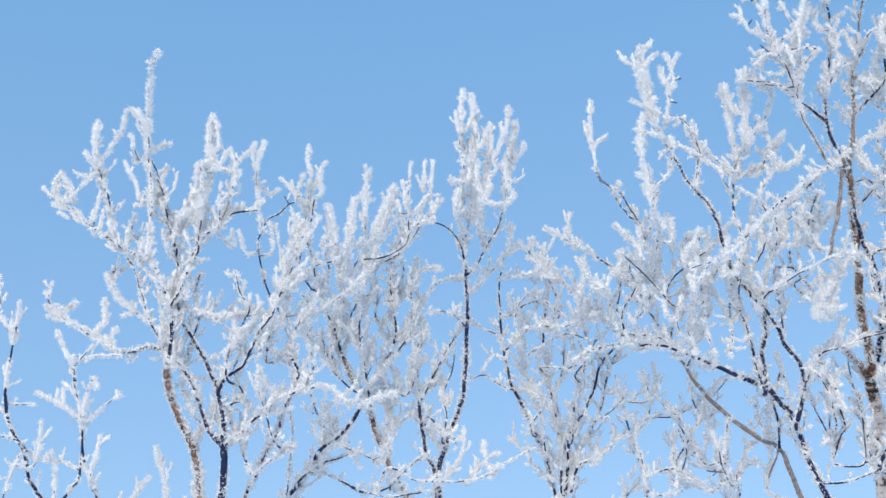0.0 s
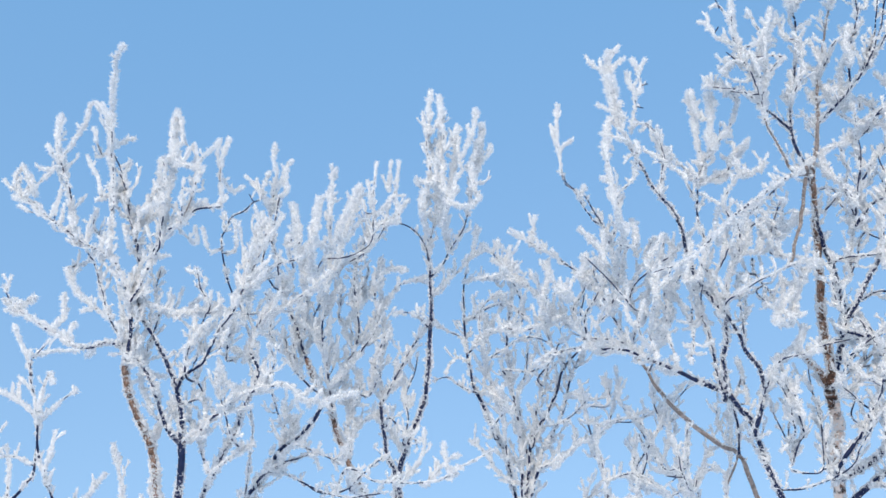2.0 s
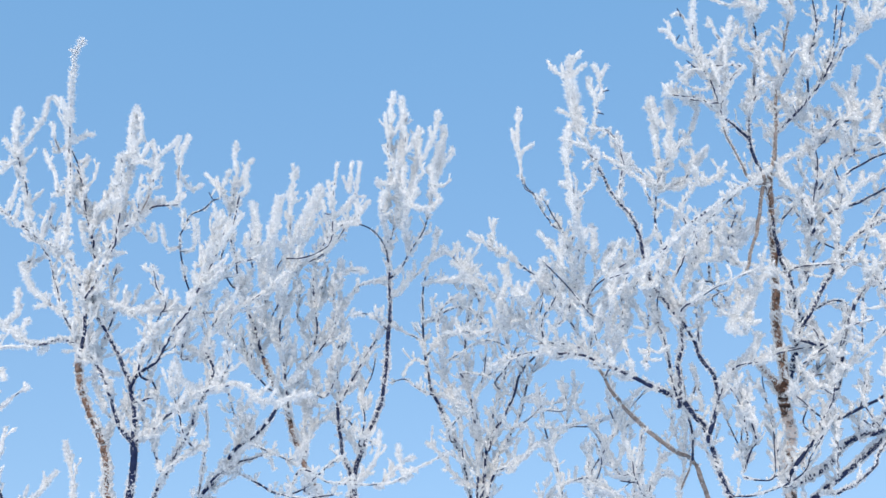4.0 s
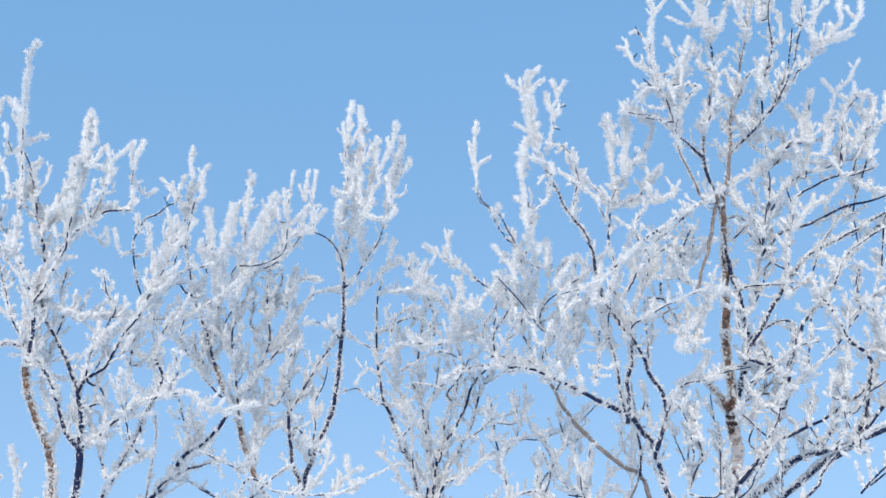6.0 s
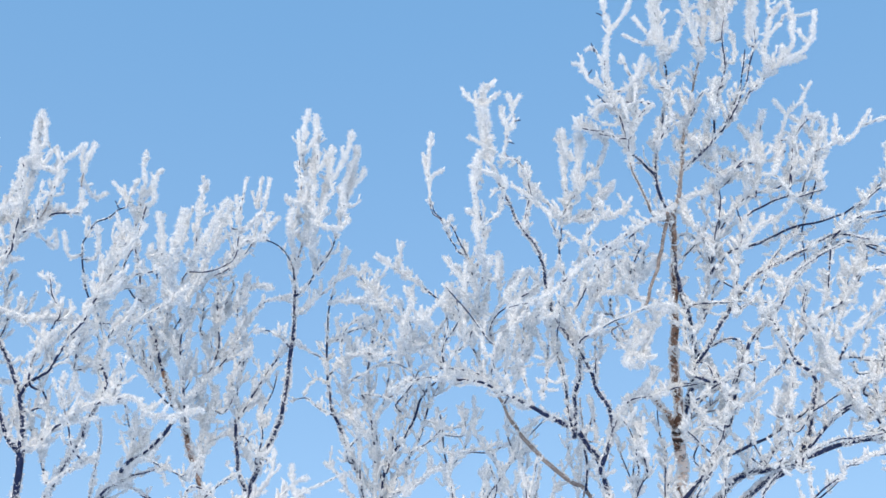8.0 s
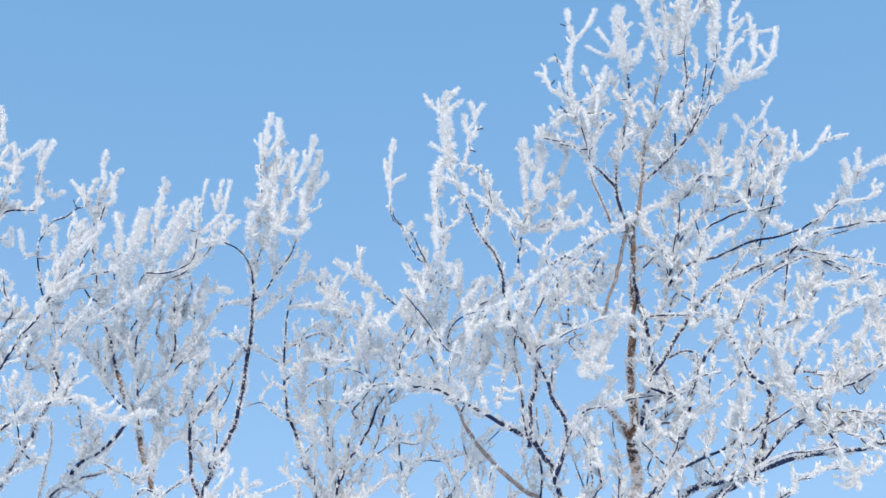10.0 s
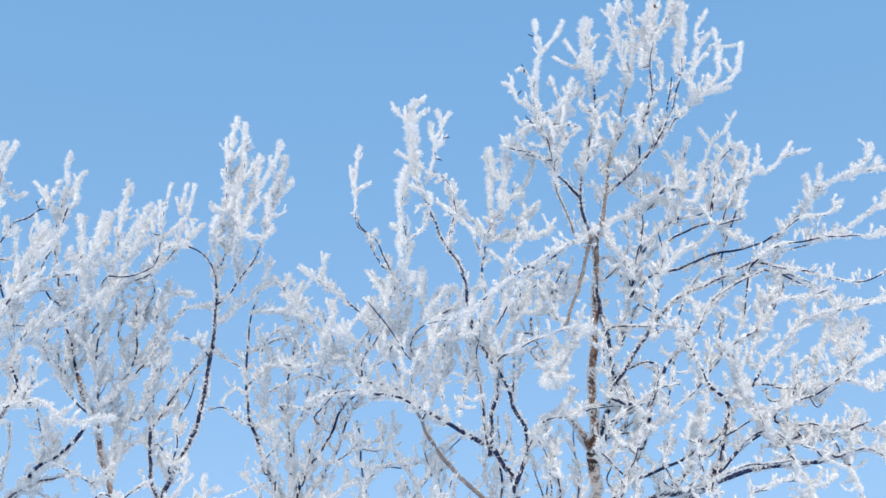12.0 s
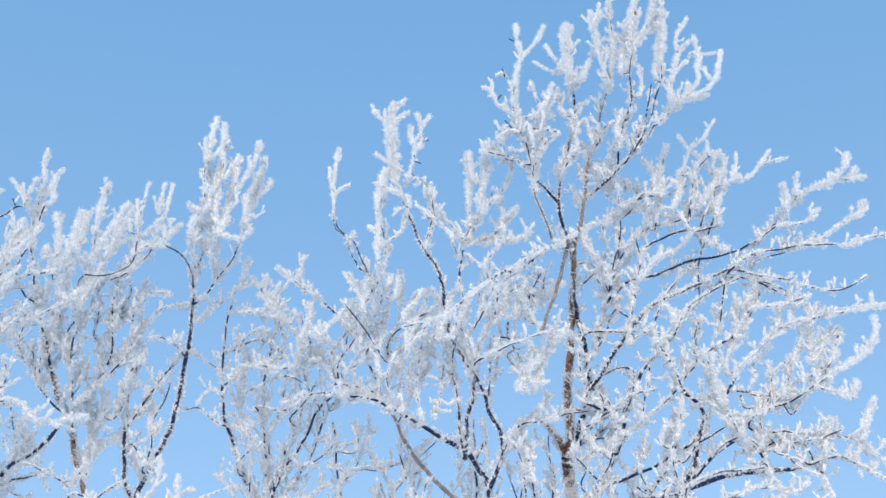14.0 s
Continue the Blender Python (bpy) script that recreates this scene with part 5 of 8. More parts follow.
branch(arching, "twig", 4, 2, 18, 1, 5, 45, [(2.095, 4.93, 4.970), (2.189, 4.92, 5.114), (2.232, 4.91, 5.204)])
branch(arching, "limb", 6, 3, 17, 0.65, 4.2, 48, [(1.825, 5.09, 4.778), (1.959, 5.05, 4.825), (2.072, 5.02, 4.823), (2.172, 4.99, 4.841)])
branch(arching, "twig", 4, 2, 18, 0.95, 5, 50, [(2.096, 5.09, 4.857), (2.116, 5.04, 4.761), (2.201, 5.00, 4.702)])
branch(arching, "limb", 5, 3, 18, 0.85, 5.1, 48, [(1.589, 5.08, 4.887), (1.698, 5.07, 4.935), (1.765, 5.05, 5.034), (1.708, 5.03, 5.129), (1.683, 5.02, 5.050)])
branch(arching, "limb", 6, 3, 18, 0.85, 5.1, 56, [(1.569, 5.30, 4.645), (1.629, 5.28, 4.513), (1.689, 5.25, 4.416), (1.766, 5.22, 4.354)])
branch(arching, "limb", 5, 3, 18, 0.9, 5.1, 48, [(1.676, 5.23, 4.271), (1.706, 5.18, 4.447), (1.744, 5.13, 4.627), (1.776, 5.09, 4.742)])
# edge tree
branch(edge, "stem", 14, 8, 14.4, 0.65, 2, 68, [(-2.63, 5.15, 3.28), (-2.72, 5.10, 3.41), (-2.75, 5.05, 3.52), (-2.77, 5.00, 3.6), (-2.82, 4.96, 3.7), (-2.83, 4.91, 3.81)], rooted=True)
branch(edge, "limb", 7, 4, 13.7, 0.85, 2.3, 52, [(-2.831, 4.91, 3.809), (-2.812, 4.87, 3.941), (-2.787, 4.84, 4.059), (-2.769, 4.81, 4.179), (-2.754, 4.78, 4.25)])
branch(edge, "twig", 4, 2, 13, 1, 2.4, 45, [(-2.789, 4.84, 4.044), (-2.828, 4.83, 4.137), (-2.87, 4.83, 4.201)])
branch(edge, "limb", 5, 3, 13, 0.8, 1.7, 45, [(-2.712, 4.88, 3.557), (-2.79, 4.87, 3.586), (-2.919, 4.87, 3.616), (-3.009, 4.87, 3.666)])
branch(edge, "limb", 5, 3, 13, 0.9, 1.7, 45, [(-2.832, 4.96, 3.715), (-2.928, 4.94, 3.83), (-2.964, 4.91, 3.97), (-2.913, 4.88, 4.104), (-2.9, 4.85, 4.274), (-2.902, 4.81, 4.425)])
branch(edge, "twig", 3, 2, 10.8, 0.9, 2.4, 45, [(-2.823, 4.96, 3.782), (-2.76, 4.96, 3.779), (-2.696, 4.96, 3.771)])
branch(edge, "twig", 3, 2, 10.8, 1, 2.4, 40, [(-2.643, 4.89, 3.417), (-2.607, 4.88, 3.494), (-2.605, 4.87, 3.643)])
branch(edge, "twig", 3, 2, 10.8, 0.95, 2.4, 45, [(-2.44, 4.99, 3.419), (-2.533, 4.98, 3.473), (-2.631, 4.98, 3.489), (-2.72, 4.98, 3.538)])
branch(edge, "stem", 11, 6, 13.7, 0.7, 2, 60, [(-2.31, 5.00, 3.2), (-2.36, 4.94, 3.34), (-2.39, 4.88, 3.48), (-2.38, 4.82, 3.58)], rooted=True)
branch(edge, "limb", 5, 3, 13.7, 0.9, 2, 52, [(-2.38, 4.82, 3.564), (-2.397, 4.80, 3.667), (-2.412, 4.77, 3.743), (-2.429, 4.74, 3.848), (-2.473, 4.72, 3.942), (-2.505, 4.69, 4.022)])
branch(edge, "limb", 4, 2, 12.2, 0.8, 1.7, 45, [(-2.411, 4.76, 3.78), (-2.415, 4.74, 3.843), (-2.376, 4.72, 3.883), (-2.318, 4.70, 3.932)])
branch(edge, "twig", 4, 2, 13, 0.95, 2.4, 50, [(-2.388, 4.82, 3.592), (-2.458, 4.80, 3.668), (-2.537, 4.78, 3.71), (-2.599, 4.76, 3.745)])
branch(edge, "twig", 4, 2, 13, 0.95, 2.4, 50, [(-2.37, 4.82, 3.577), (-2.3, 4.80, 3.632), (-2.243, 4.78, 3.67), (-2.187, 4.77, 3.696)])
branch(edge, "twig", 4, 2, 13, 1, 2.4, 50, [(-2.357, 4.77, 3.598), (-2.348, 4.75, 3.699), (-2.313, 4.73, 3.777), (-2.282, 4.71, 3.707)])
branch(edge, "limb", 8, 4, 13, 0.85, 2, 45, [(-2.462, 5.00, 3.235), (-2.44, 4.97, 3.374), (-2.433, 4.95, 3.502), (-2.407, 4.92, 3.603)])
branch(edge, "twig", 4, 2, 12.2, 1, 2.4, 45, [(-2.553, 5.00, 3.256), (-2.563, 4.99, 3.416), (-2.589, 4.98, 3.54)])
branch(edge, "twig", 4, 2, 12.2, 1, 3, 50, [(-2.323, 4.84, 3.322), (-2.306, 4.83, 3.451), (-2.291, 4.83, 3.53)])
branch(edge, "twig", 3, 2, 11.5, 0.9, 1.8, 45, [(-2.431, 4.80, 3.901), (-2.343, 4.80, 3.916), (-2.218, 4.80, 3.909)])
branch(edge, "limb", 5, 3, 13, 0.9, 2, 45, [(-2.684, 4.88, 3.501), (-2.725, 4.88, 3.424), (-2.751, 4.89, 3.321), (-2.761, 4.90, 3.218)])
# further boughs
branch(arching, "limb", 5, 3, 17, 0.74, 4.2, 48, [(2.079, 5.24, 4.738), (1.983, 5.23, 4.636), (1.886, 5.21, 4.497), (1.787, 5.20, 4.320), (1.655, 5.18, 4.231)])
branch(arching, "limb", 5, 3, 17, 0.74, 4.2, 48, [(2.164, 5.23, 4.932), (2.120, 5.21, 4.772), (2.079, 5.19, 4.600), (2.073, 5.16, 4.468)])
branch(arching, "limb", 5, 3, 17, 0.74, 4.2, 48, [(2.408, 5.25, 4.717), (2.414, 5.22, 4.564), (2.332, 5.20, 4.406), (2.226, 5.18, 4.281)])
branch(arching, "limb", 5, 3, 17, 0.74, 4.2, 48, [(1.463, 5.27, 4.314), (1.647, 5.24, 4.317), (1.788, 5.21, 4.311), (1.938, 5.18, 4.249)])
branch(arching, "limb", 5, 3, 17, 0.74, 4.2, 48, [(2.079, 5.28, 4.182), (2.112, 5.26, 4.037), (2.154, 5.24, 3.903), (2.175, 5.21, 3.763)])
branch(arching, "limb", 5, 3, 17, 0.74, 4.2, 48, [(2.190, 5.30, 3.984), (2.315, 5.26, 3.997), (2.404, 5.23, 3.970), (2.515, 5.20, 3.995)])
branch(arching, "limb", 5, 3, 17, 0.74, 4.2, 48, [(2.273, 5.30, 3.934), (2.405, 5.25, 3.935), (2.516, 5.20, 3.965)])
branch(arching, "limb", 5, 3, 17, 0.74, 4.2, 48, [(2.351, 5.31, 3.807), (2.420, 5.28, 3.692), (2.483, 5.26, 3.606), (2.563, 5.23, 3.556)])
branch(arching, "limb", 5, 3, 17, 0.74, 4.2, 48, [(2.350, 5.31, 3.733), (2.475, 5.28, 3.764), (2.608, 5.25, 3.754), (2.719, 5.21, 3.791)])
branch(arching, "limb", 5, 3, 17, 0.74, 4.2, 48, [(1.436, 5.31, 3.809), (1.555, 5.27, 3.887), (1.669, 5.23, 3.956), (1.778, 5.20, 3.975)])
branch(arching, "limb", 5, 3, 17, 0.74, 4.2, 48, [(1.517, 5.30, 3.987), (1.558, 5.26, 3.827), (1.591, 5.21, 3.730)])
branch(arching, "limb", 5, 3, 17, 0.74, 4.2, 48, [(1.583, 5.31, 3.780), (1.531, 5.27, 3.610), (1.450, 5.23, 3.501)])
branch(arching, "limb", 5, 3, 17, 0.74, 4.2, 48, [(1.936, 5.30, 3.998), (1.895, 5.28, 3.798), (1.842, 5.25, 3.653), (1.849, 5.23, 3.528)])
branch(arching, "limb", 5, 3, 17, 0.74, 4.2, 48, [(2.070, 5.28, 4.181), (2.033, 5.23, 4.283), (2.058, 5.17, 4.393)])
branch(arching, "limb", 5, 3, 17, 0.74, 4.2, 48, [(2.188, 5.26, 4.514), (2.165, 5.22, 4.351), (2.093, 5.18, 4.223)])
branch(arching, "limb", 5, 3, 17, 0.74, 4.2, 48, [(2.598, 5.32, 3.621), (2.548, 5.27, 3.703), (2.473, 5.21, 3.756)])
branch(arching, "limb", 5, 3, 17, 0.74, 4.2, 48, [(2.111, 5.33, 3.455), (2.228, 5.28, 3.494), (2.330, 5.23, 3.490)])
branch(arching, "limb", 5, 3, 17, 0.74, 4.2, 48, [(2.756, 5.29, 4.132), (2.591, 5.24, 4.074), (2.443, 5.19, 4.011)])
branch(arching, "limb", 5, 3, 17, 0.74, 4.2, 48, [(2.836, 5.27, 4.365), (2.750, 5.23, 4.178), (2.641, 5.19, 4.075)])
branch(arching, "limb", 5, 3, 17, 0.74, 4.2, 48, [(1.793, 5.28, 4.173), (1.749, 5.25, 3.996), (1.693, 5.21, 3.825)])
branch(arching, "limb", 5, 3, 17, 0.74, 4.2, 48, [(1.865, 5.30, 3.990), (1.980, 5.24, 4.094), (2.029, 5.19, 4.134)])
branch(right, "limb", 5, 3, 17, 0.74, 2.5, 53, [(0.189, 5.38, 4.166), (0.257, 5.30, 4.257), (0.302, 5.22, 4.327)])
branch(right, "limb", 5, 3, 17, 0.74, 2.5, 53, [(0.520, 5.39, 4.151), (0.494, 5.32, 3.995), (0.508, 5.26, 3.845)])
branch(right, "limb", 5, 3, 17, 0.74, 2.5, 53, [(0.602, 5.38, 4.184), (0.580, 5.32, 3.997), (0.602, 5.26, 3.833)])
branch(right, "limb", 5, 3, 17, 0.74, 2.5, 53, [(0.728, 5.39, 4.150), (0.705, 5.32, 3.970), (0.664, 5.26, 3.814)])
branch(right, "limb", 5, 3, 17, 0.74, 5, 53, [(0.983, 5.37, 4.322), (0.962, 5.31, 4.129), (0.942, 5.25, 3.944)])
branch(right, "limb", 5, 3, 17, 0.74, 5, 53, [(1.130, 5.43, 3.500), (1.109, 5.35, 3.629), (1.044, 5.27, 3.708)])
branch(right, "limb", 5, 3, 17, 0.74, 5, 53, [(1.178, 5.41, 3.834), (1.128, 5.34, 3.687), (1.151, 5.28, 3.513)])
branch(right, "limb", 5, 3, 17, 0.74, 5, 53, [(1.073, 5.37, 4.325), (1.111, 5.31, 4.196), (1.136, 5.24, 4.085)])
branch(right, "limb", 5, 3, 17, 0.74, 5, 53, [(1.480, 5.35, 4.651), (1.569, 5.27, 4.725), (1.613, 5.19, 4.793)])
branch(right, "limb", 5, 3, 17, 0.74, 5, 53, [(1.628, 5.36, 4.467), (1.563, 5.30, 4.304), (1.448, 5.24, 4.146)])
branch(right, "limb", 5, 3, 17, 0.74, 2.5, 53, [(0.360, 5.37, 4.302), (0.303, 5.31, 4.141), (0.219, 5.24, 4.044)])
branch(right, "limb", 5, 3, 17, 0.74, 2.5, 53, [(0.478, 5.37, 4.338), (0.605, 5.29, 4.400), (0.687, 5.22, 4.429)])
branch(right, "limb", 5, 3, 17, 0.74, 5, 53, [(1.086, 5.35, 4.721), (1.163, 5.28, 4.616), (1.204, 5.21, 4.447)])
branch(right, "limb", 5, 3, 17, 0.74, 5, 53, [(1.018, 5.36, 4.485), (1.070, 5.28, 4.546), (1.135, 5.21, 4.574)])
branch(right, "limb", 5, 3, 17, 0.74, 5, 53, [(1.504, 5.43, 3.578), (1.407, 5.35, 3.635), (1.343, 5.27, 3.663)])
branch(right, "limb", 5, 3, 17, 0.74, 5, 53, [(1.273, 5.34, 4.728), (1.191, 5.28, 4.551), (1.127, 5.22, 4.380)])
branch(middle, "limb", 5, 3, 17, 0.78, 6, 45, [(-1.389, 5.93, 4.284), (-1.416, 5.87, 4.408), (-1.372, 5.81, 4.519), (-1.393, 5.75, 4.637)])
branch(middle, "limb", 5, 3, 17, 0.78, 6, 45, [(-1.566, 5.94, 4.132), (-1.511, 5.90, 3.966), (-1.457, 5.86, 3.847), (-1.404, 5.81, 3.777)])
branch(middle, "limb", 5, 3, 17, 0.78, 6, 45, [(-0.894, 5.95, 3.913), (-0.798, 5.89, 3.788), (-0.726, 5.82, 3.718)])
branch(middle, "limb", 5, 3, 17, 0.78, 6, 45, [(-1.179, 5.91, 4.547), (-1.150, 5.83, 4.649), (-1.161, 5.74, 4.754)])
branch(middle, "limb", 5, 3, 17, 0.78, 6, 45, [(-1.283, 5.98, 3.531), (-1.391, 5.90, 3.584), (-1.498, 5.82, 3.624)])
branch(middle, "limb", 5, 3, 17, 0.78, 6, 45, [(-1.128, 5.98, 3.549), (-1.021, 5.90, 3.614), (-0.911, 5.82, 3.666)])
branch(middle, "limb", 5, 3, 17, 0.78, 6, 45, [(-1.015, 5.94, 4.054), (-0.957, 5.89, 4.128), (-0.962, 5.83, 4.207), (-0.902, 5.77, 4.313)])
branch(middle, "limb", 5, 3, 17, 0.78, 6, 45, [(-1.526, 5.92, 4.372), (-1.564, 5.86, 4.457), (-1.536, 5.81, 4.571), (-1.574, 5.75, 4.656)])
branch(middle, "limb", 5, 3, 17, 0.78, 6, 45, [(-1.325, 5.91, 4.561), (-1.263, 5.85, 4.673), (-1.284, 5.79, 4.793), (-1.224, 5.74, 4.868)])
branch(middle, "limb", 5, 3, 17, 0.78, 6, 45, [(-1.056, 5.90, 4.676), (-0.994, 5.84, 4.788), (-1.016, 5.79, 4.872), (-0.957, 5.73, 4.912)])
branch(middle, "limb", 5, 3, 17, 0.78, 6, 45, [(-1.455, 5.89, 4.863), (-1.455, 5.80, 4.970), (-1.404, 5.72, 5.034)])
branch(forked, "limb", 5, 3, 14.6, 0.76, 4.8, 48, [(-0.416, 6.01, 4.516), (-0.312, 5.94, 4.544), (-0.206, 5.88, 4.529), (-0.096, 5.82, 4.390)])
branch(forked, "limb", 5, 3, 14.6, 0.76, 4.8, 48, [(-0.340, 6.03, 4.259), (-0.231, 5.96, 4.295), (-0.106, 5.89, 4.313), (0.019, 5.83, 4.238)])
branch(forked, "limb", 5, 3, 14.6, 0.76, 4.8, 48, [(-0.256, 6.03, 4.190), (-0.125, 5.94, 4.129), (-0.025, 5.84, 4.117)])
branch(forked, "limb", 5, 3, 14.6, 0.76, 4.8, 48, [(-0.065, 6.00, 4.694), (-0.119, 5.91, 4.509), (-0.169, 5.83, 4.290)])
branch(forked, "limb", 5, 3, 14.6, 0.76, 4.8, 48, [(0.041, 6.01, 4.463), (0.015, 5.91, 4.564), (-0.044, 5.80, 4.654)])
branch(forked, "limb", 5, 3, 14.6, 0.76, 4.8, 48, [(0.201, 6.02, 4.447), (0.228, 5.91, 4.577), (0.200, 5.80, 4.670)])
branch(forked, "limb", 5, 3, 14.6, 0.76, 4.8, 48, [(0.088, 6.03, 4.191), (0.029, 5.93, 4.254), (-0.008, 5.82, 4.331)])
branch(forked, "limb", 5, 3, 14.6, 0.76, 4.8, 48, [(-0.064, 6.04, 4.139), (0.024, 5.93, 4.205), (0.079, 5.83, 4.272)])
branch(forked, "limb", 5, 3, 14.6, 0.76, 4.8, 48, [(-0.342, 6.06, 3.868), (-0.269, 5.95, 3.921), (-0.287, 5.85, 4.012)])
branch(forked, "limb", 5, 3, 14.6, 0.76, 4.8, 48, [(0.033, 6.06, 3.867), (0.127, 5.96, 3.885), (0.192, 5.85, 3.935)])
branch(forked, "limb", 5, 3, 14.6, 0.76, 4.8, 48, [(0.412, 6.08, 3.490), (0.467, 5.97, 3.605), (0.429, 5.87, 3.695)])
branch(forked, "limb", 5, 3, 14.6, 0.76, 4.8, 48, [(0.580, 6.06, 3.818), (0.541, 5.95, 3.911), (0.562, 5.85, 3.996)])
branch(forked, "limb", 5, 3, 14.6, 0.76, 4.8, 48, [(0.725, 6.09, 3.403), (0.667, 5.98, 3.467), (0.541, 5.88, 3.460)])
branch(left, "limb", 5, 3, 17, 0.8, 5.6, 54, [(-1.708, 5.11, 3.784), (-1.739, 5.05, 3.883), (-1.699, 5.00, 3.974), (-1.714, 4.94, 4.042)])
branch(left, "limb", 5, 3, 17, 0.8, 5.6, 54, [(-1.598, 5.10, 3.949), (-1.565, 5.02, 4.031), (-1.504, 4.94, 4.065)])
branch(left, "limb", 5, 3, 17, 0.8, 5.6, 54, [(-1.977, 5.09, 4.106), (-1.930, 5.03, 4.200), (-1.938, 4.97, 4.300), (-1.897, 4.92, 4.394)])
branch(left, "limb", 5, 3, 17, 0.8, 5.6, 54, [(-2.273, 5.05, 4.642), (-2.296, 4.97, 4.702), (-2.256, 4.89, 4.753)])
branch(left, "limb", 5, 3, 17, 0.8, 5.6, 54, [(-1.565, 5.12, 3.573), (-1.581, 5.07, 3.668), (-1.611, 5.01, 3.764), (-1.585, 4.95, 3.855)])
branch(left, "limb", 5, 3, 17, 0.8, 5.6, 54, [(-1.399, 5.11, 3.756), (-1.340, 5.03, 3.863), (-1.350, 4.95, 3.948)])
branch(arching, "limb", 19, 13, 18, 0.55, 3.4, 48, [(1.392, 5.79, 3.358), (1.474, 5.75, 3.385), (1.565, 5.70, 3.423), (1.613, 5.65, 3.483), (1.653, 5.61, 3.508), (1.721, 5.57, 3.522), (1.815, 5.52, 3.524), (1.890, 5.48, 3.535)])
branch(arching, "limb", 7, 4, 18, 0.75, 4.2, 48, [(1.505, 5.48, 3.525), (1.539, 5.45, 3.604), (1.583, 5.42, 3.689), (1.628, 5.39, 3.765), (1.707, 5.36, 3.852)])
branch(arching, "limb", 6, 3, 16, 0.6, 2.5, 48, [(1.575, 5.59, 3.341), (1.581, 5.56, 3.452), (1.586, 5.53, 3.558), (1.579, 5.49, 3.665), (1.594, 5.46, 3.832)])
branch(arching, "limb", 6, 3, 17, 0.75, 4.2, 48, [(1.713, 5.38, 3.500), (1.810, 5.37, 3.581), (1.875, 5.37, 3.671), (1.911, 5.36, 3.810), (1.927, 5.35, 3.928)])
branch(arching, "limb", 5, 3, 16, 0.7, 3.4, 48, [(1.693, 5.48, 3.565), (1.724, 5.42, 3.690), (1.747, 5.36, 3.786)])
branch(arching, "limb", 6, 3, 18, 0.7, 4.2, 48, [(1.935, 5.37, 3.663), (1.994, 5.33, 3.734), (2.076, 5.29, 3.776), (2.151, 5.26, 3.818)])
branch(arching, "limb", 6, 3, 16, 0.6, 3.4, 48, [(1.922, 5.40, 3.267), (1.996, 5.34, 3.335), (2.089, 5.29, 3.410)])
branch(right, "limb", 5, 3, 15, 0.65, 4, 53, [(1.127, 5.59, 3.390), (1.154, 5.56, 3.453), (1.200, 5.54, 3.531), (1.176, 5.51, 3.597), (1.158, 5.49, 3.707), (1.137, 5.46, 3.848)])
branch(right, "limb", 6, 3, 17, 0.75, 5, 53, [(1.308, 5.69, 3.382), (1.311, 5.65, 3.521), (1.314, 5.60, 3.655), (1.292, 5.57, 3.688)])
branch(right, "limb", 5, 3, 15, 0.6, 3, 53, [(1.378, 5.49, 3.322), (1.438, 5.44, 3.428), (1.506, 5.38, 3.493)])
branch(right, "limb", 7, 4, 16, 0.55, 4, 53, [(1.502, 5.39, 4.103), (1.566, 5.37, 4.138), (1.652, 5.34, 4.156), (1.715, 5.33, 4.129), (1.677, 5.31, 4.014), (1.624, 5.30, 3.887)])
branch(right, "limb", 6, 3, 16, 0.6, 4, 53, [(1.441, 5.46, 3.807), (1.524, 5.43, 3.884), (1.597, 5.40, 3.931), (1.670, 5.37, 3.978), (1.744, 5.34, 4.117)])
# finer twigs in the right crown
branch(right, "twig", 3, 2, 18, 1, 4, 42, [(1.508, 4.93, 5.248), (1.462, 4.93, 5.266), (1.437, 4.93, 5.301)])
branch(right, "twig", 3, 2, 18, 1, 4, 42, [(1.567, 4.99, 5.08), (1.622, 4.98, 5.263), (1.655, 4.97, 5.346)])
branch(arching, "twig", 3, 2, 18, 1, 4, 42, [(2.031, 5.05, 4.932), (2.062, 5.05, 5.029), (2.093, 5.04, 5.128), (2.095, 5.03, 5.212)])
branch(right, "twig", 3, 2, 18, 1, 4, 42, [(2.118, 5.05, 4.945), (2.165, 5.05, 5.008), (2.215, 5.04, 5.123), (2.219, 5.03, 5.224)])
branch(right, "twig", 3, 2, 18, 1, 4, 42, [(1.458, 5.05, 4.987), (1.409, 5.04, 5.054), (1.399, 5.04, 5.088)])
branch(right, "twig", 3, 2, 18, 1, 4, 42, [(1.585, 5.04, 5.089), (1.641, 5.04, 5.078), (1.68, 5.04, 5.144)])
branch(right, "twig", 3, 2, 18, 1, 4, 42, [(1.17, 4.89, 5.043), (1.198, 4.89, 5.157), (1.223, 4.88, 5.256), (1.232, 4.87, 5.392), (1.251, 4.86, 5.494)])
branch(right, "twig", 3, 2, 18, 1, 4, 42, [(1.076, 4.89, 5.145), (0.989, 4.89, 5.182), (0.891, 4.89, 5.186)])
branch(right, "twig", 3, 2, 18, 1, 4, 42, [(1.64, 4.88, 5.29), (1.666, 4.87, 5.373), (1.667, 4.87, 5.477)])
branch(right, "twig", 3, 2, 18, 1, 4, 42, [(1.446, 4.99, 5.085), (1.436, 4.99, 5.119), (1.458, 4.99, 5.167)])
branch(right, "twig", 3, 2, 18, 1, 4, 42, [(1.315, 4.94, 5.122), (1.353, 4.93, 5.203), (1.354, 4.93, 5.271)])
branch(right, "twig", 3, 2, 15, 0.7, 4, 42, [(1.499, 4.86, 5.179), (1.520, 4.87, 5.079), (1.537, 4.87, 4.997)])
branch(right, "twig", 3, 2, 15, 0.7, 4, 42, [(1.720, 4.93, 4.943), (1.768, 4.93, 4.982), (1.865, 4.93, 4.978)])
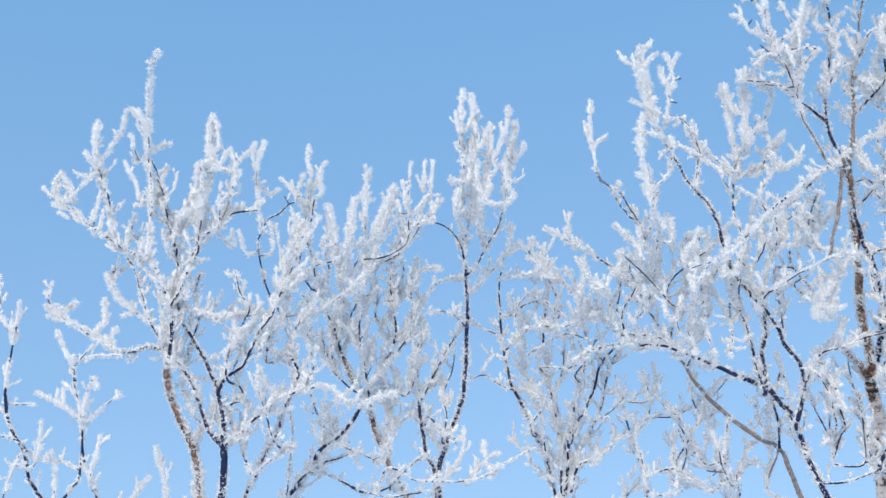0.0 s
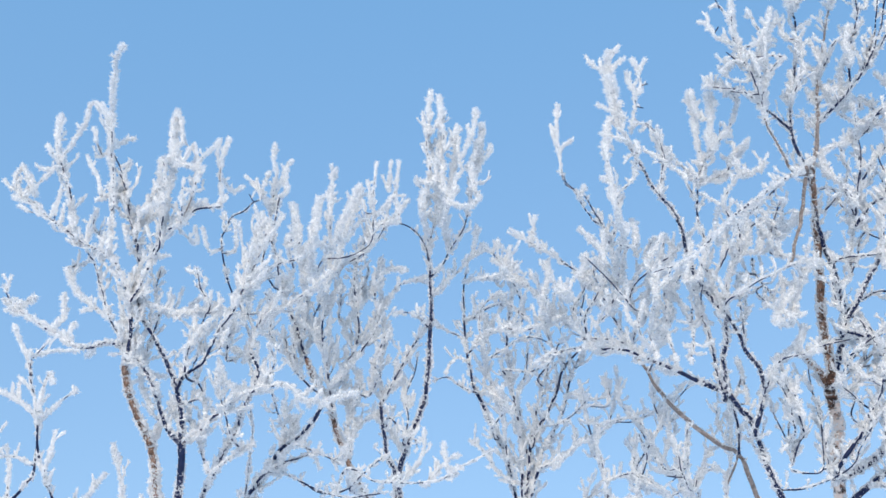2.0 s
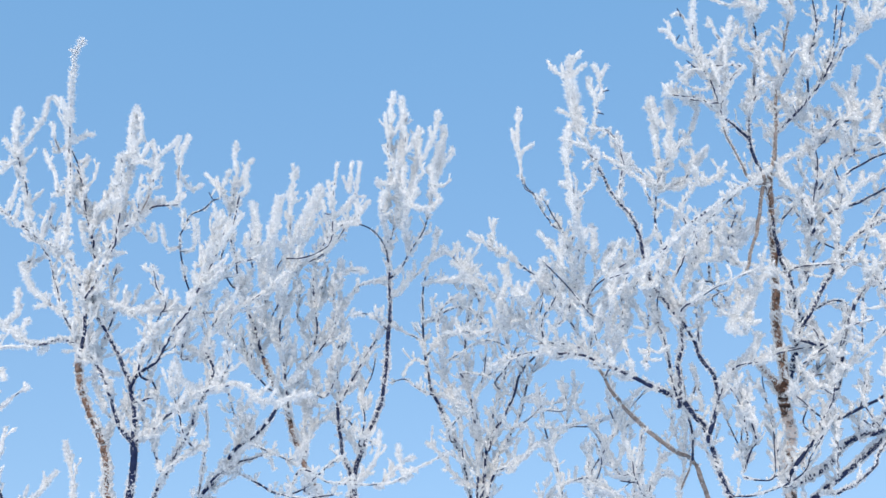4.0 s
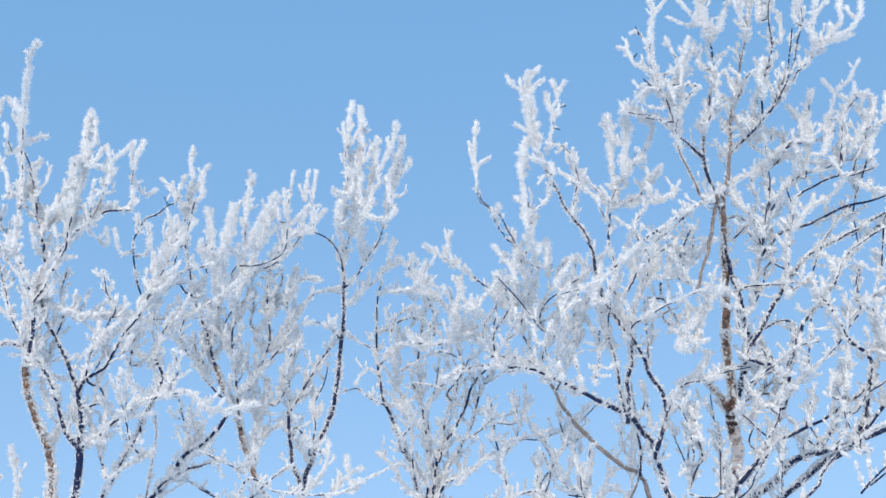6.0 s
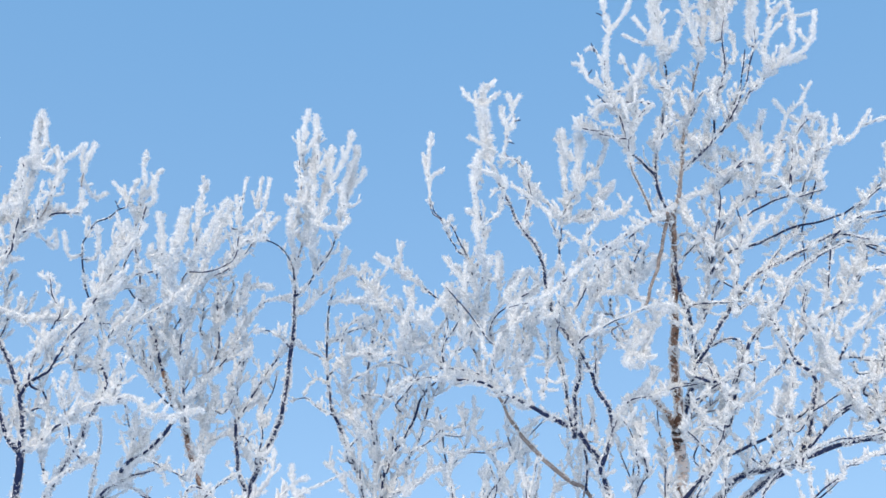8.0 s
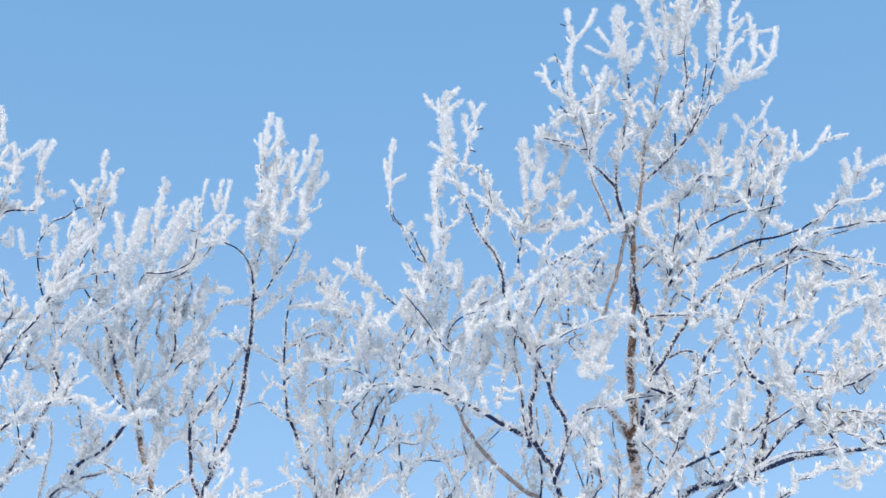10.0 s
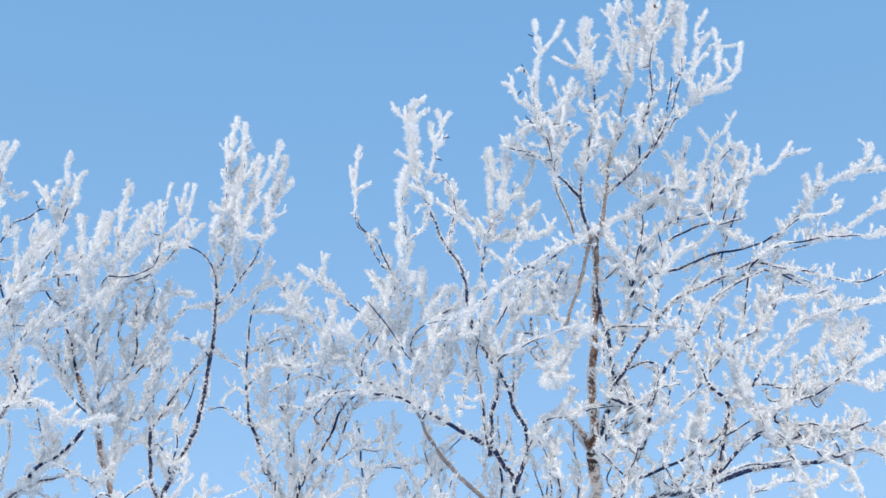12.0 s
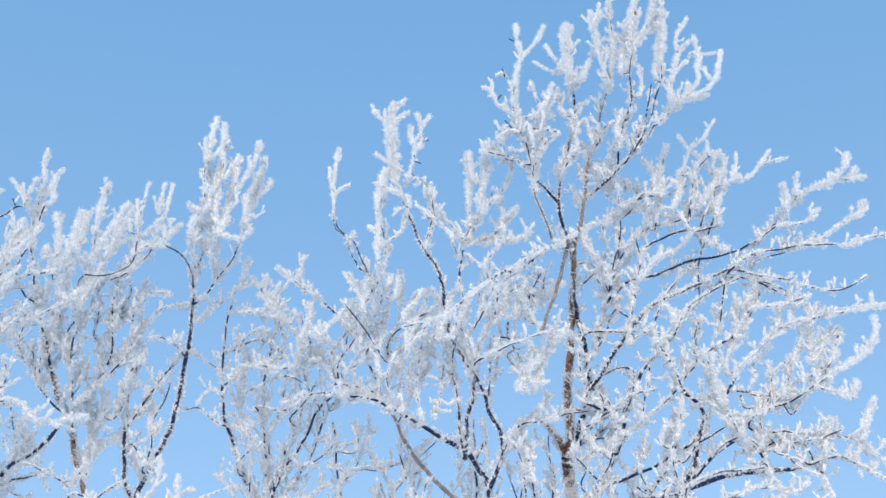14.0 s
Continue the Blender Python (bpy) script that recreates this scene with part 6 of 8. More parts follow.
branch(right, "twig", 3, 2, 15, 0.7, 4, 42, [(1.572, 5.02, 5.032), (1.650, 5.03, 4.979), (1.732, 5.03, 4.960)])
branch(right, "twig", 3, 2, 15, 0.7, 4, 42, [(1.566, 5.08, 4.869), (1.640, 5.08, 4.939), (1.692, 5.08, 4.994)])
branch(arching, "twig", 4, 2, 18, 1, 4, 42, [(1.883, 4.97, 5.011), (1.853, 4.97, 5.086), (1.822, 4.96, 5.154), (1.792, 4.96, 5.239)])
branch(arching, "twig", 4, 2, 18, 1, 4, 42, [(1.921, 4.98, 4.985), (1.980, 4.97, 5.081), (1.980, 4.96, 5.164)])
branch(arching, "twig", 3, 2, 18, 1, 4, 42, [(1.462, 5.09, 4.849), (1.520, 5.08, 4.872), (1.590, 5.08, 4.894), (1.641, 5.08, 4.943)])
branch(arching, "twig", 3, 2, 18, 1, 4, 42, [(1.737, 5.11, 4.567), (1.844, 5.10, 4.685), (1.939, 5.09, 4.731)])
branch(arching, "twig", 3, 2, 18, 1, 4, 42, [(1.496, 5.10, 4.698), (1.549, 5.10, 4.610), (1.584, 5.11, 4.524)])
branch(right, "twig", 3, 2, 18, 1, 4, 42, [(1.154, 5.17, 4.330), (1.125, 5.16, 4.449), (1.087, 5.16, 4.499)])
branch(arching, "twig", 3, 2, 18, 1, 4, 42, [(1.921, 5.17, 4.302), (1.899, 5.17, 4.421), (1.860, 5.16, 4.446)])
branch(arching, "limb", 5, 3, 16, 0.6, 4.2, 40, [(1.576, 5.12, 4.429), (1.600, 5.10, 4.621), (1.652, 5.09, 4.791), (1.660, 5.08, 4.917)])
branch(arching, "limb", 6, 4, 17, 0.5, 3.4, 40, [(1.903, 5.13, 4.277), (1.981, 5.12, 4.414), (2.092, 5.11, 4.494), (2.273, 5.10, 4.583)])
branch(arching, "twig", 4, 2, 14, 0.6, 3, 40, [(1.713, 5.10, 4.690), (1.740, 5.09, 4.788), (1.762, 5.08, 4.863)])
branch(right, "twig", 3, 2, 15, 1, 1, 45, [(0.55, 5.50, 4.424), (0.627, 5.49, 4.545), (0.67, 5.48, 4.669)])
branch(right, "twig", 3, 2, 15, 1, 1, 45, [(0.513, 5.49, 4.549), (0.513, 5.48, 4.726), (0.505, 5.47, 4.778)])
branch(right, "twig", 4, 2, 20, 1, 4, 50, [(-0.361, 5.59, 4.545), (-0.245, 5.59, 4.554), (-0.176, 5.59, 4.539)])
branch(right, "twig", 3, 2, 15, 1, 1, 45, [(0.669, 5.41, 4.32), (0.745, 5.40, 4.438), (0.781, 5.39, 4.585)])
branch(right, "twig", 4, 2, 20, 1, 2, 50, [(0.273, 5.51, 4.311), (0.326, 5.50, 4.456), (0.296, 5.49, 4.557)])
branch(right, "twig", 4, 2, 20, 1, 2, 50, [(0.089, 5.51, 4.199), (0.117, 5.50, 4.342), (0.075, 5.50, 4.441)])
branch(right, "twig", 4, 2, 20, 1, 2, 50, [(-0.018, 5.50, 4.347), (0.031, 5.49, 4.492), (0.011, 5.49, 4.567)])
# thin bare shoots below the right crown
branch(right, "twig", 3, 2, 13, 0.72, 3, 35, [(1.112, 5.59, 3.352), (1.146, 5.58, 3.462), (1.197, 5.58, 3.545), (1.177, 5.57, 3.661), (1.157, 5.56, 3.793), (1.155, 5.55, 3.897)])
branch(right, "twig", 3, 2, 13, 0.72, 3, 35, [(1.122, 5.59, 3.380), (1.121, 5.58, 3.491), (1.150, 5.57, 3.618), (1.169, 5.57, 3.719)])
branch(right, "twig", 3, 2, 13, 0.72, 3, 35, [(1.121, 5.58, 3.491), (1.075, 5.57, 3.635), (1.064, 5.57, 3.722)])
branch(right, "twig", 3, 2, 13, 0.72, 3, 35, [(1.262, 5.59, 3.347), (1.287, 5.58, 3.486), (1.304, 5.57, 3.671), (1.282, 5.57, 3.715)])
branch(right, "twig", 3, 2, 13, 0.72, 3, 35, [(1.291, 5.59, 3.360), (1.297, 5.58, 3.457), (1.333, 5.58, 3.569)])
branch(right, "twig", 3, 2, 13, 0.72, 3, 35, [(1.514, 5.40, 3.276), (1.552, 5.38, 3.519), (1.542, 5.37, 3.588)])
branch(right, "twig", 3, 2, 13, 0.72, 3, 35, [(1.401, 5.39, 3.360), (1.485, 5.38, 3.480), (1.551, 5.38, 3.560)])
branch(right, "twig", 3, 2, 13, 0.72, 3, 35, [(1.844, 5.33, 3.532), (1.866, 5.32, 3.656), (1.898, 5.31, 3.797), (1.940, 5.30, 3.955)])
branch(right, "twig", 3, 2, 13, 0.72, 3, 35, [(1.662, 5.33, 3.483), (1.686, 5.32, 3.592), (1.727, 5.32, 3.717), (1.748, 5.31, 3.802)])
branch(right, "twig", 3, 2, 13, 0.72, 3, 35, [(0.982, 5.45, 4.010), (1.002, 5.44, 4.131), (1.018, 5.43, 4.254)])
branch(right, "twig", 3, 2, 13, 0.72, 3, 35, [(0.965, 5.57, 3.726), (0.952, 5.55, 3.874), (0.939, 5.55, 3.949)])
branch(right, "twig", 3, 2, 13, 0.72, 3, 35, [(0.957, 5.69, 3.389), (0.972, 5.68, 3.530), (0.949, 5.67, 3.647)])
branch(right, "twig", 3, 2, 13, 0.72, 3, 35, [(0.602, 5.69, 3.401), (0.591, 5.68, 3.529), (0.575, 5.67, 3.601)])
branch(right, "twig", 3, 2, 13, 0.72, 3, 35, [(0.618, 5.69, 3.428), (0.643, 5.68, 3.570), (0.665, 5.67, 3.656)])
branch(right, "twig", 3, 2, 13, 0.72, 3, 35, [(1.425, 5.48, 3.573), (1.466, 5.47, 3.671), (1.509, 5.46, 3.770)])
branch(right, "twig", 3, 2, 13, 0.72, 3, 35, [(1.411, 5.47, 3.673), (1.491, 5.46, 3.742), (1.518, 5.46, 3.784)])
branch(right, "twig", 3, 2, 13, 0.72, 3, 35, [(1.576, 5.46, 3.753), (1.598, 5.46, 3.855), (1.600, 5.45, 3.914)])
branch(right, "twig", 3, 2, 13, 0.72, 3, 35, [(1.562, 5.35, 3.991), (1.592, 5.35, 3.916), (1.622, 5.36, 3.842)])
branch(right, "twig", 3, 2, 13, 0.72, 3, 35, [(1.643, 5.46, 3.868), (1.696, 5.45, 3.985), (1.727, 5.44, 4.090), (1.713, 5.43, 4.182)])
branch(right, "twig", 3, 2, 13, 0.72, 3, 35, [(1.751, 5.38, 3.498), (1.833, 5.37, 3.620), (1.872, 5.37, 3.689)])
branch(right, "twig", 3, 2, 13, 0.72, 3, 35, [(1.920, 5.28, 3.443), (1.918, 5.29, 3.363), (1.919, 5.29, 3.297)])
branch(right, "twig", 3, 2, 13, 0.72, 3, 35, [(1.053, 5.33, 4.205), (1.103, 5.34, 4.142), (1.135, 5.34, 4.111)])
branch(right, "twig", 3, 2, 13, 0.72, 3, 35, [(0.846, 5.56, 3.730), (0.841, 5.56, 3.833), (0.866, 5.55, 3.937)])
branch(right, "twig", 3, 2, 13, 0.72, 3, 35, [(1.382, 5.49, 3.366), (1.434, 5.48, 3.447), (1.469, 5.48, 3.501)])
branch(right, "limb", 6, 4, 12, 0.25, 2, 35, [(0.930, 5.89, 3.424), (0.930, 5.88, 3.570), (0.949, 5.86, 3.764), (0.938, 5.85, 3.949), (0.934, 5.84, 4.059)])
branch(arching, "limb", 9, 6, 14, 0.5, 2.5, 40, [(1.675, 5.40, 3.284), (1.721, 5.39, 3.363), (1.786, 5.39, 3.428), (1.835, 5.38, 3.481)])
branch(arching, "limb", 6, 4, 16, 0.6, 3.4, 40, [(1.855, 5.30, 3.233), (1.934, 5.29, 3.309), (2.009, 5.29, 3.360), (2.083, 5.29, 3.397)])
branch(arching, "twig", 5, 2, 14, 0.6, 4, 40, [(1.857, 5.28, 3.459), (1.907, 5.28, 3.444), (1.946, 5.28, 3.442)])
# arcs and shoots between the forked birch and the dark limb
branch(right, "twig", 3, 2, 14, 0.85, 3, 40, [(0.238, 5.99, 3.413), (0.228, 5.98, 3.599), (0.208, 5.97, 3.695), (0.233, 5.96, 3.788), (0.175, 5.96, 3.825), (0.167, 5.95, 3.907), (0.151, 5.94, 4.056)])
branch(right, "twig", 3, 2, 14, 0.85, 3, 40, [(0.233, 5.96, 3.788), (0.313, 5.96, 3.814), (0.408, 5.96, 3.831), (0.504, 5.96, 3.857)])
branch(right, "twig", 3, 2, 14, 0.85, 3, 40, [(0.554, 5.98, 3.529), (0.508, 5.97, 3.641), (0.463, 5.96, 3.771), (0.416, 5.96, 3.831), (0.368, 5.95, 3.891), (0.347, 5.95, 3.975)])
branch(right, "twig", 3, 2, 14, 0.85, 3, 40, [(0.614, 5.99, 3.417), (0.631, 5.98, 3.539), (0.610, 5.97, 3.665), (0.600, 5.96, 3.761), (0.671, 5.96, 3.836)])
branch(right, "twig", 3, 2, 14, 0.85, 3, 40, [(0.417, 5.99, 3.401), (0.413, 5.98, 3.493), (0.379, 5.98, 3.588)])
branch(right, "twig", 3, 2, 14, 0.85, 3, 40, [(0.247, 5.98, 3.489), (0.325, 5.98, 3.514), (0.401, 5.98, 3.516), (0.512, 5.99, 3.440), (0.566, 5.99, 3.390)])
branch(right, "twig", 3, 2, 14, 0.85, 3, 40, [(-0.035, 5.98, 3.571), (0.048, 5.97, 3.643), (0.116, 5.97, 3.701), (0.179, 5.97, 3.720)])
branch(right, "twig", 3, 2, 14, 0.85, 3, 40, [(0.535, 5.97, 3.734), (0.595, 5.96, 3.842), (0.671, 5.95, 3.950), (0.733, 5.95, 4.002)])
branch(right, "twig", 3, 2, 14, 0.85, 3, 40, [(0.750, 5.98, 3.530), (0.791, 5.97, 3.605), (0.840, 5.97, 3.625)])
branch(right, "twig", 3, 2, 14, 0.85, 3, 40, [(0.846, 5.99, 3.371), (0.891, 5.98, 3.520), (0.918, 5.97, 3.643), (0.942, 5.95, 3.896)])
branch(right, "twig", 3, 2, 14, 0.85, 3, 40, [(0.198, 5.95, 3.904), (0.291, 5.95, 3.897), (0.308, 5.95, 3.978), (0.278, 5.94, 4.063)])
branch(right, "twig", 3, 2, 14, 0.85, 3, 40, [(0.903, 5.97, 3.644), (0.872, 5.97, 3.741), (0.861, 5.96, 3.870)])
branch(right, "twig", 3, 2, 14, 0.85, 3, 40, [(0.406, 5.98, 3.555), (0.402, 5.97, 3.649), (0.402, 5.97, 3.712)])
branch(right, "twig", 3, 2, 14, 0.85, 3, 40, [(0.545, 5.98, 3.576), (0.576, 5.97, 3.636), (0.589, 5.97, 3.682)])
branch(right, "twig", 3, 2, 14, 0.85, 3, 40, [(0.668, 5.98, 3.536), (0.693, 5.97, 3.659), (0.710, 5.97, 3.729)])
# crossing twigs of the arching birch
branch(arching, "limb", 6, 4, 16, 0.56, 2.5, 32, [(2.086, 5.27, 3.685), (2.109, 5.27, 3.714), (2.222, 5.26, 3.756), (2.304, 5.27, 3.709), (2.327, 5.27, 3.660)])
branch(arching, "limb", 6, 4, 16, 0.56, 2.5, 32, [(1.910, 5.28, 3.499), (2.002, 5.28, 3.548), (2.092, 5.27, 3.578), (2.180, 5.27, 3.585), (2.309, 5.27, 3.601)])
branch(arching, "limb", 6, 4, 16, 0.56, 2.5, 32, [(2.547, 5.27, 3.625), (2.631, 5.27, 3.656), (2.713, 5.27, 3.672), (2.785, 5.27, 3.630), (2.841, 5.27, 3.611)])
branch(arching, "twig", 3, 2, 13, 0.75, 3, 40, [(2.379, 5.27, 3.681), (2.445, 5.27, 3.662), (2.519, 5.27, 3.634)])
branch(arching, "twig", 3, 2, 13, 0.75, 3, 40, [(2.407, 5.26, 3.775), (2.464, 5.26, 3.722), (2.512, 5.27, 3.654)])
branch(arching, "twig", 3, 2, 13, 0.75, 3, 40, [(2.382, 5.27, 3.700), (2.445, 5.26, 3.726), (2.516, 5.26, 3.742), (2.618, 5.26, 3.759)])
branch(arching, "twig", 3, 2, 13, 0.75, 3, 40, [(2.425, 5.26, 3.795), (2.513, 5.26, 3.787), (2.594, 5.26, 3.794)])
branch(arching, "twig", 3, 2, 13, 0.75, 3, 40, [(2.701, 5.26, 3.776), (2.779, 5.26, 3.763), (2.832, 5.26, 3.729), (2.913, 5.27, 3.681)])
branch(arching, "twig", 3, 2, 13, 0.75, 3, 40, [(2.605, 5.27, 3.616), (2.616, 5.28, 3.539), (2.636, 5.28, 3.454)])
branch(arching, "twig", 3, 2, 13, 0.75, 3, 40, [(2.477, 5.28, 3.489), (2.523, 5.28, 3.538), (2.518, 5.28, 3.567)])
branch(arching, "twig", 3, 2, 13, 0.75, 3, 40, [(2.163, 5.28, 3.456), (2.217, 5.28, 3.494), (2.306, 5.28, 3.515)])
branch(arching, "twig", 3, 2, 13, 0.75, 3, 40, [(2.283, 5.25, 3.989), (2.342, 5.25, 3.981), (2.425, 5.25, 3.998)])
branch(arching, "twig", 3, 2, 13, 0.75, 3, 40, [(2.327, 5.25, 3.944), (2.389, 5.25, 3.956), (2.442, 5.25, 3.973)])
branch(arching, "twig", 3, 2, 13, 0.75, 3, 40, [(2.286, 5.24, 4.010), (2.313, 5.24, 4.062), (2.338, 5.24, 4.094)])
branch(arching, "twig", 3, 2, 13, 0.75, 3, 40, [(2.488, 5.25, 3.882), (2.548, 5.25, 3.945), (2.595, 5.25, 3.987)])
branch(arching, "twig", 3, 2, 13, 0.75, 3, 40, [(2.602, 5.24, 4.028), (2.664, 5.24, 4.035), (2.771, 5.24, 4.006), (2.849, 5.25, 3.988)])
branch(arching, "twig", 3, 2, 13, 0.75, 3, 40, [(2.160, 5.25, 3.885), (2.183, 5.26, 3.835), (2.207, 5.26, 3.786), (2.232, 5.26, 3.756)])
branch(arching, "twig", 3, 2, 18, 1, 3, 35, [(2.803, 5.27, 3.679), (2.852, 5.26, 3.779), (2.889, 5.25, 3.871), (2.934, 5.25, 3.954)])
branch(arching, "twig", 3, 2, 18, 1, 3, 35, [(2.631, 5.27, 3.656), (2.646, 5.26, 3.745), (2.701, 5.25, 3.867)])
branch(arching, "twig", 3, 2, 18, 1, 3, 35, [(1.884, 5.26, 3.749), (1.903, 5.26, 3.839), (1.926, 5.25, 3.960)])
branch(arching, "twig", 3, 2, 18, 1, 3, 35, [(1.798, 5.27, 3.718), (1.832, 5.26, 3.807), (1.839, 5.26, 3.827)])
branch(arching, "twig", 3, 2, 18, 1, 3, 35, [(2.821, 5.25, 4.003), (2.847, 5.24, 4.034), (2.864, 5.24, 4.071)])
branch(arching, "limb", 5, 3, 15, 0.55, 2.5, 32, [(1.834, 5.23, 4.176), (1.905, 5.23, 4.284), (1.978, 5.22, 4.394), (2.035, 5.21, 4.451), (2.105, 5.21, 4.519), (2.186, 5.20, 4.589), (2.308, 5.20, 4.644)])
branch(arching, "limb", 5, 3, 15, 0.55, 2.5, 32, [(2.452, 5.22, 4.322), (2.510, 5.22, 4.367), (2.630, 5.22, 4.404), (2.730, 5.21, 4.440), (2.852, 5.21, 4.477), (2.984, 5.21, 4.504), (3.074, 5.21, 4.495)])
branch(arching, "limb", 5, 3, 15, 0.55, 2.5, 32, [(1.854, 5.21, 4.489), (1.959, 5.20, 4.604), (2.018, 5.20, 4.673), (2.115, 5.20, 4.700)])
branch(arching, "twig", 3, 2, 13, 0.75, 3, 40, [(2.382, 5.19, 4.721), (2.441, 5.19, 4.763), (2.542, 5.19, 4.796), (2.632, 5.19, 4.823)])
branch(arching, "twig", 3, 2, 13, 0.75, 3, 40, [(2.297, 5.20, 4.718), (2.347, 5.19, 4.777), (2.384, 5.19, 4.813)])
branch(arching, "twig", 3, 2, 13, 0.75, 3, 40, [(2.403, 5.20, 4.642), (2.494, 5.20, 4.611), (2.593, 5.21, 4.569)])
branch(arching, "twig", 3, 2, 13, 0.75, 3, 40, [(2.369, 5.21, 4.473), (2.455, 5.21, 4.486), (2.575, 5.21, 4.518), (2.697, 5.21, 4.561)])
branch(arching, "twig", 3, 2, 13, 0.75, 3, 40, [(1.979, 5.24, 4.128), (2.067, 5.23, 4.193), (2.176, 5.23, 4.255), (2.255, 5.22, 4.316)])
branch(arching, "twig", 3, 2, 13, 0.75, 3, 40, [(2.318, 5.24, 4.137), (2.383, 5.23, 4.202), (2.443, 5.23, 4.257)])
branch(arching, "twig", 3, 2, 13, 0.75, 3, 40, [(2.421, 5.24, 4.108), (2.478, 5.23, 4.152), (2.536, 5.23, 4.196)])
branch(arching, "twig", 3, 2, 13, 0.75, 3, 40, [(2.018, 5.23, 4.202), (2.022, 5.23, 4.245), (2.081, 5.22, 4.398)])
branch(arching, "twig", 3, 2, 13, 0.75, 3, 40, [(2.658, 5.21, 4.449), (2.650, 5.21, 4.493), (2.637, 5.21, 4.515)])
branch(arching, "twig", 3, 2, 19, 1, 3, 40, [(2.501, 5.22, 4.378), (2.510, 5.22, 4.433), (2.506, 5.21, 4.477)])
branch(arching, "twig", 3, 2, 19, 1, 3, 40, [(2.608, 5.23, 4.198), (2.653, 5.23, 4.285), (2.667, 5.22, 4.372), (2.720, 5.21, 4.506)])
branch(arching, "twig", 3, 2, 19, 1, 3, 40, [(2.684, 5.23, 4.286), (2.765, 5.22, 4.331), (2.823, 5.22, 4.366)])
branch(arching, "twig", 3, 2, 19, 1, 3, 40, [(2.697, 5.24, 4.115), (2.777, 5.23, 4.224), (2.776, 5.23, 4.277), (2.822, 5.22, 4.300)])
branch(arching, "twig", 3, 2, 19, 1, 3, 40, [(2.154, 5.22, 4.324), (2.174, 5.22, 4.400), (2.176, 5.21, 4.466)])
branch(arching, "twig", 3, 2, 19, 1, 3, 40, [(2.338, 5.21, 4.472), (2.385, 5.20, 4.585), (2.412, 5.20, 4.631)])
branch(arching, "twig", 3, 2, 19, 1, 3, 40, [(2.292, 5.22, 4.361), (2.350, 5.21, 4.483), (2.380, 5.21, 4.551)])
branch(right, "twig", 3, 2, 14, 0.75, 3, 40, [(1.066, 5.32, 4.395), (1.128, 5.32, 4.424), (1.149, 5.31, 4.441)])
branch(right, "twig", 3, 2, 14, 0.75, 3, 40, [(1.168, 5.32, 4.409), (1.238, 5.32, 4.389)])
branch(right, "twig", 3, 2, 14, 0.75, 3, 40, [(1.539, 5.29, 4.746), (1.572, 5.30, 4.633), (1.629, 5.31, 4.556), (1.674, 5.31, 4.468)])
branch(right, "twig", 3, 2, 14, 0.75, 3, 40, [(1.758, 5.30, 4.662), (1.792, 5.29, 4.744), (1.804, 5.29, 4.826)])
branch(right, "twig", 3, 2, 14, 0.75, 3, 40, [(1.664, 5.29, 4.733), (1.732, 5.29, 4.788), (1.789, 5.29, 4.831)])
branch(right, "twig", 3, 2, 14, 0.75, 3, 40, [(1.721, 5.32, 4.415), (1.750, 5.31, 4.504), (1.770, 5.30, 4.617)])
branch(right, "twig", 3, 2, 14, 0.75, 3, 40, [(1.386, 5.32, 4.317), (1.490, 5.32, 4.342), (1.593, 5.32, 4.351), (1.676, 5.32, 4.364)])
branch(right, "limb", 6, 4, 15, 0.5, 3, 35, [(1.481, 5.33, 4.213), (1.535, 5.33, 4.257), (1.552, 5.32, 4.355), (1.580, 5.31, 4.454), (1.619, 5.31, 4.556), (1.649, 5.30, 4.670), (1.665, 5.29, 4.739), (1.705, 5.29, 4.845)])
branch(right, "twig", 3, 2, 14, 0.72, 3, 40, [(1.576, 5.44, 4.048), (1.606, 5.45, 3.975), (1.652, 5.45, 3.914), (1.665, 5.45, 3.894), (1.712, 5.44, 4.030), (1.729, 5.44, 4.104)])
branch(right, "twig", 3, 2, 14, 0.72, 3, 40, [(1.474, 5.46, 3.808), (1.554, 5.46, 3.815), (1.633, 5.46, 3.806)])
branch(right, "twig", 3, 2, 14, 0.72, 3, 40, [(1.424, 5.47, 3.657), (1.477, 5.47, 3.708), (1.519, 5.46, 3.754)])
branch(right, "twig", 3, 2, 14, 0.72, 3, 40, [(1.738, 5.47, 3.643), (1.755, 5.47, 3.723), (1.801, 5.46, 3.785)])
branch(right, "twig", 3, 2, 14, 0.72, 3, 40, [(1.266, 5.45, 3.906), (1.332, 5.45, 3.938), (1.404, 5.45, 3.960), (1.544, 5.45, 3.953)])
# upright frosted fingers above the dark limb
branch(right, "twig", 3, 2, 15, 1, 1, 36, [(0.498, 5.49, 4.565), (0.509, 5.48, 4.65), (0.515, 5.48, 4.737)])
branch(right, "twig", 4, 2, 19, 1, 1.5, 40, [(0.409, 5.55, 4.457), (0.436, 5.54, 4.57), (0.46, 5.53, 4.654)])
branch(right, "twig", 3, 2, 15, 1, 1, 36, [(0.524, 5.59, 4.529), (0.605, 5.58, 4.637), (0.662, 5.58, 4.718)])
branch(right, "twig", 3, 2, 15, 1, 1, 36, [(0.586, 5.64, 4.491), (0.625, 5.64, 4.574), (0.648, 5.63, 4.645)])
branch(right, "twig", 3, 2, 15, 1, 1, 36, [(0.615, 5.51, 4.312), (0.679, 5.50, 4.403), (0.758, 5.49, 4.507)])
branch(right, "twig", 3, 2, 15, 1, 1, 36, [(0.619, 5.55, 4.449), (0.693, 5.54, 4.556), (0.772, 5.53, 4.649), (0.849, 5.53, 4.728)])
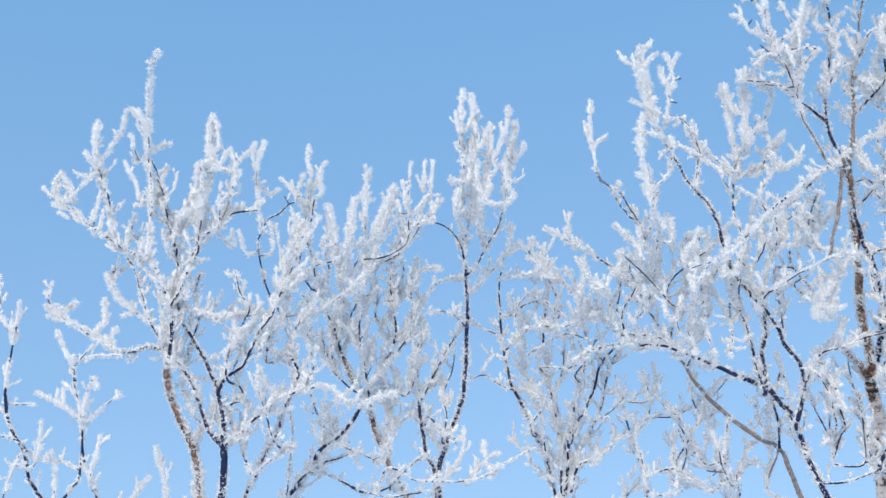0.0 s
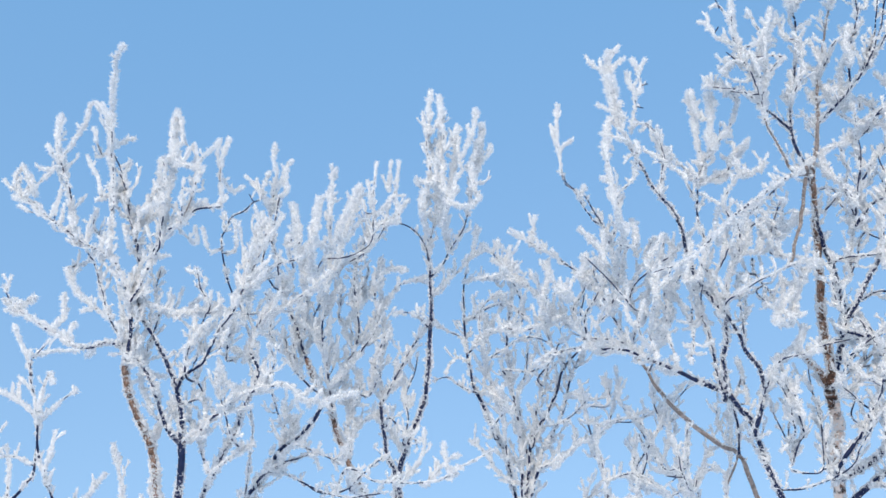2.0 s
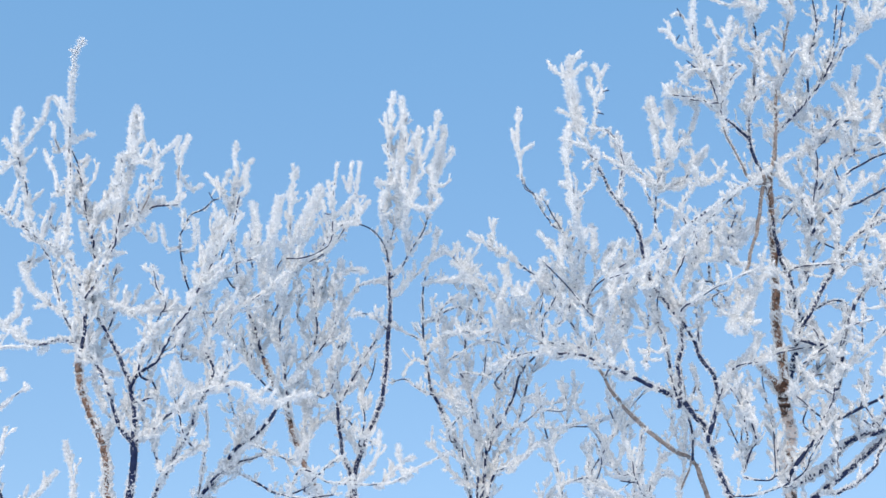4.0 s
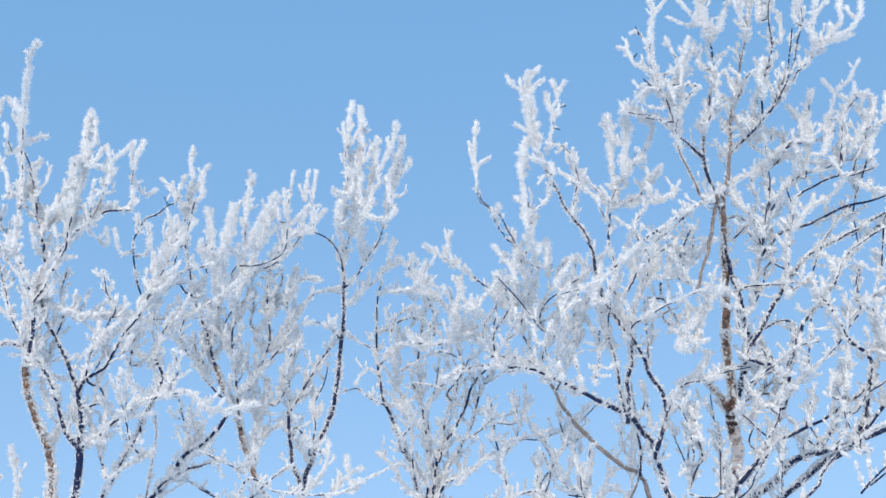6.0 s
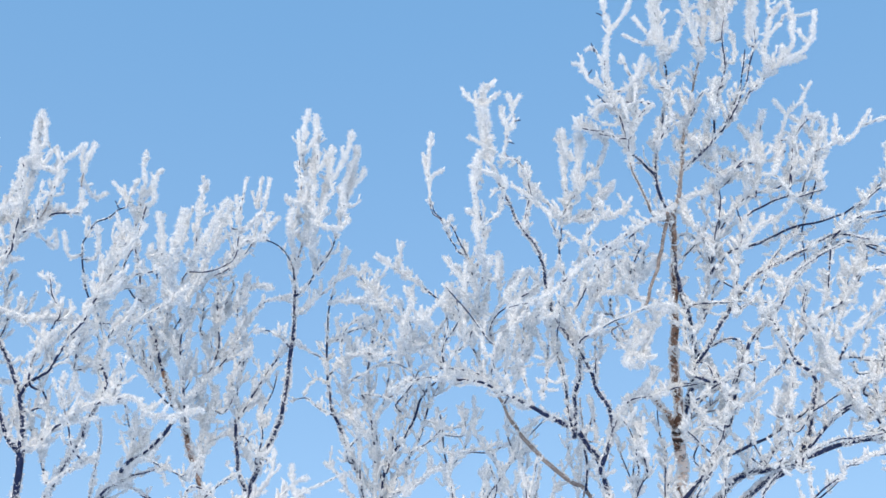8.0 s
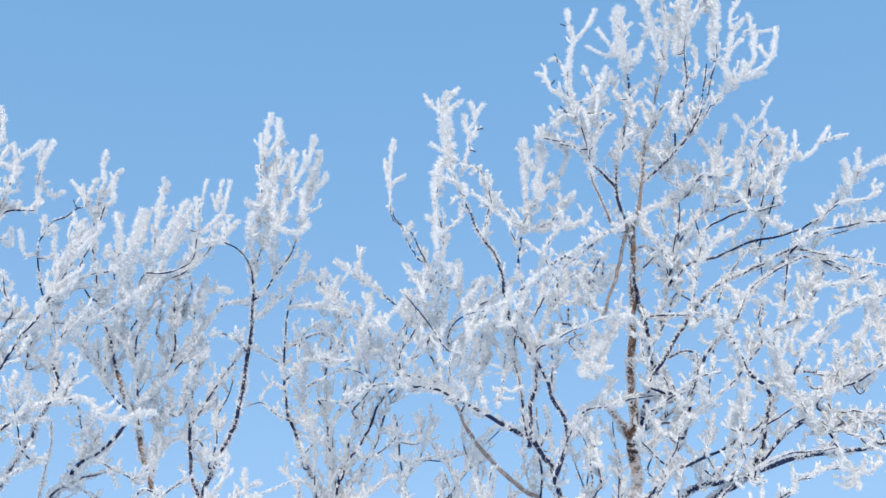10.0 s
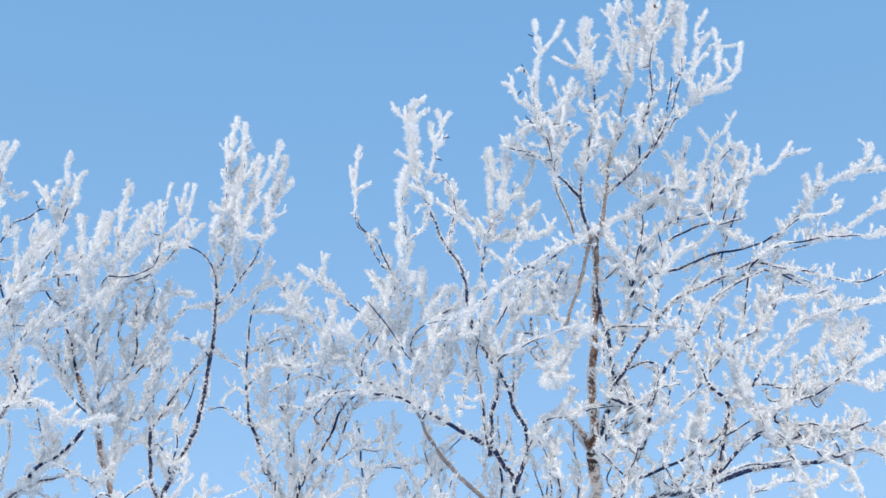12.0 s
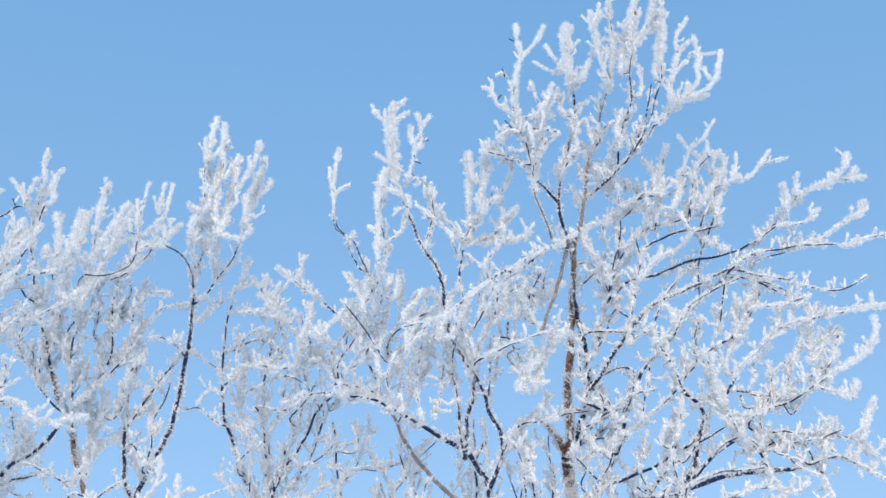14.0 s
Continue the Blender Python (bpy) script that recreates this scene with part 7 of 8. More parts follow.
branch(right, "twig", 3, 2, 15, 1, 1, 36, [(0.567, 5.61, 4.2), (0.599, 5.61, 4.336), (0.592, 5.60, 4.464)])
branch(right, "twig", 4, 2, 19, 1, 1.5, 40, [(0.645, 5.67, 4.189), (0.668, 5.66, 4.256), (0.683, 5.66, 4.31)])
branch(right, "twig", 3, 2, 15, 1, 1, 36, [(0.496, 5.52, 4.188), (0.515, 5.51, 4.239), (0.515, 5.51, 4.281)])
branch(right, "twig", 4, 2, 19, 1, 1.5, 40, [(0.322, 5.56, 4.284), (0.396, 5.55, 4.36), (0.477, 5.55, 4.393)])
branch(right, "twig", 4, 2, 19, 1, 1.5, 40, [(0.239, 5.60, 4.444), (0.226, 5.59, 4.547), (0.251, 5.58, 4.646)])
branch(right, "twig", 4, 2, 19, 1, 1.5, 40, [(0.382, 5.64, 4.63), (0.338, 5.63, 4.694), (0.268, 5.63, 4.776), (0.227, 5.62, 4.834)])
branch(right, "twig", 3, 2, 15, 1, 1, 36, [(0.586, 5.52, 4.124), (0.641, 5.51, 4.282), (0.655, 5.51, 4.336)])
branch(right, "twig", 3, 2, 15, 1, 1, 36, [(0.946, 5.54, 4.615), (0.953, 5.53, 4.731), (0.983, 5.52, 4.832)])
branch(right, "twig", 3, 2, 15, 1, 1, 36, [(0.736, 5.60, 4.392), (0.729, 5.61, 4.267), (0.762, 5.62, 4.153)])
branch(right, "twig", 4, 2, 19, 1, 3, 40, [(1.234, 5.64, 4.566), (1.306, 5.63, 4.674), (1.335, 5.62, 4.79)])
branch(right, "twig", 4, 2, 19, 1, 3, 40, [(1.316, 5.49, 4.517), (1.3, 5.48, 4.634), (1.298, 5.48, 4.692)])
branch(right, "twig", 4, 2, 19, 1, 3, 40, [(1.06, 5.54, 4.53), (1.103, 5.54, 4.627), (1.129, 5.53, 4.74)])
branch(right, "twig", 3, 2, 15, 1, 1, 36, [(0.452, 5.61, 4.295), (0.455, 5.60, 4.408), (0.493, 5.59, 4.489)])
branch(right, "twig", 3, 2, 15, 1, 1, 36, [(0.832, 5.65, 4.479), (0.871, 5.65, 4.404), (0.939, 5.65, 4.354)])
branch(middle, "twig", 4, 2, 19, 1, 3, 40, [(-1.439, 5.81, 4.225), (-1.417, 5.81, 4.339), (-1.423, 5.80, 4.442)])
branch(middle, "twig", 4, 2, 19, 1, 3, 40, [(-1.265, 5.85, 4.449), (-1.249, 5.84, 4.552), (-1.26, 5.83, 4.644)])
branch(middle, "twig", 4, 2, 19, 1, 3, 40, [(-1.078, 5.93, 4.034), (-1.062, 5.92, 4.118), (-1.065, 5.92, 4.204)])
branch(middle, "twig", 4, 2, 19, 1, 3, 40, [(-1.155, 5.95, 4.485), (-1.08, 5.94, 4.598), (-0.976, 5.93, 4.71)])
branch(middle, "twig", 4, 2, 19, 1, 3, 40, [(-1.007, 5.82, 4.072), (-0.945, 5.81, 4.249), (-0.858, 5.80, 4.356)])
branch(middle, "twig", 4, 2, 19, 1, 3, 40, [(-1.574, 5.85, 4.376), (-1.617, 5.85, 4.485), (-1.603, 5.84, 4.558)])
branch(middle, "twig", 4, 2, 19, 1, 3, 40, [(-1.374, 5.91, 4.35), (-1.331, 5.90, 4.434), (-1.343, 5.89, 4.525)])
branch(middle, "twig", 4, 2, 19, 1, 3, 40, [(-1.838, 5.96, 4.211), (-1.868, 5.96, 4.301), (-1.884, 5.95, 4.362)])
branch(middle, "twig", 4, 2, 19, 1, 3, 40, [(-1.196, 5.82, 4.089), (-1.111, 5.82, 4.195), (-1.041, 5.81, 4.259)])
branch(middle, "twig", 4, 2, 19, 1, 3, 40, [(-1.674, 5.84, 4.535), (-1.574, 5.84, 4.616), (-1.473, 5.83, 4.727), (-1.429, 5.82, 4.831)])
# fingers of rime at the top of the slender stem
branch(middle, "twig", 3, 2, 18, 1, 0, 30, [(-0.570, 5.28, 5.320), (-0.562, 5.28, 5.424), (-0.557, 5.28, 5.522), (-0.546, 5.28, 5.625)])
branch(middle, "twig", 3, 2, 18, 1, 0, 30, [(-0.551, 5.28, 5.300), (-0.520, 5.28, 5.376), (-0.492, 5.28, 5.441), (-0.493, 5.28, 5.519), (-0.500, 5.28, 5.583)])
branch(middle, "twig", 3, 2, 14, 1, 0, 30, [(-0.471, 5.28, 5.172), (-0.481, 5.28, 5.236), (-0.491, 5.28, 5.351), (-0.505, 5.28, 5.410)])
branch(middle, "twig", 3, 2, 13, 1, 0, 30, [(-0.576, 5.28, 5.320), (-0.593, 5.28, 5.398), (-0.595, 5.28, 5.480)])
branch(middle, "limb", 5, 3, 20, 0.85, 1.5, 35, [(-0.582, 5.30, 5.005), (-0.568, 5.30, 5.078), (-0.575, 5.30, 5.163), (-0.583, 5.30, 5.239), (-0.572, 5.30, 5.342)])
branch(middle, "twig", 3, 2, 15, 1, 0, 30, [(-0.474, 5.28, 5.198), (-0.450, 5.28, 5.247), (-0.419, 5.28, 5.310), (-0.409, 5.28, 5.375)])
branch(middle, "twig", 3, 2, 14, 1, 0, 30, [(-0.402, 5.28, 5.106), (-0.409, 5.28, 5.196), (-0.403, 5.28, 5.283)])
branch(middle, "twig", 3, 2, 19, 1, 0, 30, [(-0.380, 5.28, 5.157), (-0.362, 5.28, 5.217), (-0.324, 5.28, 5.306), (-0.302, 5.28, 5.394), (-0.295, 5.28, 5.464)])
branch(middle, "twig", 3, 2, 11, 1, 0, 30, [(-0.334, 5.28, 5.288), (-0.343, 5.28, 5.326), (-0.349, 5.28, 5.357)])
branch(middle, "twig", 3, 2, 16, 1, 0, 30, [(-0.366, 5.35, 5.113), (-0.329, 5.35, 5.187), (-0.303, 5.35, 5.262), (-0.271, 5.35, 5.338), (-0.258, 5.35, 5.411)])
branch(middle, "twig", 3, 2, 19, 1, 0, 30, [(-0.324, 5.42, 5.135), (-0.292, 5.42, 5.194), (-0.247, 5.42, 5.246), (-0.230, 5.42, 5.307)])
branch(middle, "twig", 3, 2, 16, 1, 0, 30, [(-0.564, 5.28, 4.991), (-0.608, 5.28, 5.004), (-0.648, 5.28, 5.020)])
branch(middle, "twig", 3, 2, 18, 1, 0, 30, [(-0.546, 5.28, 5.001), (-0.535, 5.28, 5.063), (-0.527, 5.28, 5.148)])
branch(middle, "twig", 3, 2, 15, 1, 0, 30, [(-0.484, 5.28, 4.905), (-0.500, 5.28, 5.025), (-0.486, 5.28, 5.109)])
branch(middle, "twig", 3, 2, 16, 1, 0, 30, [(-0.325, 5.28, 4.909), (-0.340, 5.28, 4.971), (-0.340, 5.28, 5.030), (-0.349, 5.28, 5.104)])
branch(middle, "twig", 3, 2, 18, 1, 0, 30, [(-0.483, 5.28, 4.833), (-0.456, 5.28, 4.904), (-0.423, 5.28, 4.960)])
branch(middle, "twig", 3, 2, 16, 1, 0, 30, [(-0.355, 5.28, 4.821), (-0.334, 5.28, 4.845), (-0.301, 5.28, 4.883)])
branch(middle, "twig", 3, 2, 16, 1, 0, 30, [(-0.622, 5.28, 4.832), (-0.615, 5.28, 4.910), (-0.600, 5.28, 4.956)])
branch(middle, "twig", 3, 2, 15, 1, 0, 30, [(-0.462, 5.28, 4.933), (-0.432, 5.28, 5.004), (-0.386, 5.28, 5.057)])
branch(middle, "twig", 3, 2, 9, 1, 0, 30, [(-0.279, 5.28, 4.969), (-0.242, 5.28, 5.004)])
# forked fingers of the dark limb
branch(right, "twig", 3, 2, 14, 1, 0, 30, [(0.132, 5.07, 4.964), (0.125, 5.07, 5.032), (0.129, 5.07, 5.126), (0.135, 5.07, 5.218), (0.150, 5.07, 5.292)])
branch(right, "twig", 3, 2, 11, 1, 0, 30, [(0.119, 5.07, 5.018), (0.107, 5.07, 5.098), (0.103, 5.07, 5.164)])
branch(right, "twig", 3, 2, 13, 1, 0, 30, [(0.129, 5.07, 4.978), (0.158, 5.07, 5.016), (0.204, 5.07, 5.047)])
branch(right, "twig", 3, 2, 15, 1, 0, 30, [(0.216, 5.10, 4.724), (0.229, 5.10, 4.748), (0.248, 5.10, 4.771)])
branch(right, "twig", 3, 2, 28, 1, 0, 30, [(0.446, 4.87, 5.048), (0.429, 4.87, 5.103), (0.417, 4.87, 5.183), (0.417, 4.87, 5.278), (0.422, 4.87, 5.371), (0.434, 4.87, 5.461)])
branch(right, "twig", 3, 2, 14, 1, 0, 30, [(0.403, 4.87, 5.304), (0.373, 4.87, 5.347), (0.342, 4.87, 5.374), (0.312, 4.87, 5.440)])
branch(right, "twig", 3, 2, 14, 1, 0, 30, [(0.435, 4.87, 5.385), (0.457, 4.87, 5.441), (0.496, 4.87, 5.489)])
branch(right, "twig", 3, 2, 13, 1, 0, 30, [(0.437, 4.87, 5.325), (0.467, 4.87, 5.369), (0.514, 4.87, 5.405)])
branch(right, "twig", 3, 2, 11, 1, 0, 30, [(0.388, 4.87, 5.346), (0.382, 4.87, 5.403)])
branch(right, "twig", 3, 2, 16, 1, 0, 30, [(0.471, 4.87, 5.023), (0.426, 4.87, 5.056), (0.379, 4.87, 5.087), (0.340, 4.87, 5.121)])
branch(right, "twig", 3, 2, 16, 1, 0, 30, [(0.367, 4.87, 4.470), (0.353, 4.87, 4.554), (0.358, 4.87, 4.640), (0.357, 4.87, 4.713), (0.348, 4.87, 4.812), (0.358, 4.87, 4.887), (0.371, 4.87, 4.963), (0.393, 4.87, 5.026)])
branch(right, "twig", 3, 2, 13, 1, 0, 30, [(0.461, 4.87, 4.883), (0.422, 4.87, 4.898), (0.369, 4.87, 4.918), (0.333, 4.87, 4.940)])
branch(right, "twig", 3, 2, 13, 1, 0, 30, [(0.338, 4.87, 4.641), (0.310, 4.87, 4.682)])
branch(right, "twig", 3, 2, 14, 1, 0, 30, [(0.353, 4.95, 4.597), (0.409, 4.95, 4.638), (0.464, 4.95, 4.686), (0.493, 4.95, 4.739), (0.491, 4.95, 4.790)])
branch(right, "twig", 3, 2, 15, 1, 0, 30, [(0.512, 4.95, 5.013), (0.523, 4.95, 5.077), (0.543, 4.95, 5.156), (0.543, 4.95, 5.237), (0.527, 4.95, 5.304), (0.520, 4.95, 5.376)])
branch(right, "twig", 3, 2, 15, 1, 0, 30, [(0.566, 4.95, 5.221), (0.585, 4.95, 5.276), (0.583, 4.95, 5.332), (0.578, 4.95, 5.385), (0.559, 4.95, 5.458)])
branch(right, "twig", 3, 2, 14, 1, 0, 30, [(0.593, 4.95, 5.384), (0.631, 4.95, 5.447)])
branch(right, "twig", 3, 2, 13, 1, 0, 30, [(0.591, 4.95, 5.275), (0.624, 4.95, 5.281)])
branch(right, "twig", 3, 2, 14, 1, 0, 30, [(0.548, 4.95, 5.141), (0.580, 4.95, 5.129)])
branch(right, "limb", 4, 3, 13, 0.72, 1.5, 35, [(0.510, 4.95, 5.063), (0.552, 4.95, 5.036), (0.588, 4.95, 5.010), (0.617, 4.95, 4.963), (0.637, 4.95, 4.892), (0.640, 4.95, 4.815), (0.624, 4.95, 4.727), (0.597, 4.95, 4.607)])
branch(right, "twig", 3, 2, 9, 1, 0, 30, [(0.453, 4.87, 4.935), (0.426, 4.87, 4.961)])
branch(right, "twig", 3, 2, 9, 1, 0, 30, [(0.467, 4.87, 4.790), (0.432, 4.87, 4.747)])
branch(right, "twig", 3, 2, 14, 1, 0, 30, [(0.525, 4.87, 4.730), (0.508, 4.87, 4.805), (0.512, 4.87, 4.867)])
branch(right, "twig", 3, 2, 12, 1, 0, 30, [(0.631, 4.95, 4.815), (0.590, 4.95, 4.838), (0.548, 4.95, 4.864)])
branch(right, "twig", 3, 2, 12, 1, 0, 30, [(0.799, 5.00, 4.704), (0.788, 5.00, 4.742), (0.762, 5.00, 4.805)])
branch(right, "twig", 3, 2, 12, 1, 0, 30, [(0.748, 5.00, 4.655), (0.742, 5.00, 4.716), (0.714, 5.00, 4.755), (0.666, 5.00, 4.809)])
branch(right, "twig", 3, 2, 15, 1, 0, 30, [(0.877, 5.00, 5.058), (0.859, 5.00, 5.084), (0.848, 5.00, 5.154), (0.851, 5.00, 5.246)])
branch(right, "twig", 3, 2, 24, 1, 0, 30, [(0.902, 4.98, 4.863), (0.888, 4.98, 4.926), (0.917, 4.98, 5.032), (0.928, 4.98, 5.136), (0.929, 4.98, 5.209)])
branch(right, "twig", 3, 2, 12, 1, 0, 30, [(0.960, 4.95, 5.219), (0.905, 4.95, 5.236)])
branch(right, "limb", 4, 3, 9, 0.68, 1, 30, [(0.271, 5.17, 4.614), (0.222, 5.15, 4.706), (0.192, 5.13, 4.771), (0.143, 5.11, 4.809), (0.131, 5.09, 4.864), (0.132, 5.07, 4.964)])
# fingers before the heart of the tall birch
branch(right, "twig", 3, 2, 16, 1, 0, 30, [(0.024, 5.12, 4.179), (0.030, 5.12, 4.249), (0.024, 5.12, 4.280)])
branch(right, "twig", 3, 2, 15, 1, 0, 30, [(0.095, 5.12, 4.182), (0.127, 5.12, 4.240), (0.157, 5.12, 4.268)])
branch(right, "twig", 3, 2, 15, 1, 0, 30, [(0.209, 5.12, 4.253), (0.208, 5.12, 4.335), (0.211, 5.12, 4.393)])
branch(right, "twig", 3, 2, 13, 1, 0, 30, [(0.314, 5.12, 4.321), (0.295, 5.12, 4.389), (0.225, 5.12, 4.501), (0.193, 5.12, 4.547)])
branch(right, "twig", 3, 2, 12, 1, 0, 30, [(0.298, 5.12, 4.337), (0.299, 5.12, 4.431), (0.309, 5.12, 4.514)])
branch(right, "twig", 3, 2, 13, 1, 0, 30, [(0.373, 5.12, 4.392), (0.413, 5.12, 4.472), (0.439, 5.12, 4.544)])
branch(right, "twig", 3, 2, 16, 1, 0, 30, [(0.450, 5.12, 4.406), (0.469, 5.12, 4.457), (0.474, 5.12, 4.530)])
branch(right, "twig", 3, 2, 15, 1, 0, 30, [(0.468, 5.12, 4.260), (0.500, 5.12, 4.304), (0.543, 5.12, 4.366), (0.605, 5.12, 4.465)])
branch(right, "twig", 3, 2, 15, 1, 0, 30, [(0.521, 5.12, 4.154), (0.554, 5.12, 4.242), (0.572, 5.12, 4.312)])
branch(right, "twig", 3, 2, 16, 1, 0, 30, [(0.559, 5.12, 4.121), (0.595, 5.12, 4.218), (0.632, 5.12, 4.296)])
branch(right, "twig", 3, 2, 18, 1, 0, 30, [(0.690, 5.12, 4.209), (0.714, 5.12, 4.309), (0.737, 5.12, 4.410)])
branch(right, "twig", 3, 2, 15, 1, 0, 30, [(0.732, 5.12, 4.195), (0.798, 5.12, 4.342), (0.844, 5.12, 4.463)])
branch(right, "twig", 3, 2, 13, 1, 0, 30, [(0.532, 5.12, 4.015), (0.518, 5.12, 4.105), (0.535, 5.12, 4.163)])
branch(right, "twig", 3, 2, 13, 1, 0, 30, [(0.385, 5.12, 3.989), (0.375, 5.12, 4.078), (0.395, 5.12, 4.176)])
branch(right, "twig", 3, 2, 12, 1, 0, 30, [(0.284, 5.12, 4.047), (0.292, 5.12, 4.125), (0.290, 5.12, 4.185)])
branch(right, "twig", 3, 2, 13, 1, 0, 30, [(0.421, 5.12, 3.957), (0.439, 5.12, 4.033), (0.466, 5.12, 4.109)])
branch(right, "twig", 3, 2, 15, 1, 0, 30, [(0.834, 5.20, 4.229), (0.887, 5.20, 4.337), (0.921, 5.20, 4.439)])
branch(right, "twig", 3, 2, 13, 1, 0, 30, [(0.928, 5.20, 4.481), (0.956, 5.20, 4.542), (0.975, 5.20, 4.605)])
branch(right, "twig", 3, 2, 18, 1, 0, 30, [(1.008, 5.20, 4.368), (1.038, 5.20, 4.491), (1.051, 5.20, 4.619)])
branch(right, "twig", 3, 2, 15, 1, 0, 30, [(1.077, 5.20, 4.372), (1.122, 5.20, 4.505), (1.155, 5.20, 4.588)])
branch(right, "twig", 3, 2, 16, 1, 0, 30, [(1.103, 5.20, 4.005), (1.149, 5.20, 4.110), (1.158, 5.20, 4.210)])
branch(right, "limb", 4, 3, 8, 0.8, 0, 30, [(0.879, 5.10, 4.282), (0.904, 5.10, 4.331), (0.935, 5.10, 4.380), (0.966, 5.10, 4.450)])
branch(right, "limb", 4, 3, 8, 0.8, 0, 30, [(0.790, 5.10, 4.130), (0.767, 5.10, 4.242), (0.744, 5.10, 4.346)])
branch(right, "limb", 4, 3, 8, 0.7, 0, 30, [(0.406, 5.10, 4.055), (0.341, 5.10, 4.170), (0.272, 5.10, 4.267), (0.185, 5.10, 4.378)])
# fingers along the top of the dark-boughed tree
branch(left, "twig", 3, 2, 18, 1, 0, 30, [(-2.108, 4.62, 4.974), (-2.095, 4.55, 5.094), (-2.070, 4.47, 5.158), (-2.043, 4.40, 5.221), (-2.007, 4.32, 5.264), (-1.951, 4.25, 5.268)])
branch(left, "twig", 3, 2, 15, 1, 0, 30, [(-2.114, 4.58, 5.079), (-2.176, 4.60, 5.179), (-2.219, 4.62, 5.228), (-2.261, 4.64, 5.220), (-2.279, 4.67, 5.147), (-2.322, 4.69, 5.096), (-2.361, 4.71, 5.034), (-2.403, 4.73, 4.993), (-2.428, 4.75, 4.958)])
branch(left, "limb", 5, 3, 19, 0.8, 1.5, 35, [(-2.322, 4.75, 4.701), (-2.346, 4.75, 4.778), (-2.375, 4.75, 4.849), (-2.402, 4.75, 4.920), (-2.435, 4.75, 4.993)])
branch(left, "twig", 3, 2, 15, 1, 0, 30, [(-2.435, 4.75, 4.993), (-2.453, 4.75, 5.084), (-2.455, 4.75, 5.174), (-2.456, 4.75, 5.272)])
branch(left, "twig", 3, 2, 12, 1, 0, 30, [(-2.430, 4.72, 4.955), (-2.461, 4.72, 5.011), (-2.493, 4.72, 5.071)])
branch(left, "twig", 3, 2, 12, 1, 0, 30, [(-2.426, 4.72, 4.920), (-2.469, 4.72, 4.914), (-2.514, 4.72, 4.919)])
branch(left, "twig", 3, 2, 14, 1, 0, 30, [(-2.438, 4.72, 4.904), (-2.464, 4.72, 4.872), (-2.497, 4.72, 4.835), (-2.526, 4.72, 4.793)])
branch(left, "twig", 3, 2, 14, 1, 0, 30, [(-2.546, 4.78, 4.800), (-2.566, 4.78, 4.860), (-2.599, 4.78, 4.925), (-2.630, 4.78, 4.974)])
branch(left, "twig", 3, 2, 16, 1, 0, 30, [(-2.469, 4.78, 4.734), (-2.530, 4.78, 4.747), (-2.577, 4.78, 4.769), (-2.618, 4.78, 4.807), (-2.649, 4.78, 4.861), (-2.642, 4.78, 4.912)])
branch(left, "twig", 3, 2, 12, 1, 0, 30, [(-2.196, 4.65, 4.987), (-2.208, 4.65, 5.041), (-2.229, 4.65, 5.096)])
branch(left, "twig", 3, 2, 14, 1, 0, 30, [(-2.157, 4.78, 5.048), (-2.132, 4.78, 5.071), (-2.095, 4.78, 5.085), (-2.051, 4.78, 5.098)])
branch(left, "twig", 3, 2, 12, 1, 0, 30, [(-2.168, 4.70, 4.728), (-2.184, 4.70, 4.797), (-2.211, 4.70, 4.850), (-2.240, 4.70, 4.905), (-2.261, 4.70, 4.959)])
branch(left, "twig", 3, 2, 13, 1, 0, 30, [(-2.140, 4.72, 4.995), (-2.181, 4.72, 4.964), (-2.224, 4.72, 4.958)])
branch(left, "limb", 5, 3, 17, 0.78, 1.5, 35, [(-2.083, 4.68, 4.634), (-2.100, 4.68, 4.775), (-2.125, 4.68, 4.931), (-2.139, 4.68, 5.037)])
branch(left, "twig", 3, 2, 11, 1, 0, 30, [(-2.092, 4.72, 4.868), (-2.064, 4.72, 4.890), (-2.027, 4.72, 4.896)])
branch(left, "limb", 4, 3, 12, 0.66, 1.5, 35, [(-2.030, 4.72, 4.654), (-2.050, 4.72, 4.746), (-2.078, 4.72, 4.816), (-2.112, 4.72, 4.871)])
branch(left, "twig", 3, 2, 14, 1, 0, 30, [(-2.125, 4.72, 4.720), (-2.153, 4.72, 4.706), (-2.195, 4.72, 4.693)])
branch(left, "twig", 3, 2, 21, 1, 0, 30, [(-1.767, 4.62, 4.819), (-1.785, 4.62, 4.906), (-1.799, 4.62, 4.976), (-1.796, 4.62, 5.045), (-1.782, 4.62, 5.132)])
branch(left, "twig", 3, 2, 11, 1, 0, 30, [(-1.746, 4.62, 4.919), (-1.750, 4.62, 5.012), (-1.761, 4.62, 5.087)])
branch(left, "limb", 4, 3, 15, 0.75, 1.5, 35, [(-1.825, 4.64, 4.688), (-1.831, 4.64, 4.789), (-1.854, 4.64, 4.858)])
branch(left, "twig", 3, 2, 16, 1, 0, 30, [(-1.803, 4.62, 4.840), (-1.743, 4.62, 4.800), (-1.685, 4.62, 4.770), (-1.650, 4.62, 4.757)])
branch(left, "twig", 3, 2, 12, 1, 0, 30, [(-1.723, 4.62, 4.831), (-1.706, 4.62, 4.880), (-1.678, 4.62, 4.918)])
branch(left, "twig", 3, 2, 11, 1, 0, 30, [(-1.651, 4.62, 4.774), (-1.661, 4.62, 4.842), (-1.677, 4.62, 4.904)])
branch(left, "twig", 3, 2, 14, 1, 0, 30, [(-1.658, 4.62, 4.791), (-1.627, 4.62, 4.838), (-1.584, 4.62, 4.878), (-1.558, 4.62, 4.926)])
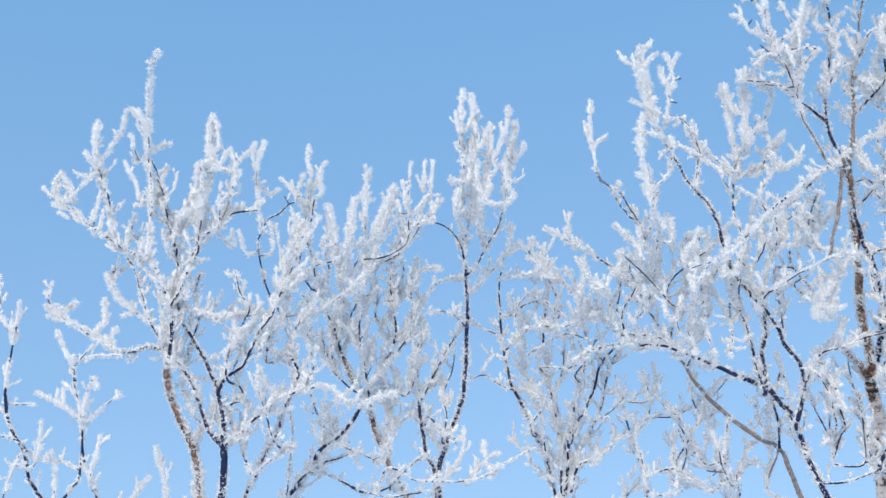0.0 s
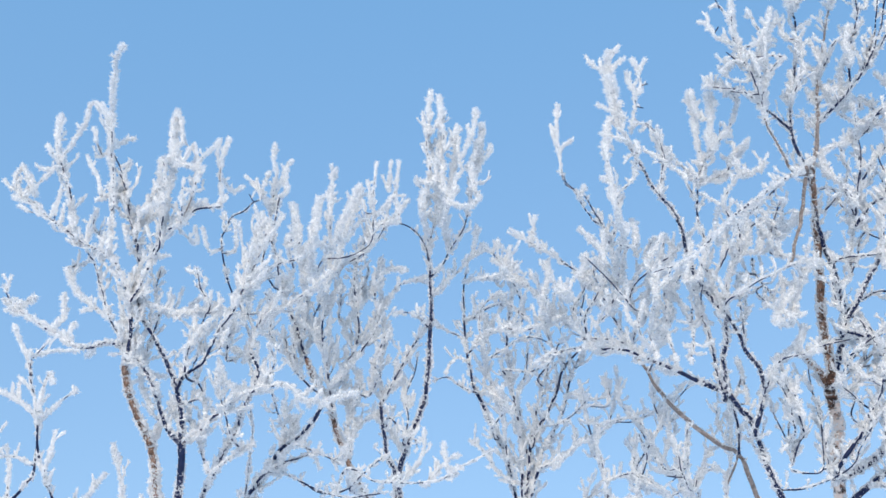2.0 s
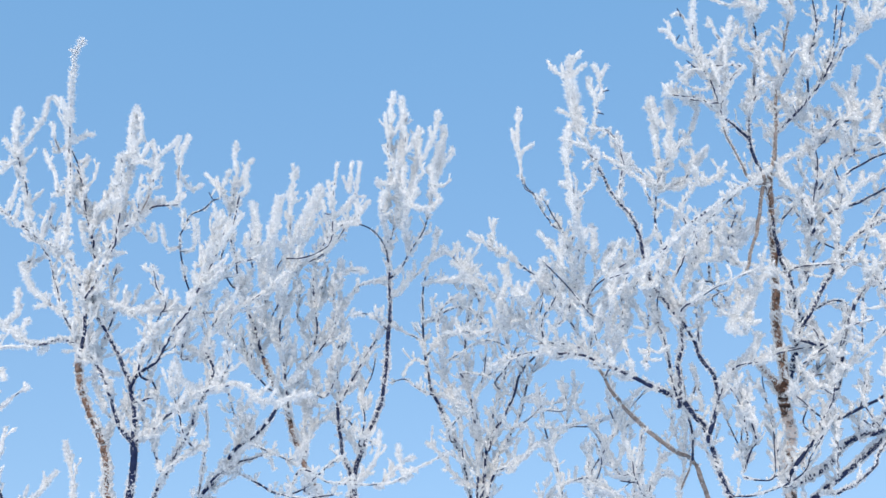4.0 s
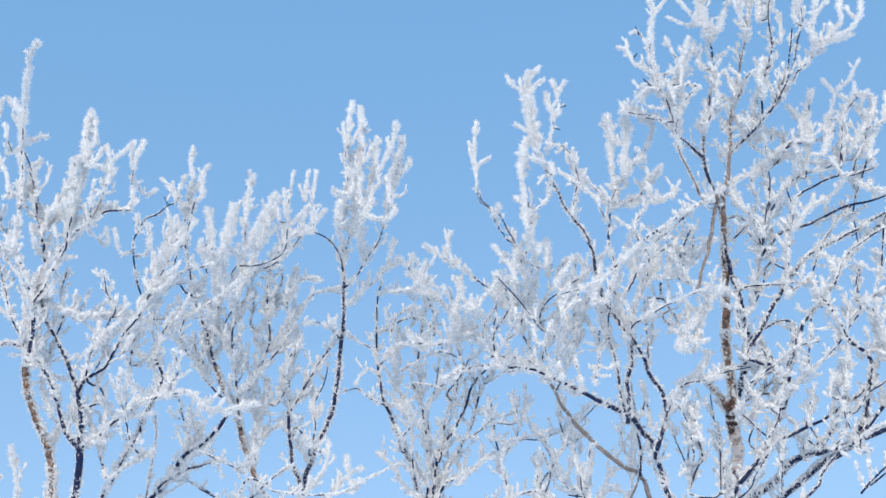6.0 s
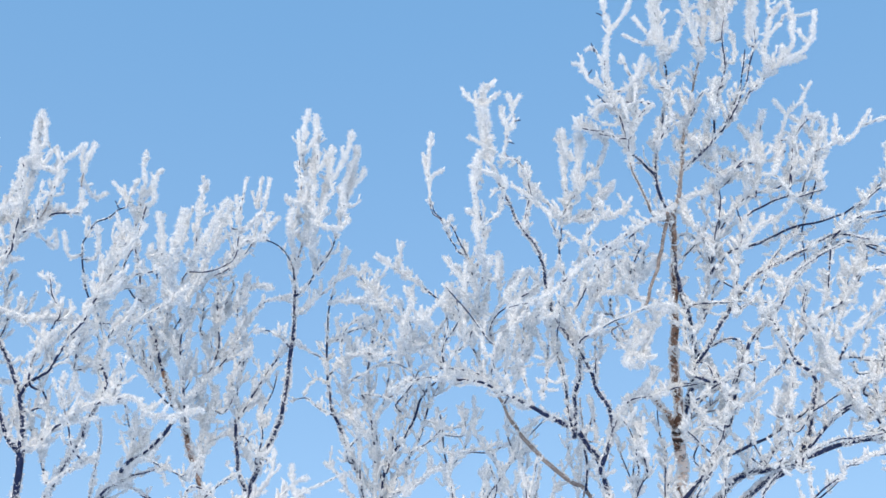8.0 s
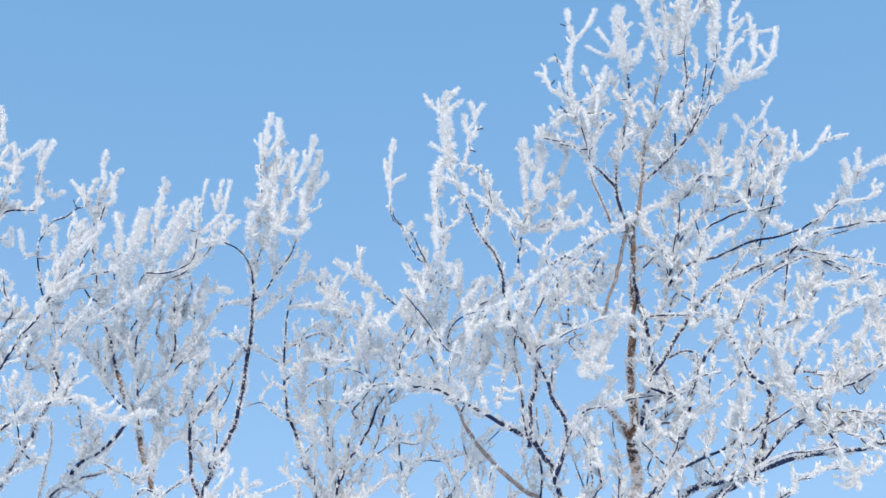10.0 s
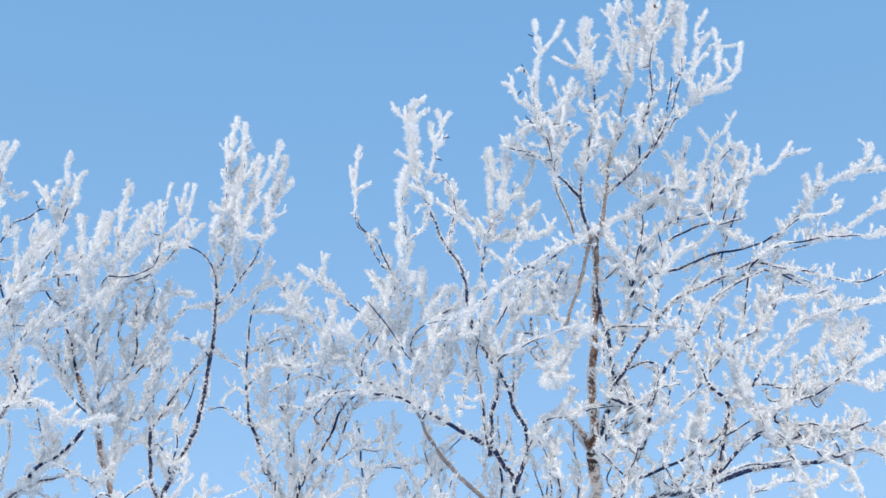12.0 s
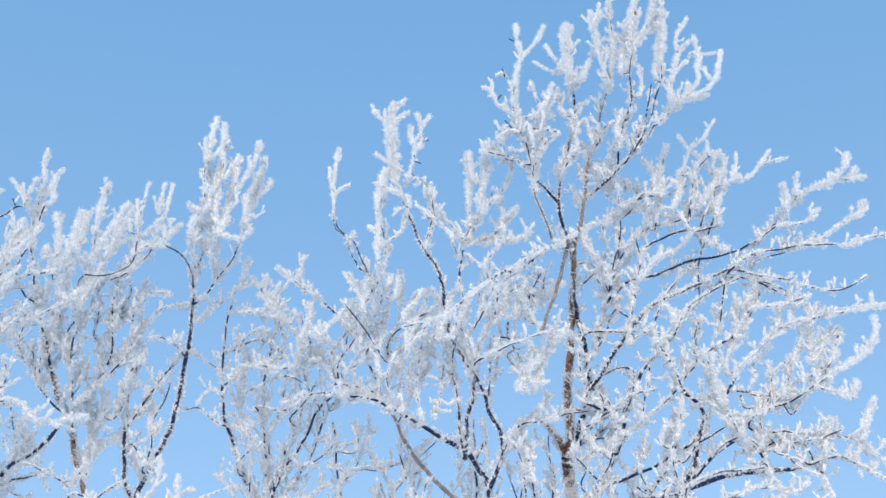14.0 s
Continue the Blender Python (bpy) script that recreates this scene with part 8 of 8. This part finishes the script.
branch(left, "twig", 3, 2, 15, 1, 0, 30, [(-1.670, 4.62, 4.634), (-1.657, 4.62, 4.691), (-1.641, 4.62, 4.746)])
branch(left, "limb", 5, 4, 11, 0.3, 1.5, 35, [(-1.728, 4.66, 4.503), (-1.704, 4.66, 4.565), (-1.681, 4.66, 4.637), (-1.679, 4.66, 4.686)])
branch(left, "twig", 3, 2, 13, 1, 0, 30, [(-1.716, 4.62, 4.503), (-1.719, 4.62, 4.551), (-1.725, 4.62, 4.633), (-1.722, 4.62, 4.708)])
branch(left, "limb", 5, 4, 17, 0.8, 1.5, 35, [(-1.799, 4.70, 4.480), (-1.745, 4.70, 4.506), (-1.705, 4.70, 4.535), (-1.680, 4.70, 4.574), (-1.610, 4.70, 4.580), (-1.554, 4.70, 4.581)])
branch(left, "twig", 3, 2, 15, 1, 0, 30, [(-1.578, 4.76, 4.621), (-1.570, 4.76, 4.690), (-1.577, 4.76, 4.757)])
branch(left, "twig", 3, 2, 14, 1, 0, 30, [(-1.597, 4.80, 4.830), (-1.593, 4.80, 4.905), (-1.587, 4.80, 4.967), (-1.569, 4.80, 5.014), (-1.557, 4.80, 5.063)])
branch(left, "limb", 4, 3, 11, 0.3, 1.5, 35, [(-1.583, 4.78, 4.720), (-1.591, 4.78, 4.806), (-1.591, 4.78, 4.864)])
branch(left, "twig", 3, 2, 13, 1, 0, 30, [(-1.601, 4.82, 4.902), (-1.624, 4.82, 4.992), (-1.608, 4.82, 5.075)])
branch(left, "twig", 3, 2, 11, 1, 0, 30, [(-1.618, 4.95, 4.814), (-1.575, 4.95, 4.834), (-1.511, 4.95, 4.859)])
branch(left, "twig", 3, 2, 12, 1, 0, 30, [(-1.830, 4.62, 4.643), (-1.862, 4.62, 4.696)])
branch(left, "twig", 3, 2, 14, 1, 0, 30, [(-1.812, 4.62, 4.593), (-1.865, 4.62, 4.566), (-1.918, 4.62, 4.539)])
branch(left, "limb", 5, 4, 20, 0.82, 1.5, 35, [(-1.853, 4.72, 4.385), (-1.847, 4.72, 4.480), (-1.845, 4.72, 4.560), (-1.833, 4.72, 4.647)])
# fingers along the top of the slender birch
branch(middle, "twig", 3, 2, 16, 1, 0, 30, [(-1.463, 5.36, 5.133), (-1.439, 5.36, 5.188), (-1.451, 5.36, 5.246), (-1.463, 5.36, 5.325), (-1.455, 5.36, 5.398)])
branch(middle, "twig", 3, 2, 16, 1, 0, 30, [(-1.393, 5.36, 5.051), (-1.378, 5.36, 5.087), (-1.390, 5.36, 5.164), (-1.382, 5.36, 5.239), (-1.348, 5.36, 5.278)])
branch(middle, "twig", 3, 2, 19, 1, 0, 30, [(-1.497, 5.36, 5.006), (-1.516, 5.36, 5.082), (-1.502, 5.36, 5.156), (-1.479, 5.36, 5.215)])
branch(middle, "twig", 3, 2, 11, 1, 0, 30, [(-1.525, 5.36, 5.064), (-1.540, 5.36, 5.122), (-1.552, 5.36, 5.180)])
branch(middle, "twig", 3, 2, 12, 1, 0, 30, [(-1.524, 5.36, 5.046), (-1.549, 5.36, 5.104), (-1.583, 5.36, 5.157), (-1.621, 5.36, 5.202)])
branch(middle, "limb", 5, 4, 15, 0.7, 1.5, 35, [(-1.692, 5.42, 4.539), (-1.710, 5.39, 4.619), (-1.719, 5.36, 4.684), (-1.734, 5.36, 4.792), (-1.713, 5.36, 4.862), (-1.685, 5.36, 4.932), (-1.622, 5.36, 4.963), (-1.577, 5.36, 5.014), (-1.530, 5.36, 5.027)])
branch(middle, "twig", 3, 2, 11, 1, 0, 30, [(-1.571, 5.36, 5.032), (-1.592, 5.36, 5.075)])
branch(middle, "limb", 6, 4, 16, 0.66, 1.5, 35, [(-1.503, 5.38, 4.629), (-1.491, 5.38, 4.727), (-1.469, 5.38, 4.796), (-1.450, 5.38, 4.885), (-1.437, 5.38, 4.975), (-1.423, 5.38, 5.056)])
branch(middle, "twig", 3, 2, 13, 1, 0, 30, [(-1.726, 5.36, 4.881), (-1.725, 5.36, 4.973)])
branch(middle, "twig", 3, 2, 14, 1, 0, 30, [(-1.658, 5.36, 4.713), (-1.653, 5.36, 4.802), (-1.668, 5.36, 4.912)])
branch(middle, "twig", 3, 2, 15, 1, 0, 30, [(-1.535, 5.36, 4.773), (-1.524, 5.36, 4.880), (-1.511, 5.36, 4.952)])
branch(left, "twig", 3, 2, 12, 1, 0, 30, [(-1.816, 5.20, 4.579), (-1.830, 5.20, 4.691), (-1.837, 5.20, 4.797)])
branch(middle, "twig", 3, 2, 12, 1, 0, 30, [(-1.793, 5.36, 4.726), (-1.830, 5.36, 4.819), (-1.850, 5.36, 4.882)])
branch(middle, "twig", 3, 2, 16, 1, 0, 30, [(-1.293, 5.30, 4.691), (-1.289, 5.30, 4.750), (-1.307, 5.30, 4.859), (-1.334, 5.30, 4.960)])
branch(middle, "twig", 3, 2, 14, 1, 0, 30, [(-1.364, 5.30, 4.687), (-1.347, 5.30, 4.759)])
branch(middle, "twig", 3, 2, 20, 1, 0, 30, [(-1.180, 5.05, 4.517), (-1.161, 5.05, 4.609), (-1.154, 5.05, 4.693), (-1.149, 5.05, 4.761), (-1.132, 5.05, 4.819)])
branch(middle, "twig", 3, 2, 13, 1, 0, 30, [(-1.148, 5.45, 4.934), (-1.149, 5.45, 5.065), (-1.149, 5.45, 5.141), (-1.140, 5.45, 5.216), (-1.114, 5.45, 5.264)])
branch(middle, "twig", 3, 2, 20, 1, 0, 30, [(-1.071, 5.20, 4.654), (-1.056, 5.20, 4.721), (-1.032, 5.20, 4.772), (-1.002, 5.20, 4.839), (-0.971, 5.20, 4.908), (-0.940, 5.20, 4.970)])
branch(middle, "twig", 3, 2, 11, 1, 0, 30, [(-0.883, 5.20, 4.821), (-0.888, 5.20, 4.900), (-0.903, 5.20, 4.995)])
branch(middle, "twig", 3, 2, 13, 1, 0, 30, [(-0.869, 5.16, 4.756), (-0.868, 5.16, 4.872), (-0.861, 5.16, 4.943), (-0.851, 5.16, 5.015), (-0.841, 5.16, 5.079)])
branch(middle, "twig", 3, 2, 9, 1, 0, 30, [(-0.911, 5.20, 4.788), (-0.928, 5.20, 4.871)])
branch(middle, "twig", 3, 2, 13, 1, 0, 30, [(-0.794, 5.25, 4.951), (-0.786, 5.25, 5.012), (-0.785, 5.25, 5.067), (-0.775, 5.25, 5.144)])
branch(middle, "twig", 3, 2, 9, 1, 0, 30, [(-0.788, 5.25, 4.939), (-0.811, 5.25, 4.996), (-0.829, 5.25, 5.050)])
branch(middle, "twig", 3, 2, 14, 1, 0, 30, [(-0.862, 5.22, 4.778), (-0.822, 5.22, 4.816), (-0.785, 5.22, 4.866), (-0.760, 5.22, 4.899), (-0.747, 5.22, 4.952), (-0.739, 5.22, 5.024), (-0.731, 5.22, 5.112)])
branch(middle, "twig", 3, 2, 9, 1, 0, 30, [(-0.748, 5.25, 4.910), (-0.708, 5.25, 4.913)])
branch(middle, "twig", 3, 2, 13, 1, 0, 30, [(-0.725, 5.25, 4.737), (-0.744, 5.25, 4.809), (-0.758, 5.25, 4.882)])
branch(middle, "limb", 4, 3, 12, 0.6, 1.5, 35, [(-0.897, 5.22, 4.607), (-0.878, 5.22, 4.709), (-0.871, 5.22, 4.793)])
branch(middle, "twig", 3, 2, 15, 1, 0, 30, [(-0.898, 5.25, 4.625), (-0.852, 5.25, 4.725), (-0.791, 5.25, 4.750), (-0.743, 5.25, 4.746)])
branch(middle, "twig", 3, 2, 14, 1, 0, 30, [(-1.042, 5.30, 4.681), (-0.981, 5.30, 4.774), (-0.919, 5.30, 4.821)])
branch(middle, "twig", 3, 2, 16, 1, 0, 30, [(-1.133, 5.30, 4.585), (-1.165, 5.30, 4.668), (-1.147, 5.30, 4.722)])
# fingers in the crown of the tall birch
branch(right, "twig", 3, 2, 15, 1, 0, 30, [(1.113, 4.72, 5.700), (1.098, 4.72, 5.767), (1.090, 4.72, 5.839), (1.089, 4.72, 5.928)])
branch(right, "twig", 3, 2, 14, 1, 0, 30, [(1.091, 4.72, 5.648), (1.119, 4.72, 5.700), (1.170, 4.72, 5.771), (1.215, 4.72, 5.845), (1.245, 4.72, 5.929)])
branch(right, "twig", 3, 2, 19, 1, 0, 30, [(1.074, 4.72, 5.187), (1.065, 4.72, 5.297), (1.061, 4.72, 5.371), (1.061, 4.72, 5.484), (1.075, 4.72, 5.581), (1.091, 4.72, 5.648)])
branch(right, "twig", 3, 2, 9, 1, 0, 30, [(1.081, 4.72, 5.798), (1.048, 4.72, 5.820)])
branch(right, "twig", 3, 2, 12, 1, 0, 30, [(1.050, 4.72, 5.457), (1.033, 4.72, 5.521), (1.005, 4.72, 5.577), (0.968, 4.72, 5.560)])
branch(right, "twig", 3, 2, 9, 1, 0, 30, [(1.013, 4.72, 5.551), (1.001, 4.72, 5.608)])
branch(right, "twig", 3, 2, 13, 1, 0, 30, [(1.051, 4.72, 5.304), (1.008, 4.72, 5.331), (0.965, 4.72, 5.366), (0.952, 4.72, 5.411), (0.930, 4.72, 5.459), (0.886, 4.72, 5.476)])
branch(right, "twig", 3, 2, 9, 1, 0, 30, [(0.942, 4.72, 5.459), (0.942, 4.72, 5.524)])
branch(right, "twig", 3, 2, 9, 1, 0, 30, [(0.960, 4.72, 5.389), (0.989, 4.72, 5.428)])
branch(right, "twig", 3, 2, 26, 1, 0, 30, [(1.356, 4.66, 5.526), (1.341, 4.66, 5.602), (1.339, 4.66, 5.700), (1.347, 4.66, 5.800), (1.363, 4.66, 5.881)])
branch(right, "twig", 3, 2, 15, 1, 0, 30, [(1.319, 4.66, 5.562), (1.293, 4.66, 5.619), (1.261, 4.66, 5.676), (1.232, 4.66, 5.738)])
branch(right, "twig", 3, 2, 11, 1, 0, 30, [(1.327, 4.72, 5.601), (1.267, 4.72, 5.610), (1.222, 4.72, 5.635), (1.172, 4.72, 5.668)])
branch(right, "twig", 3, 2, 11, 1, 0, 30, [(1.375, 4.66, 5.721), (1.417, 4.66, 5.783)])
branch(right, "twig", 3, 2, 14, 1, 0, 30, [(1.204, 4.72, 5.370), (1.177, 4.72, 5.406), (1.166, 4.72, 5.470), (1.145, 4.72, 5.526)])
branch(right, "twig", 3, 2, 14, 1, 0, 30, [(1.094, 4.72, 5.280), (1.155, 4.72, 5.301), (1.204, 4.72, 5.359), (1.239, 4.72, 5.436), (1.263, 4.72, 5.521)])
branch(right, "twig", 3, 2, 19, 1, 0, 30, [(1.416, 4.66, 5.521), (1.455, 4.66, 5.616), (1.492, 4.66, 5.688), (1.528, 4.66, 5.749), (1.520, 4.66, 5.829), (1.515, 4.66, 5.910), (1.555, 4.66, 5.999)])
branch(right, "twig", 3, 2, 14, 1, 0, 30, [(1.517, 4.66, 5.857), (1.511, 4.66, 5.930), (1.498, 4.66, 5.995)])
branch(right, "twig", 3, 2, 21, 1, 0, 30, [(1.621, 4.62, 5.536), (1.643, 4.62, 5.662), (1.662, 4.62, 5.781), (1.689, 4.62, 5.883), (1.720, 4.62, 5.996)])
branch(right, "twig", 3, 2, 12, 1, 0, 30, [(1.681, 4.60, 5.773), (1.719, 4.60, 5.863), (1.761, 4.60, 5.955)])
branch(right, "twig", 3, 2, 14, 1, 0, 30, [(1.759, 4.60, 5.777), (1.810, 4.60, 5.812), (1.861, 4.60, 5.903)])
branch(right, "twig", 3, 2, 18, 1, 0, 30, [(1.793, 4.60, 5.490), (1.815, 4.60, 5.595), (1.827, 4.60, 5.693), (1.848, 4.60, 5.794), (1.888, 4.60, 5.864)])
branch(right, "twig", 3, 2, 15, 1, 0, 30, [(1.925, 4.58, 5.689), (1.937, 4.58, 5.781), (1.977, 4.58, 5.843), (2.014, 4.58, 5.914)])
branch(right, "twig", 3, 2, 15, 1, 0, 30, [(1.991, 4.58, 5.427), (2.021, 4.58, 5.492), (2.023, 4.58, 5.550), (2.040, 4.58, 5.628), (2.039, 4.58, 5.707), (2.031, 4.58, 5.782)])
branch(right, "twig", 3, 2, 9, 1, 0, 30, [(2.009, 4.58, 5.666), (2.069, 4.58, 5.657), (2.139, 4.58, 5.673)])
branch(right, "twig", 3, 2, 14, 1, 0, 30, [(1.959, 4.56, 5.342), (2.018, 4.56, 5.382), (2.060, 4.56, 5.421), (2.105, 4.56, 5.480), (2.137, 4.56, 5.577), (2.155, 4.56, 5.676)])
branch(right, "twig", 3, 2, 12, 1, 0, 30, [(2.089, 4.57, 5.476), (2.069, 4.57, 5.506), (2.058, 4.57, 5.559)])
branch(right, "twig", 3, 2, 19, 1, 0, 30, [(1.867, 4.60, 5.362), (1.869, 4.60, 5.445), (1.900, 4.60, 5.541), (1.924, 4.60, 5.639), (1.957, 4.60, 5.700), (2.015, 4.60, 5.767)])
branch(right, "twig", 3, 2, 14, 1, 0, 30, [(1.913, 4.60, 5.550), (1.981, 4.60, 5.627)])
branch(right, "twig", 3, 2, 16, 1, 0, 30, [(1.880, 4.62, 5.300), (1.934, 4.62, 5.370), (1.972, 4.62, 5.428), (1.972, 4.62, 5.496)])
branch(right, "twig", 3, 2, 14, 1, 0, 30, [(1.950, 4.60, 5.351), (2.011, 4.60, 5.376), (2.072, 4.60, 5.401)])
branch(right, "twig", 3, 2, 13, 1, 0, 30, [(1.724, 4.68, 5.434), (1.743, 4.68, 5.542), (1.739, 4.68, 5.647)])
branch(right, "twig", 3, 2, 16, 1, 0, 30, [(1.608, 4.80, 5.167), (1.632, 4.80, 5.253), (1.651, 4.80, 5.347), (1.669, 4.80, 5.427)])
branch(right, "twig", 3, 2, 9, 1, 0, 30, [(1.537, 4.72, 5.259), (1.582, 4.72, 5.294)])
branch(right, "twig", 3, 2, 11, 1, 0, 30, [(1.075, 4.72, 5.202), (1.031, 4.72, 5.204), (0.985, 4.72, 5.176), (0.951, 4.72, 5.143)])
branch(right, "twig", 3, 2, 12, 1, 0, 30, [(1.037, 4.72, 5.211), (1.001, 4.72, 5.261)])
branch(right, "limb", 4, 3, 13, 0.72, 1.5, 35, [(1.092, 4.80, 5.045), (1.064, 4.80, 5.073), (1.021, 4.80, 5.092), (0.948, 4.80, 5.104), (0.890, 4.80, 5.123)])
branch(right, "twig", 3, 2, 12, 1, 0, 30, [(1.151, 4.72, 5.019), (1.142, 4.72, 5.100), (1.132, 4.72, 5.172), (1.122, 4.72, 5.248)])
branch(right, "twig", 3, 2, 11, 1, 0, 30, [(1.178, 4.72, 5.203), (1.196, 4.72, 5.247), (1.202, 4.72, 5.340)])
branch(right, "limb", 4, 3, 11, 0.6, 1.5, 35, [(1.279, 4.74, 5.241), (1.198, 4.74, 5.233), (1.133, 4.74, 5.234)])
branch(right, "twig", 3, 2, 16, 1, 0, 30, [(1.331, 4.80, 5.378), (1.316, 4.80, 5.465), (1.311, 4.80, 5.565)])
branch(right, "twig", 3, 2, 14, 1, 0, 30, [(1.415, 4.80, 5.442), (1.473, 4.80, 5.476)])
branch(right, "twig", 3, 2, 13, 1, 0, 30, [(1.493, 4.85, 5.235), (1.476, 4.85, 5.321), (1.461, 4.85, 5.399)])
# upper spray beside the crown
branch(arching, "twig", 3, 2, 12, 1, 0, 30, [(2.036, 4.95, 5.271), (2.082, 4.95, 5.326), (2.136, 4.95, 5.374), (2.177, 4.95, 5.438), (2.223, 4.95, 5.514)])
branch(arching, "twig", 3, 2, 12, 1, 0, 30, [(1.983, 4.95, 5.127), (2.019, 4.95, 5.210), (2.046, 4.95, 5.294), (2.021, 4.95, 5.342), (1.993, 4.95, 5.395)])
branch(arching, "twig", 3, 2, 14, 1, 0, 30, [(1.867, 4.95, 5.064), (1.874, 4.95, 5.167), (1.892, 4.95, 5.242), (1.921, 4.95, 5.323)])
branch(arching, "twig", 3, 2, 14, 1, 0, 30, [(2.017, 4.95, 5.128), (2.070, 4.95, 5.175), (2.109, 4.95, 5.232), (2.162, 4.95, 5.318)])
branch(arching, "twig", 3, 2, 14, 1, 0, 30, [(2.147, 4.95, 5.148), (2.179, 4.95, 5.235), (2.223, 4.95, 5.297)])
branch(arching, "twig", 3, 2, 12, 1, 0, 30, [(2.176, 4.95, 5.135), (2.211, 4.95, 5.199), (2.254, 4.95, 5.253)])
branch(arching, "twig", 3, 2, 11, 1, 0, 30, [(2.290, 4.95, 5.146), (2.302, 4.95, 5.221), (2.314, 4.95, 5.297)])
branch(arching, "twig", 3, 2, 14, 1, 0, 30, [(2.248, 4.95, 5.075), (2.315, 4.95, 5.103), (2.378, 4.95, 5.150), (2.426, 4.95, 5.208), (2.460, 4.95, 5.258), (2.505, 4.95, 5.321)])
branch(arching, "twig", 3, 2, 11, 1, 0, 30, [(2.439, 4.95, 5.212), (2.528, 4.95, 5.249), (2.599, 4.95, 5.275)])
branch(arching, "twig", 3, 2, 12, 1, 0, 30, [(1.824, 4.95, 5.012), (1.834, 4.95, 5.092), (1.821, 4.95, 5.165), (1.784, 4.95, 5.223)])
branch(arching, "twig", 3, 2, 16, 1, 0, 30, [(2.157, 4.95, 5.152), (2.129, 4.95, 5.214), (2.103, 4.95, 5.251), (2.073, 4.95, 5.284)])
branch(arching, "limb", 4, 3, 12, 0.62, 1.5, 35, [(2.082, 4.97, 4.887), (2.149, 4.97, 4.990), (2.168, 4.97, 5.082), (2.165, 4.97, 5.163)])
branch(arching, "limb", 4, 3, 13, 0.64, 1.5, 35, [(1.996, 4.97, 4.842), (2.029, 4.97, 4.968), (2.057, 4.97, 5.041), (2.103, 4.97, 5.123)])
branch(arching, "twig", 3, 2, 16, 1, 0, 30, [(1.928, 4.95, 4.944), (1.963, 4.95, 5.024), (1.924, 4.95, 5.099)])
branch(arching, "twig", 3, 2, 16, 1, 0, 30, [(2.151, 4.95, 4.880), (2.171, 4.95, 4.978), (2.214, 4.95, 5.037)])
branch(arching, "twig", 3, 2, 15, 1, 0, 30, [(1.626, 4.95, 4.862), (1.627, 4.95, 4.958), (1.627, 4.95, 5.055)])
branch(arching, "twig", 3, 2, 14, 1, 0, 30, [(1.788, 4.95, 4.833), (1.782, 4.95, 4.910), (1.772, 4.95, 4.985)])
branch(arching, "limb", 4, 3, 11, 0.6, 1.5, 35, [(1.694, 4.97, 4.949), (1.765, 4.97, 4.987), (1.864, 4.97, 4.998)])
branch(arching, "twig", 3, 2, 14, 1, 0, 30, [(1.990, 4.95, 4.770), (1.968, 4.95, 4.828), (1.931, 4.95, 4.898), (1.855, 4.95, 4.916)])

LINES = [smooth_path(bough[8], 0.03) for bough in PLAN]
for number, bough in enumerate(PLAN):
    grow_bough(number, *bough)


def dead_leaf(tree, place):
    """A curled brown leaf still hanging among the frost."""
    bm = bmesh.new()
    grid = [[bm.verts.new((u * 0.016 * math.sin(math.pi * (0.12 + 0.8 * v / 5)), 0.034 * (v / 5 - 0.5), 0.008 * u * u + 0.006 * math.sin(v)))
             for u in (-1, -0.5, 0, 0.5, 1)] for v in range(6)]
    for v in range(5):
        for u in range(4):
            bm.faces.new((grid[v][u], grid[v][u + 1], grid[v + 1][u + 1], grid[v + 1][u]))
    bmesh.ops.solidify(bm, geom=bm.faces[:], thickness=0.001)
    me = bpy.data.meshes.new("leaf")
    bm.to_mesh(me)
    bm.free()
    me.materials.append(LEAF)
    ob = new("leaf", me)
    ob.parent = tree
    ob.matrix_local = Matrix.Translation(Vector(place) - tree.location) @ Euler((1.1, 0.3, 0.5)).to_matrix().to_4x4()
    return tagged(ob, "curled rust-brown dead leaf")


dead_leaf(right, (0.436, 5.30, 4.540))
dead_leaf(right, (1.690, 4.47, 5.815))
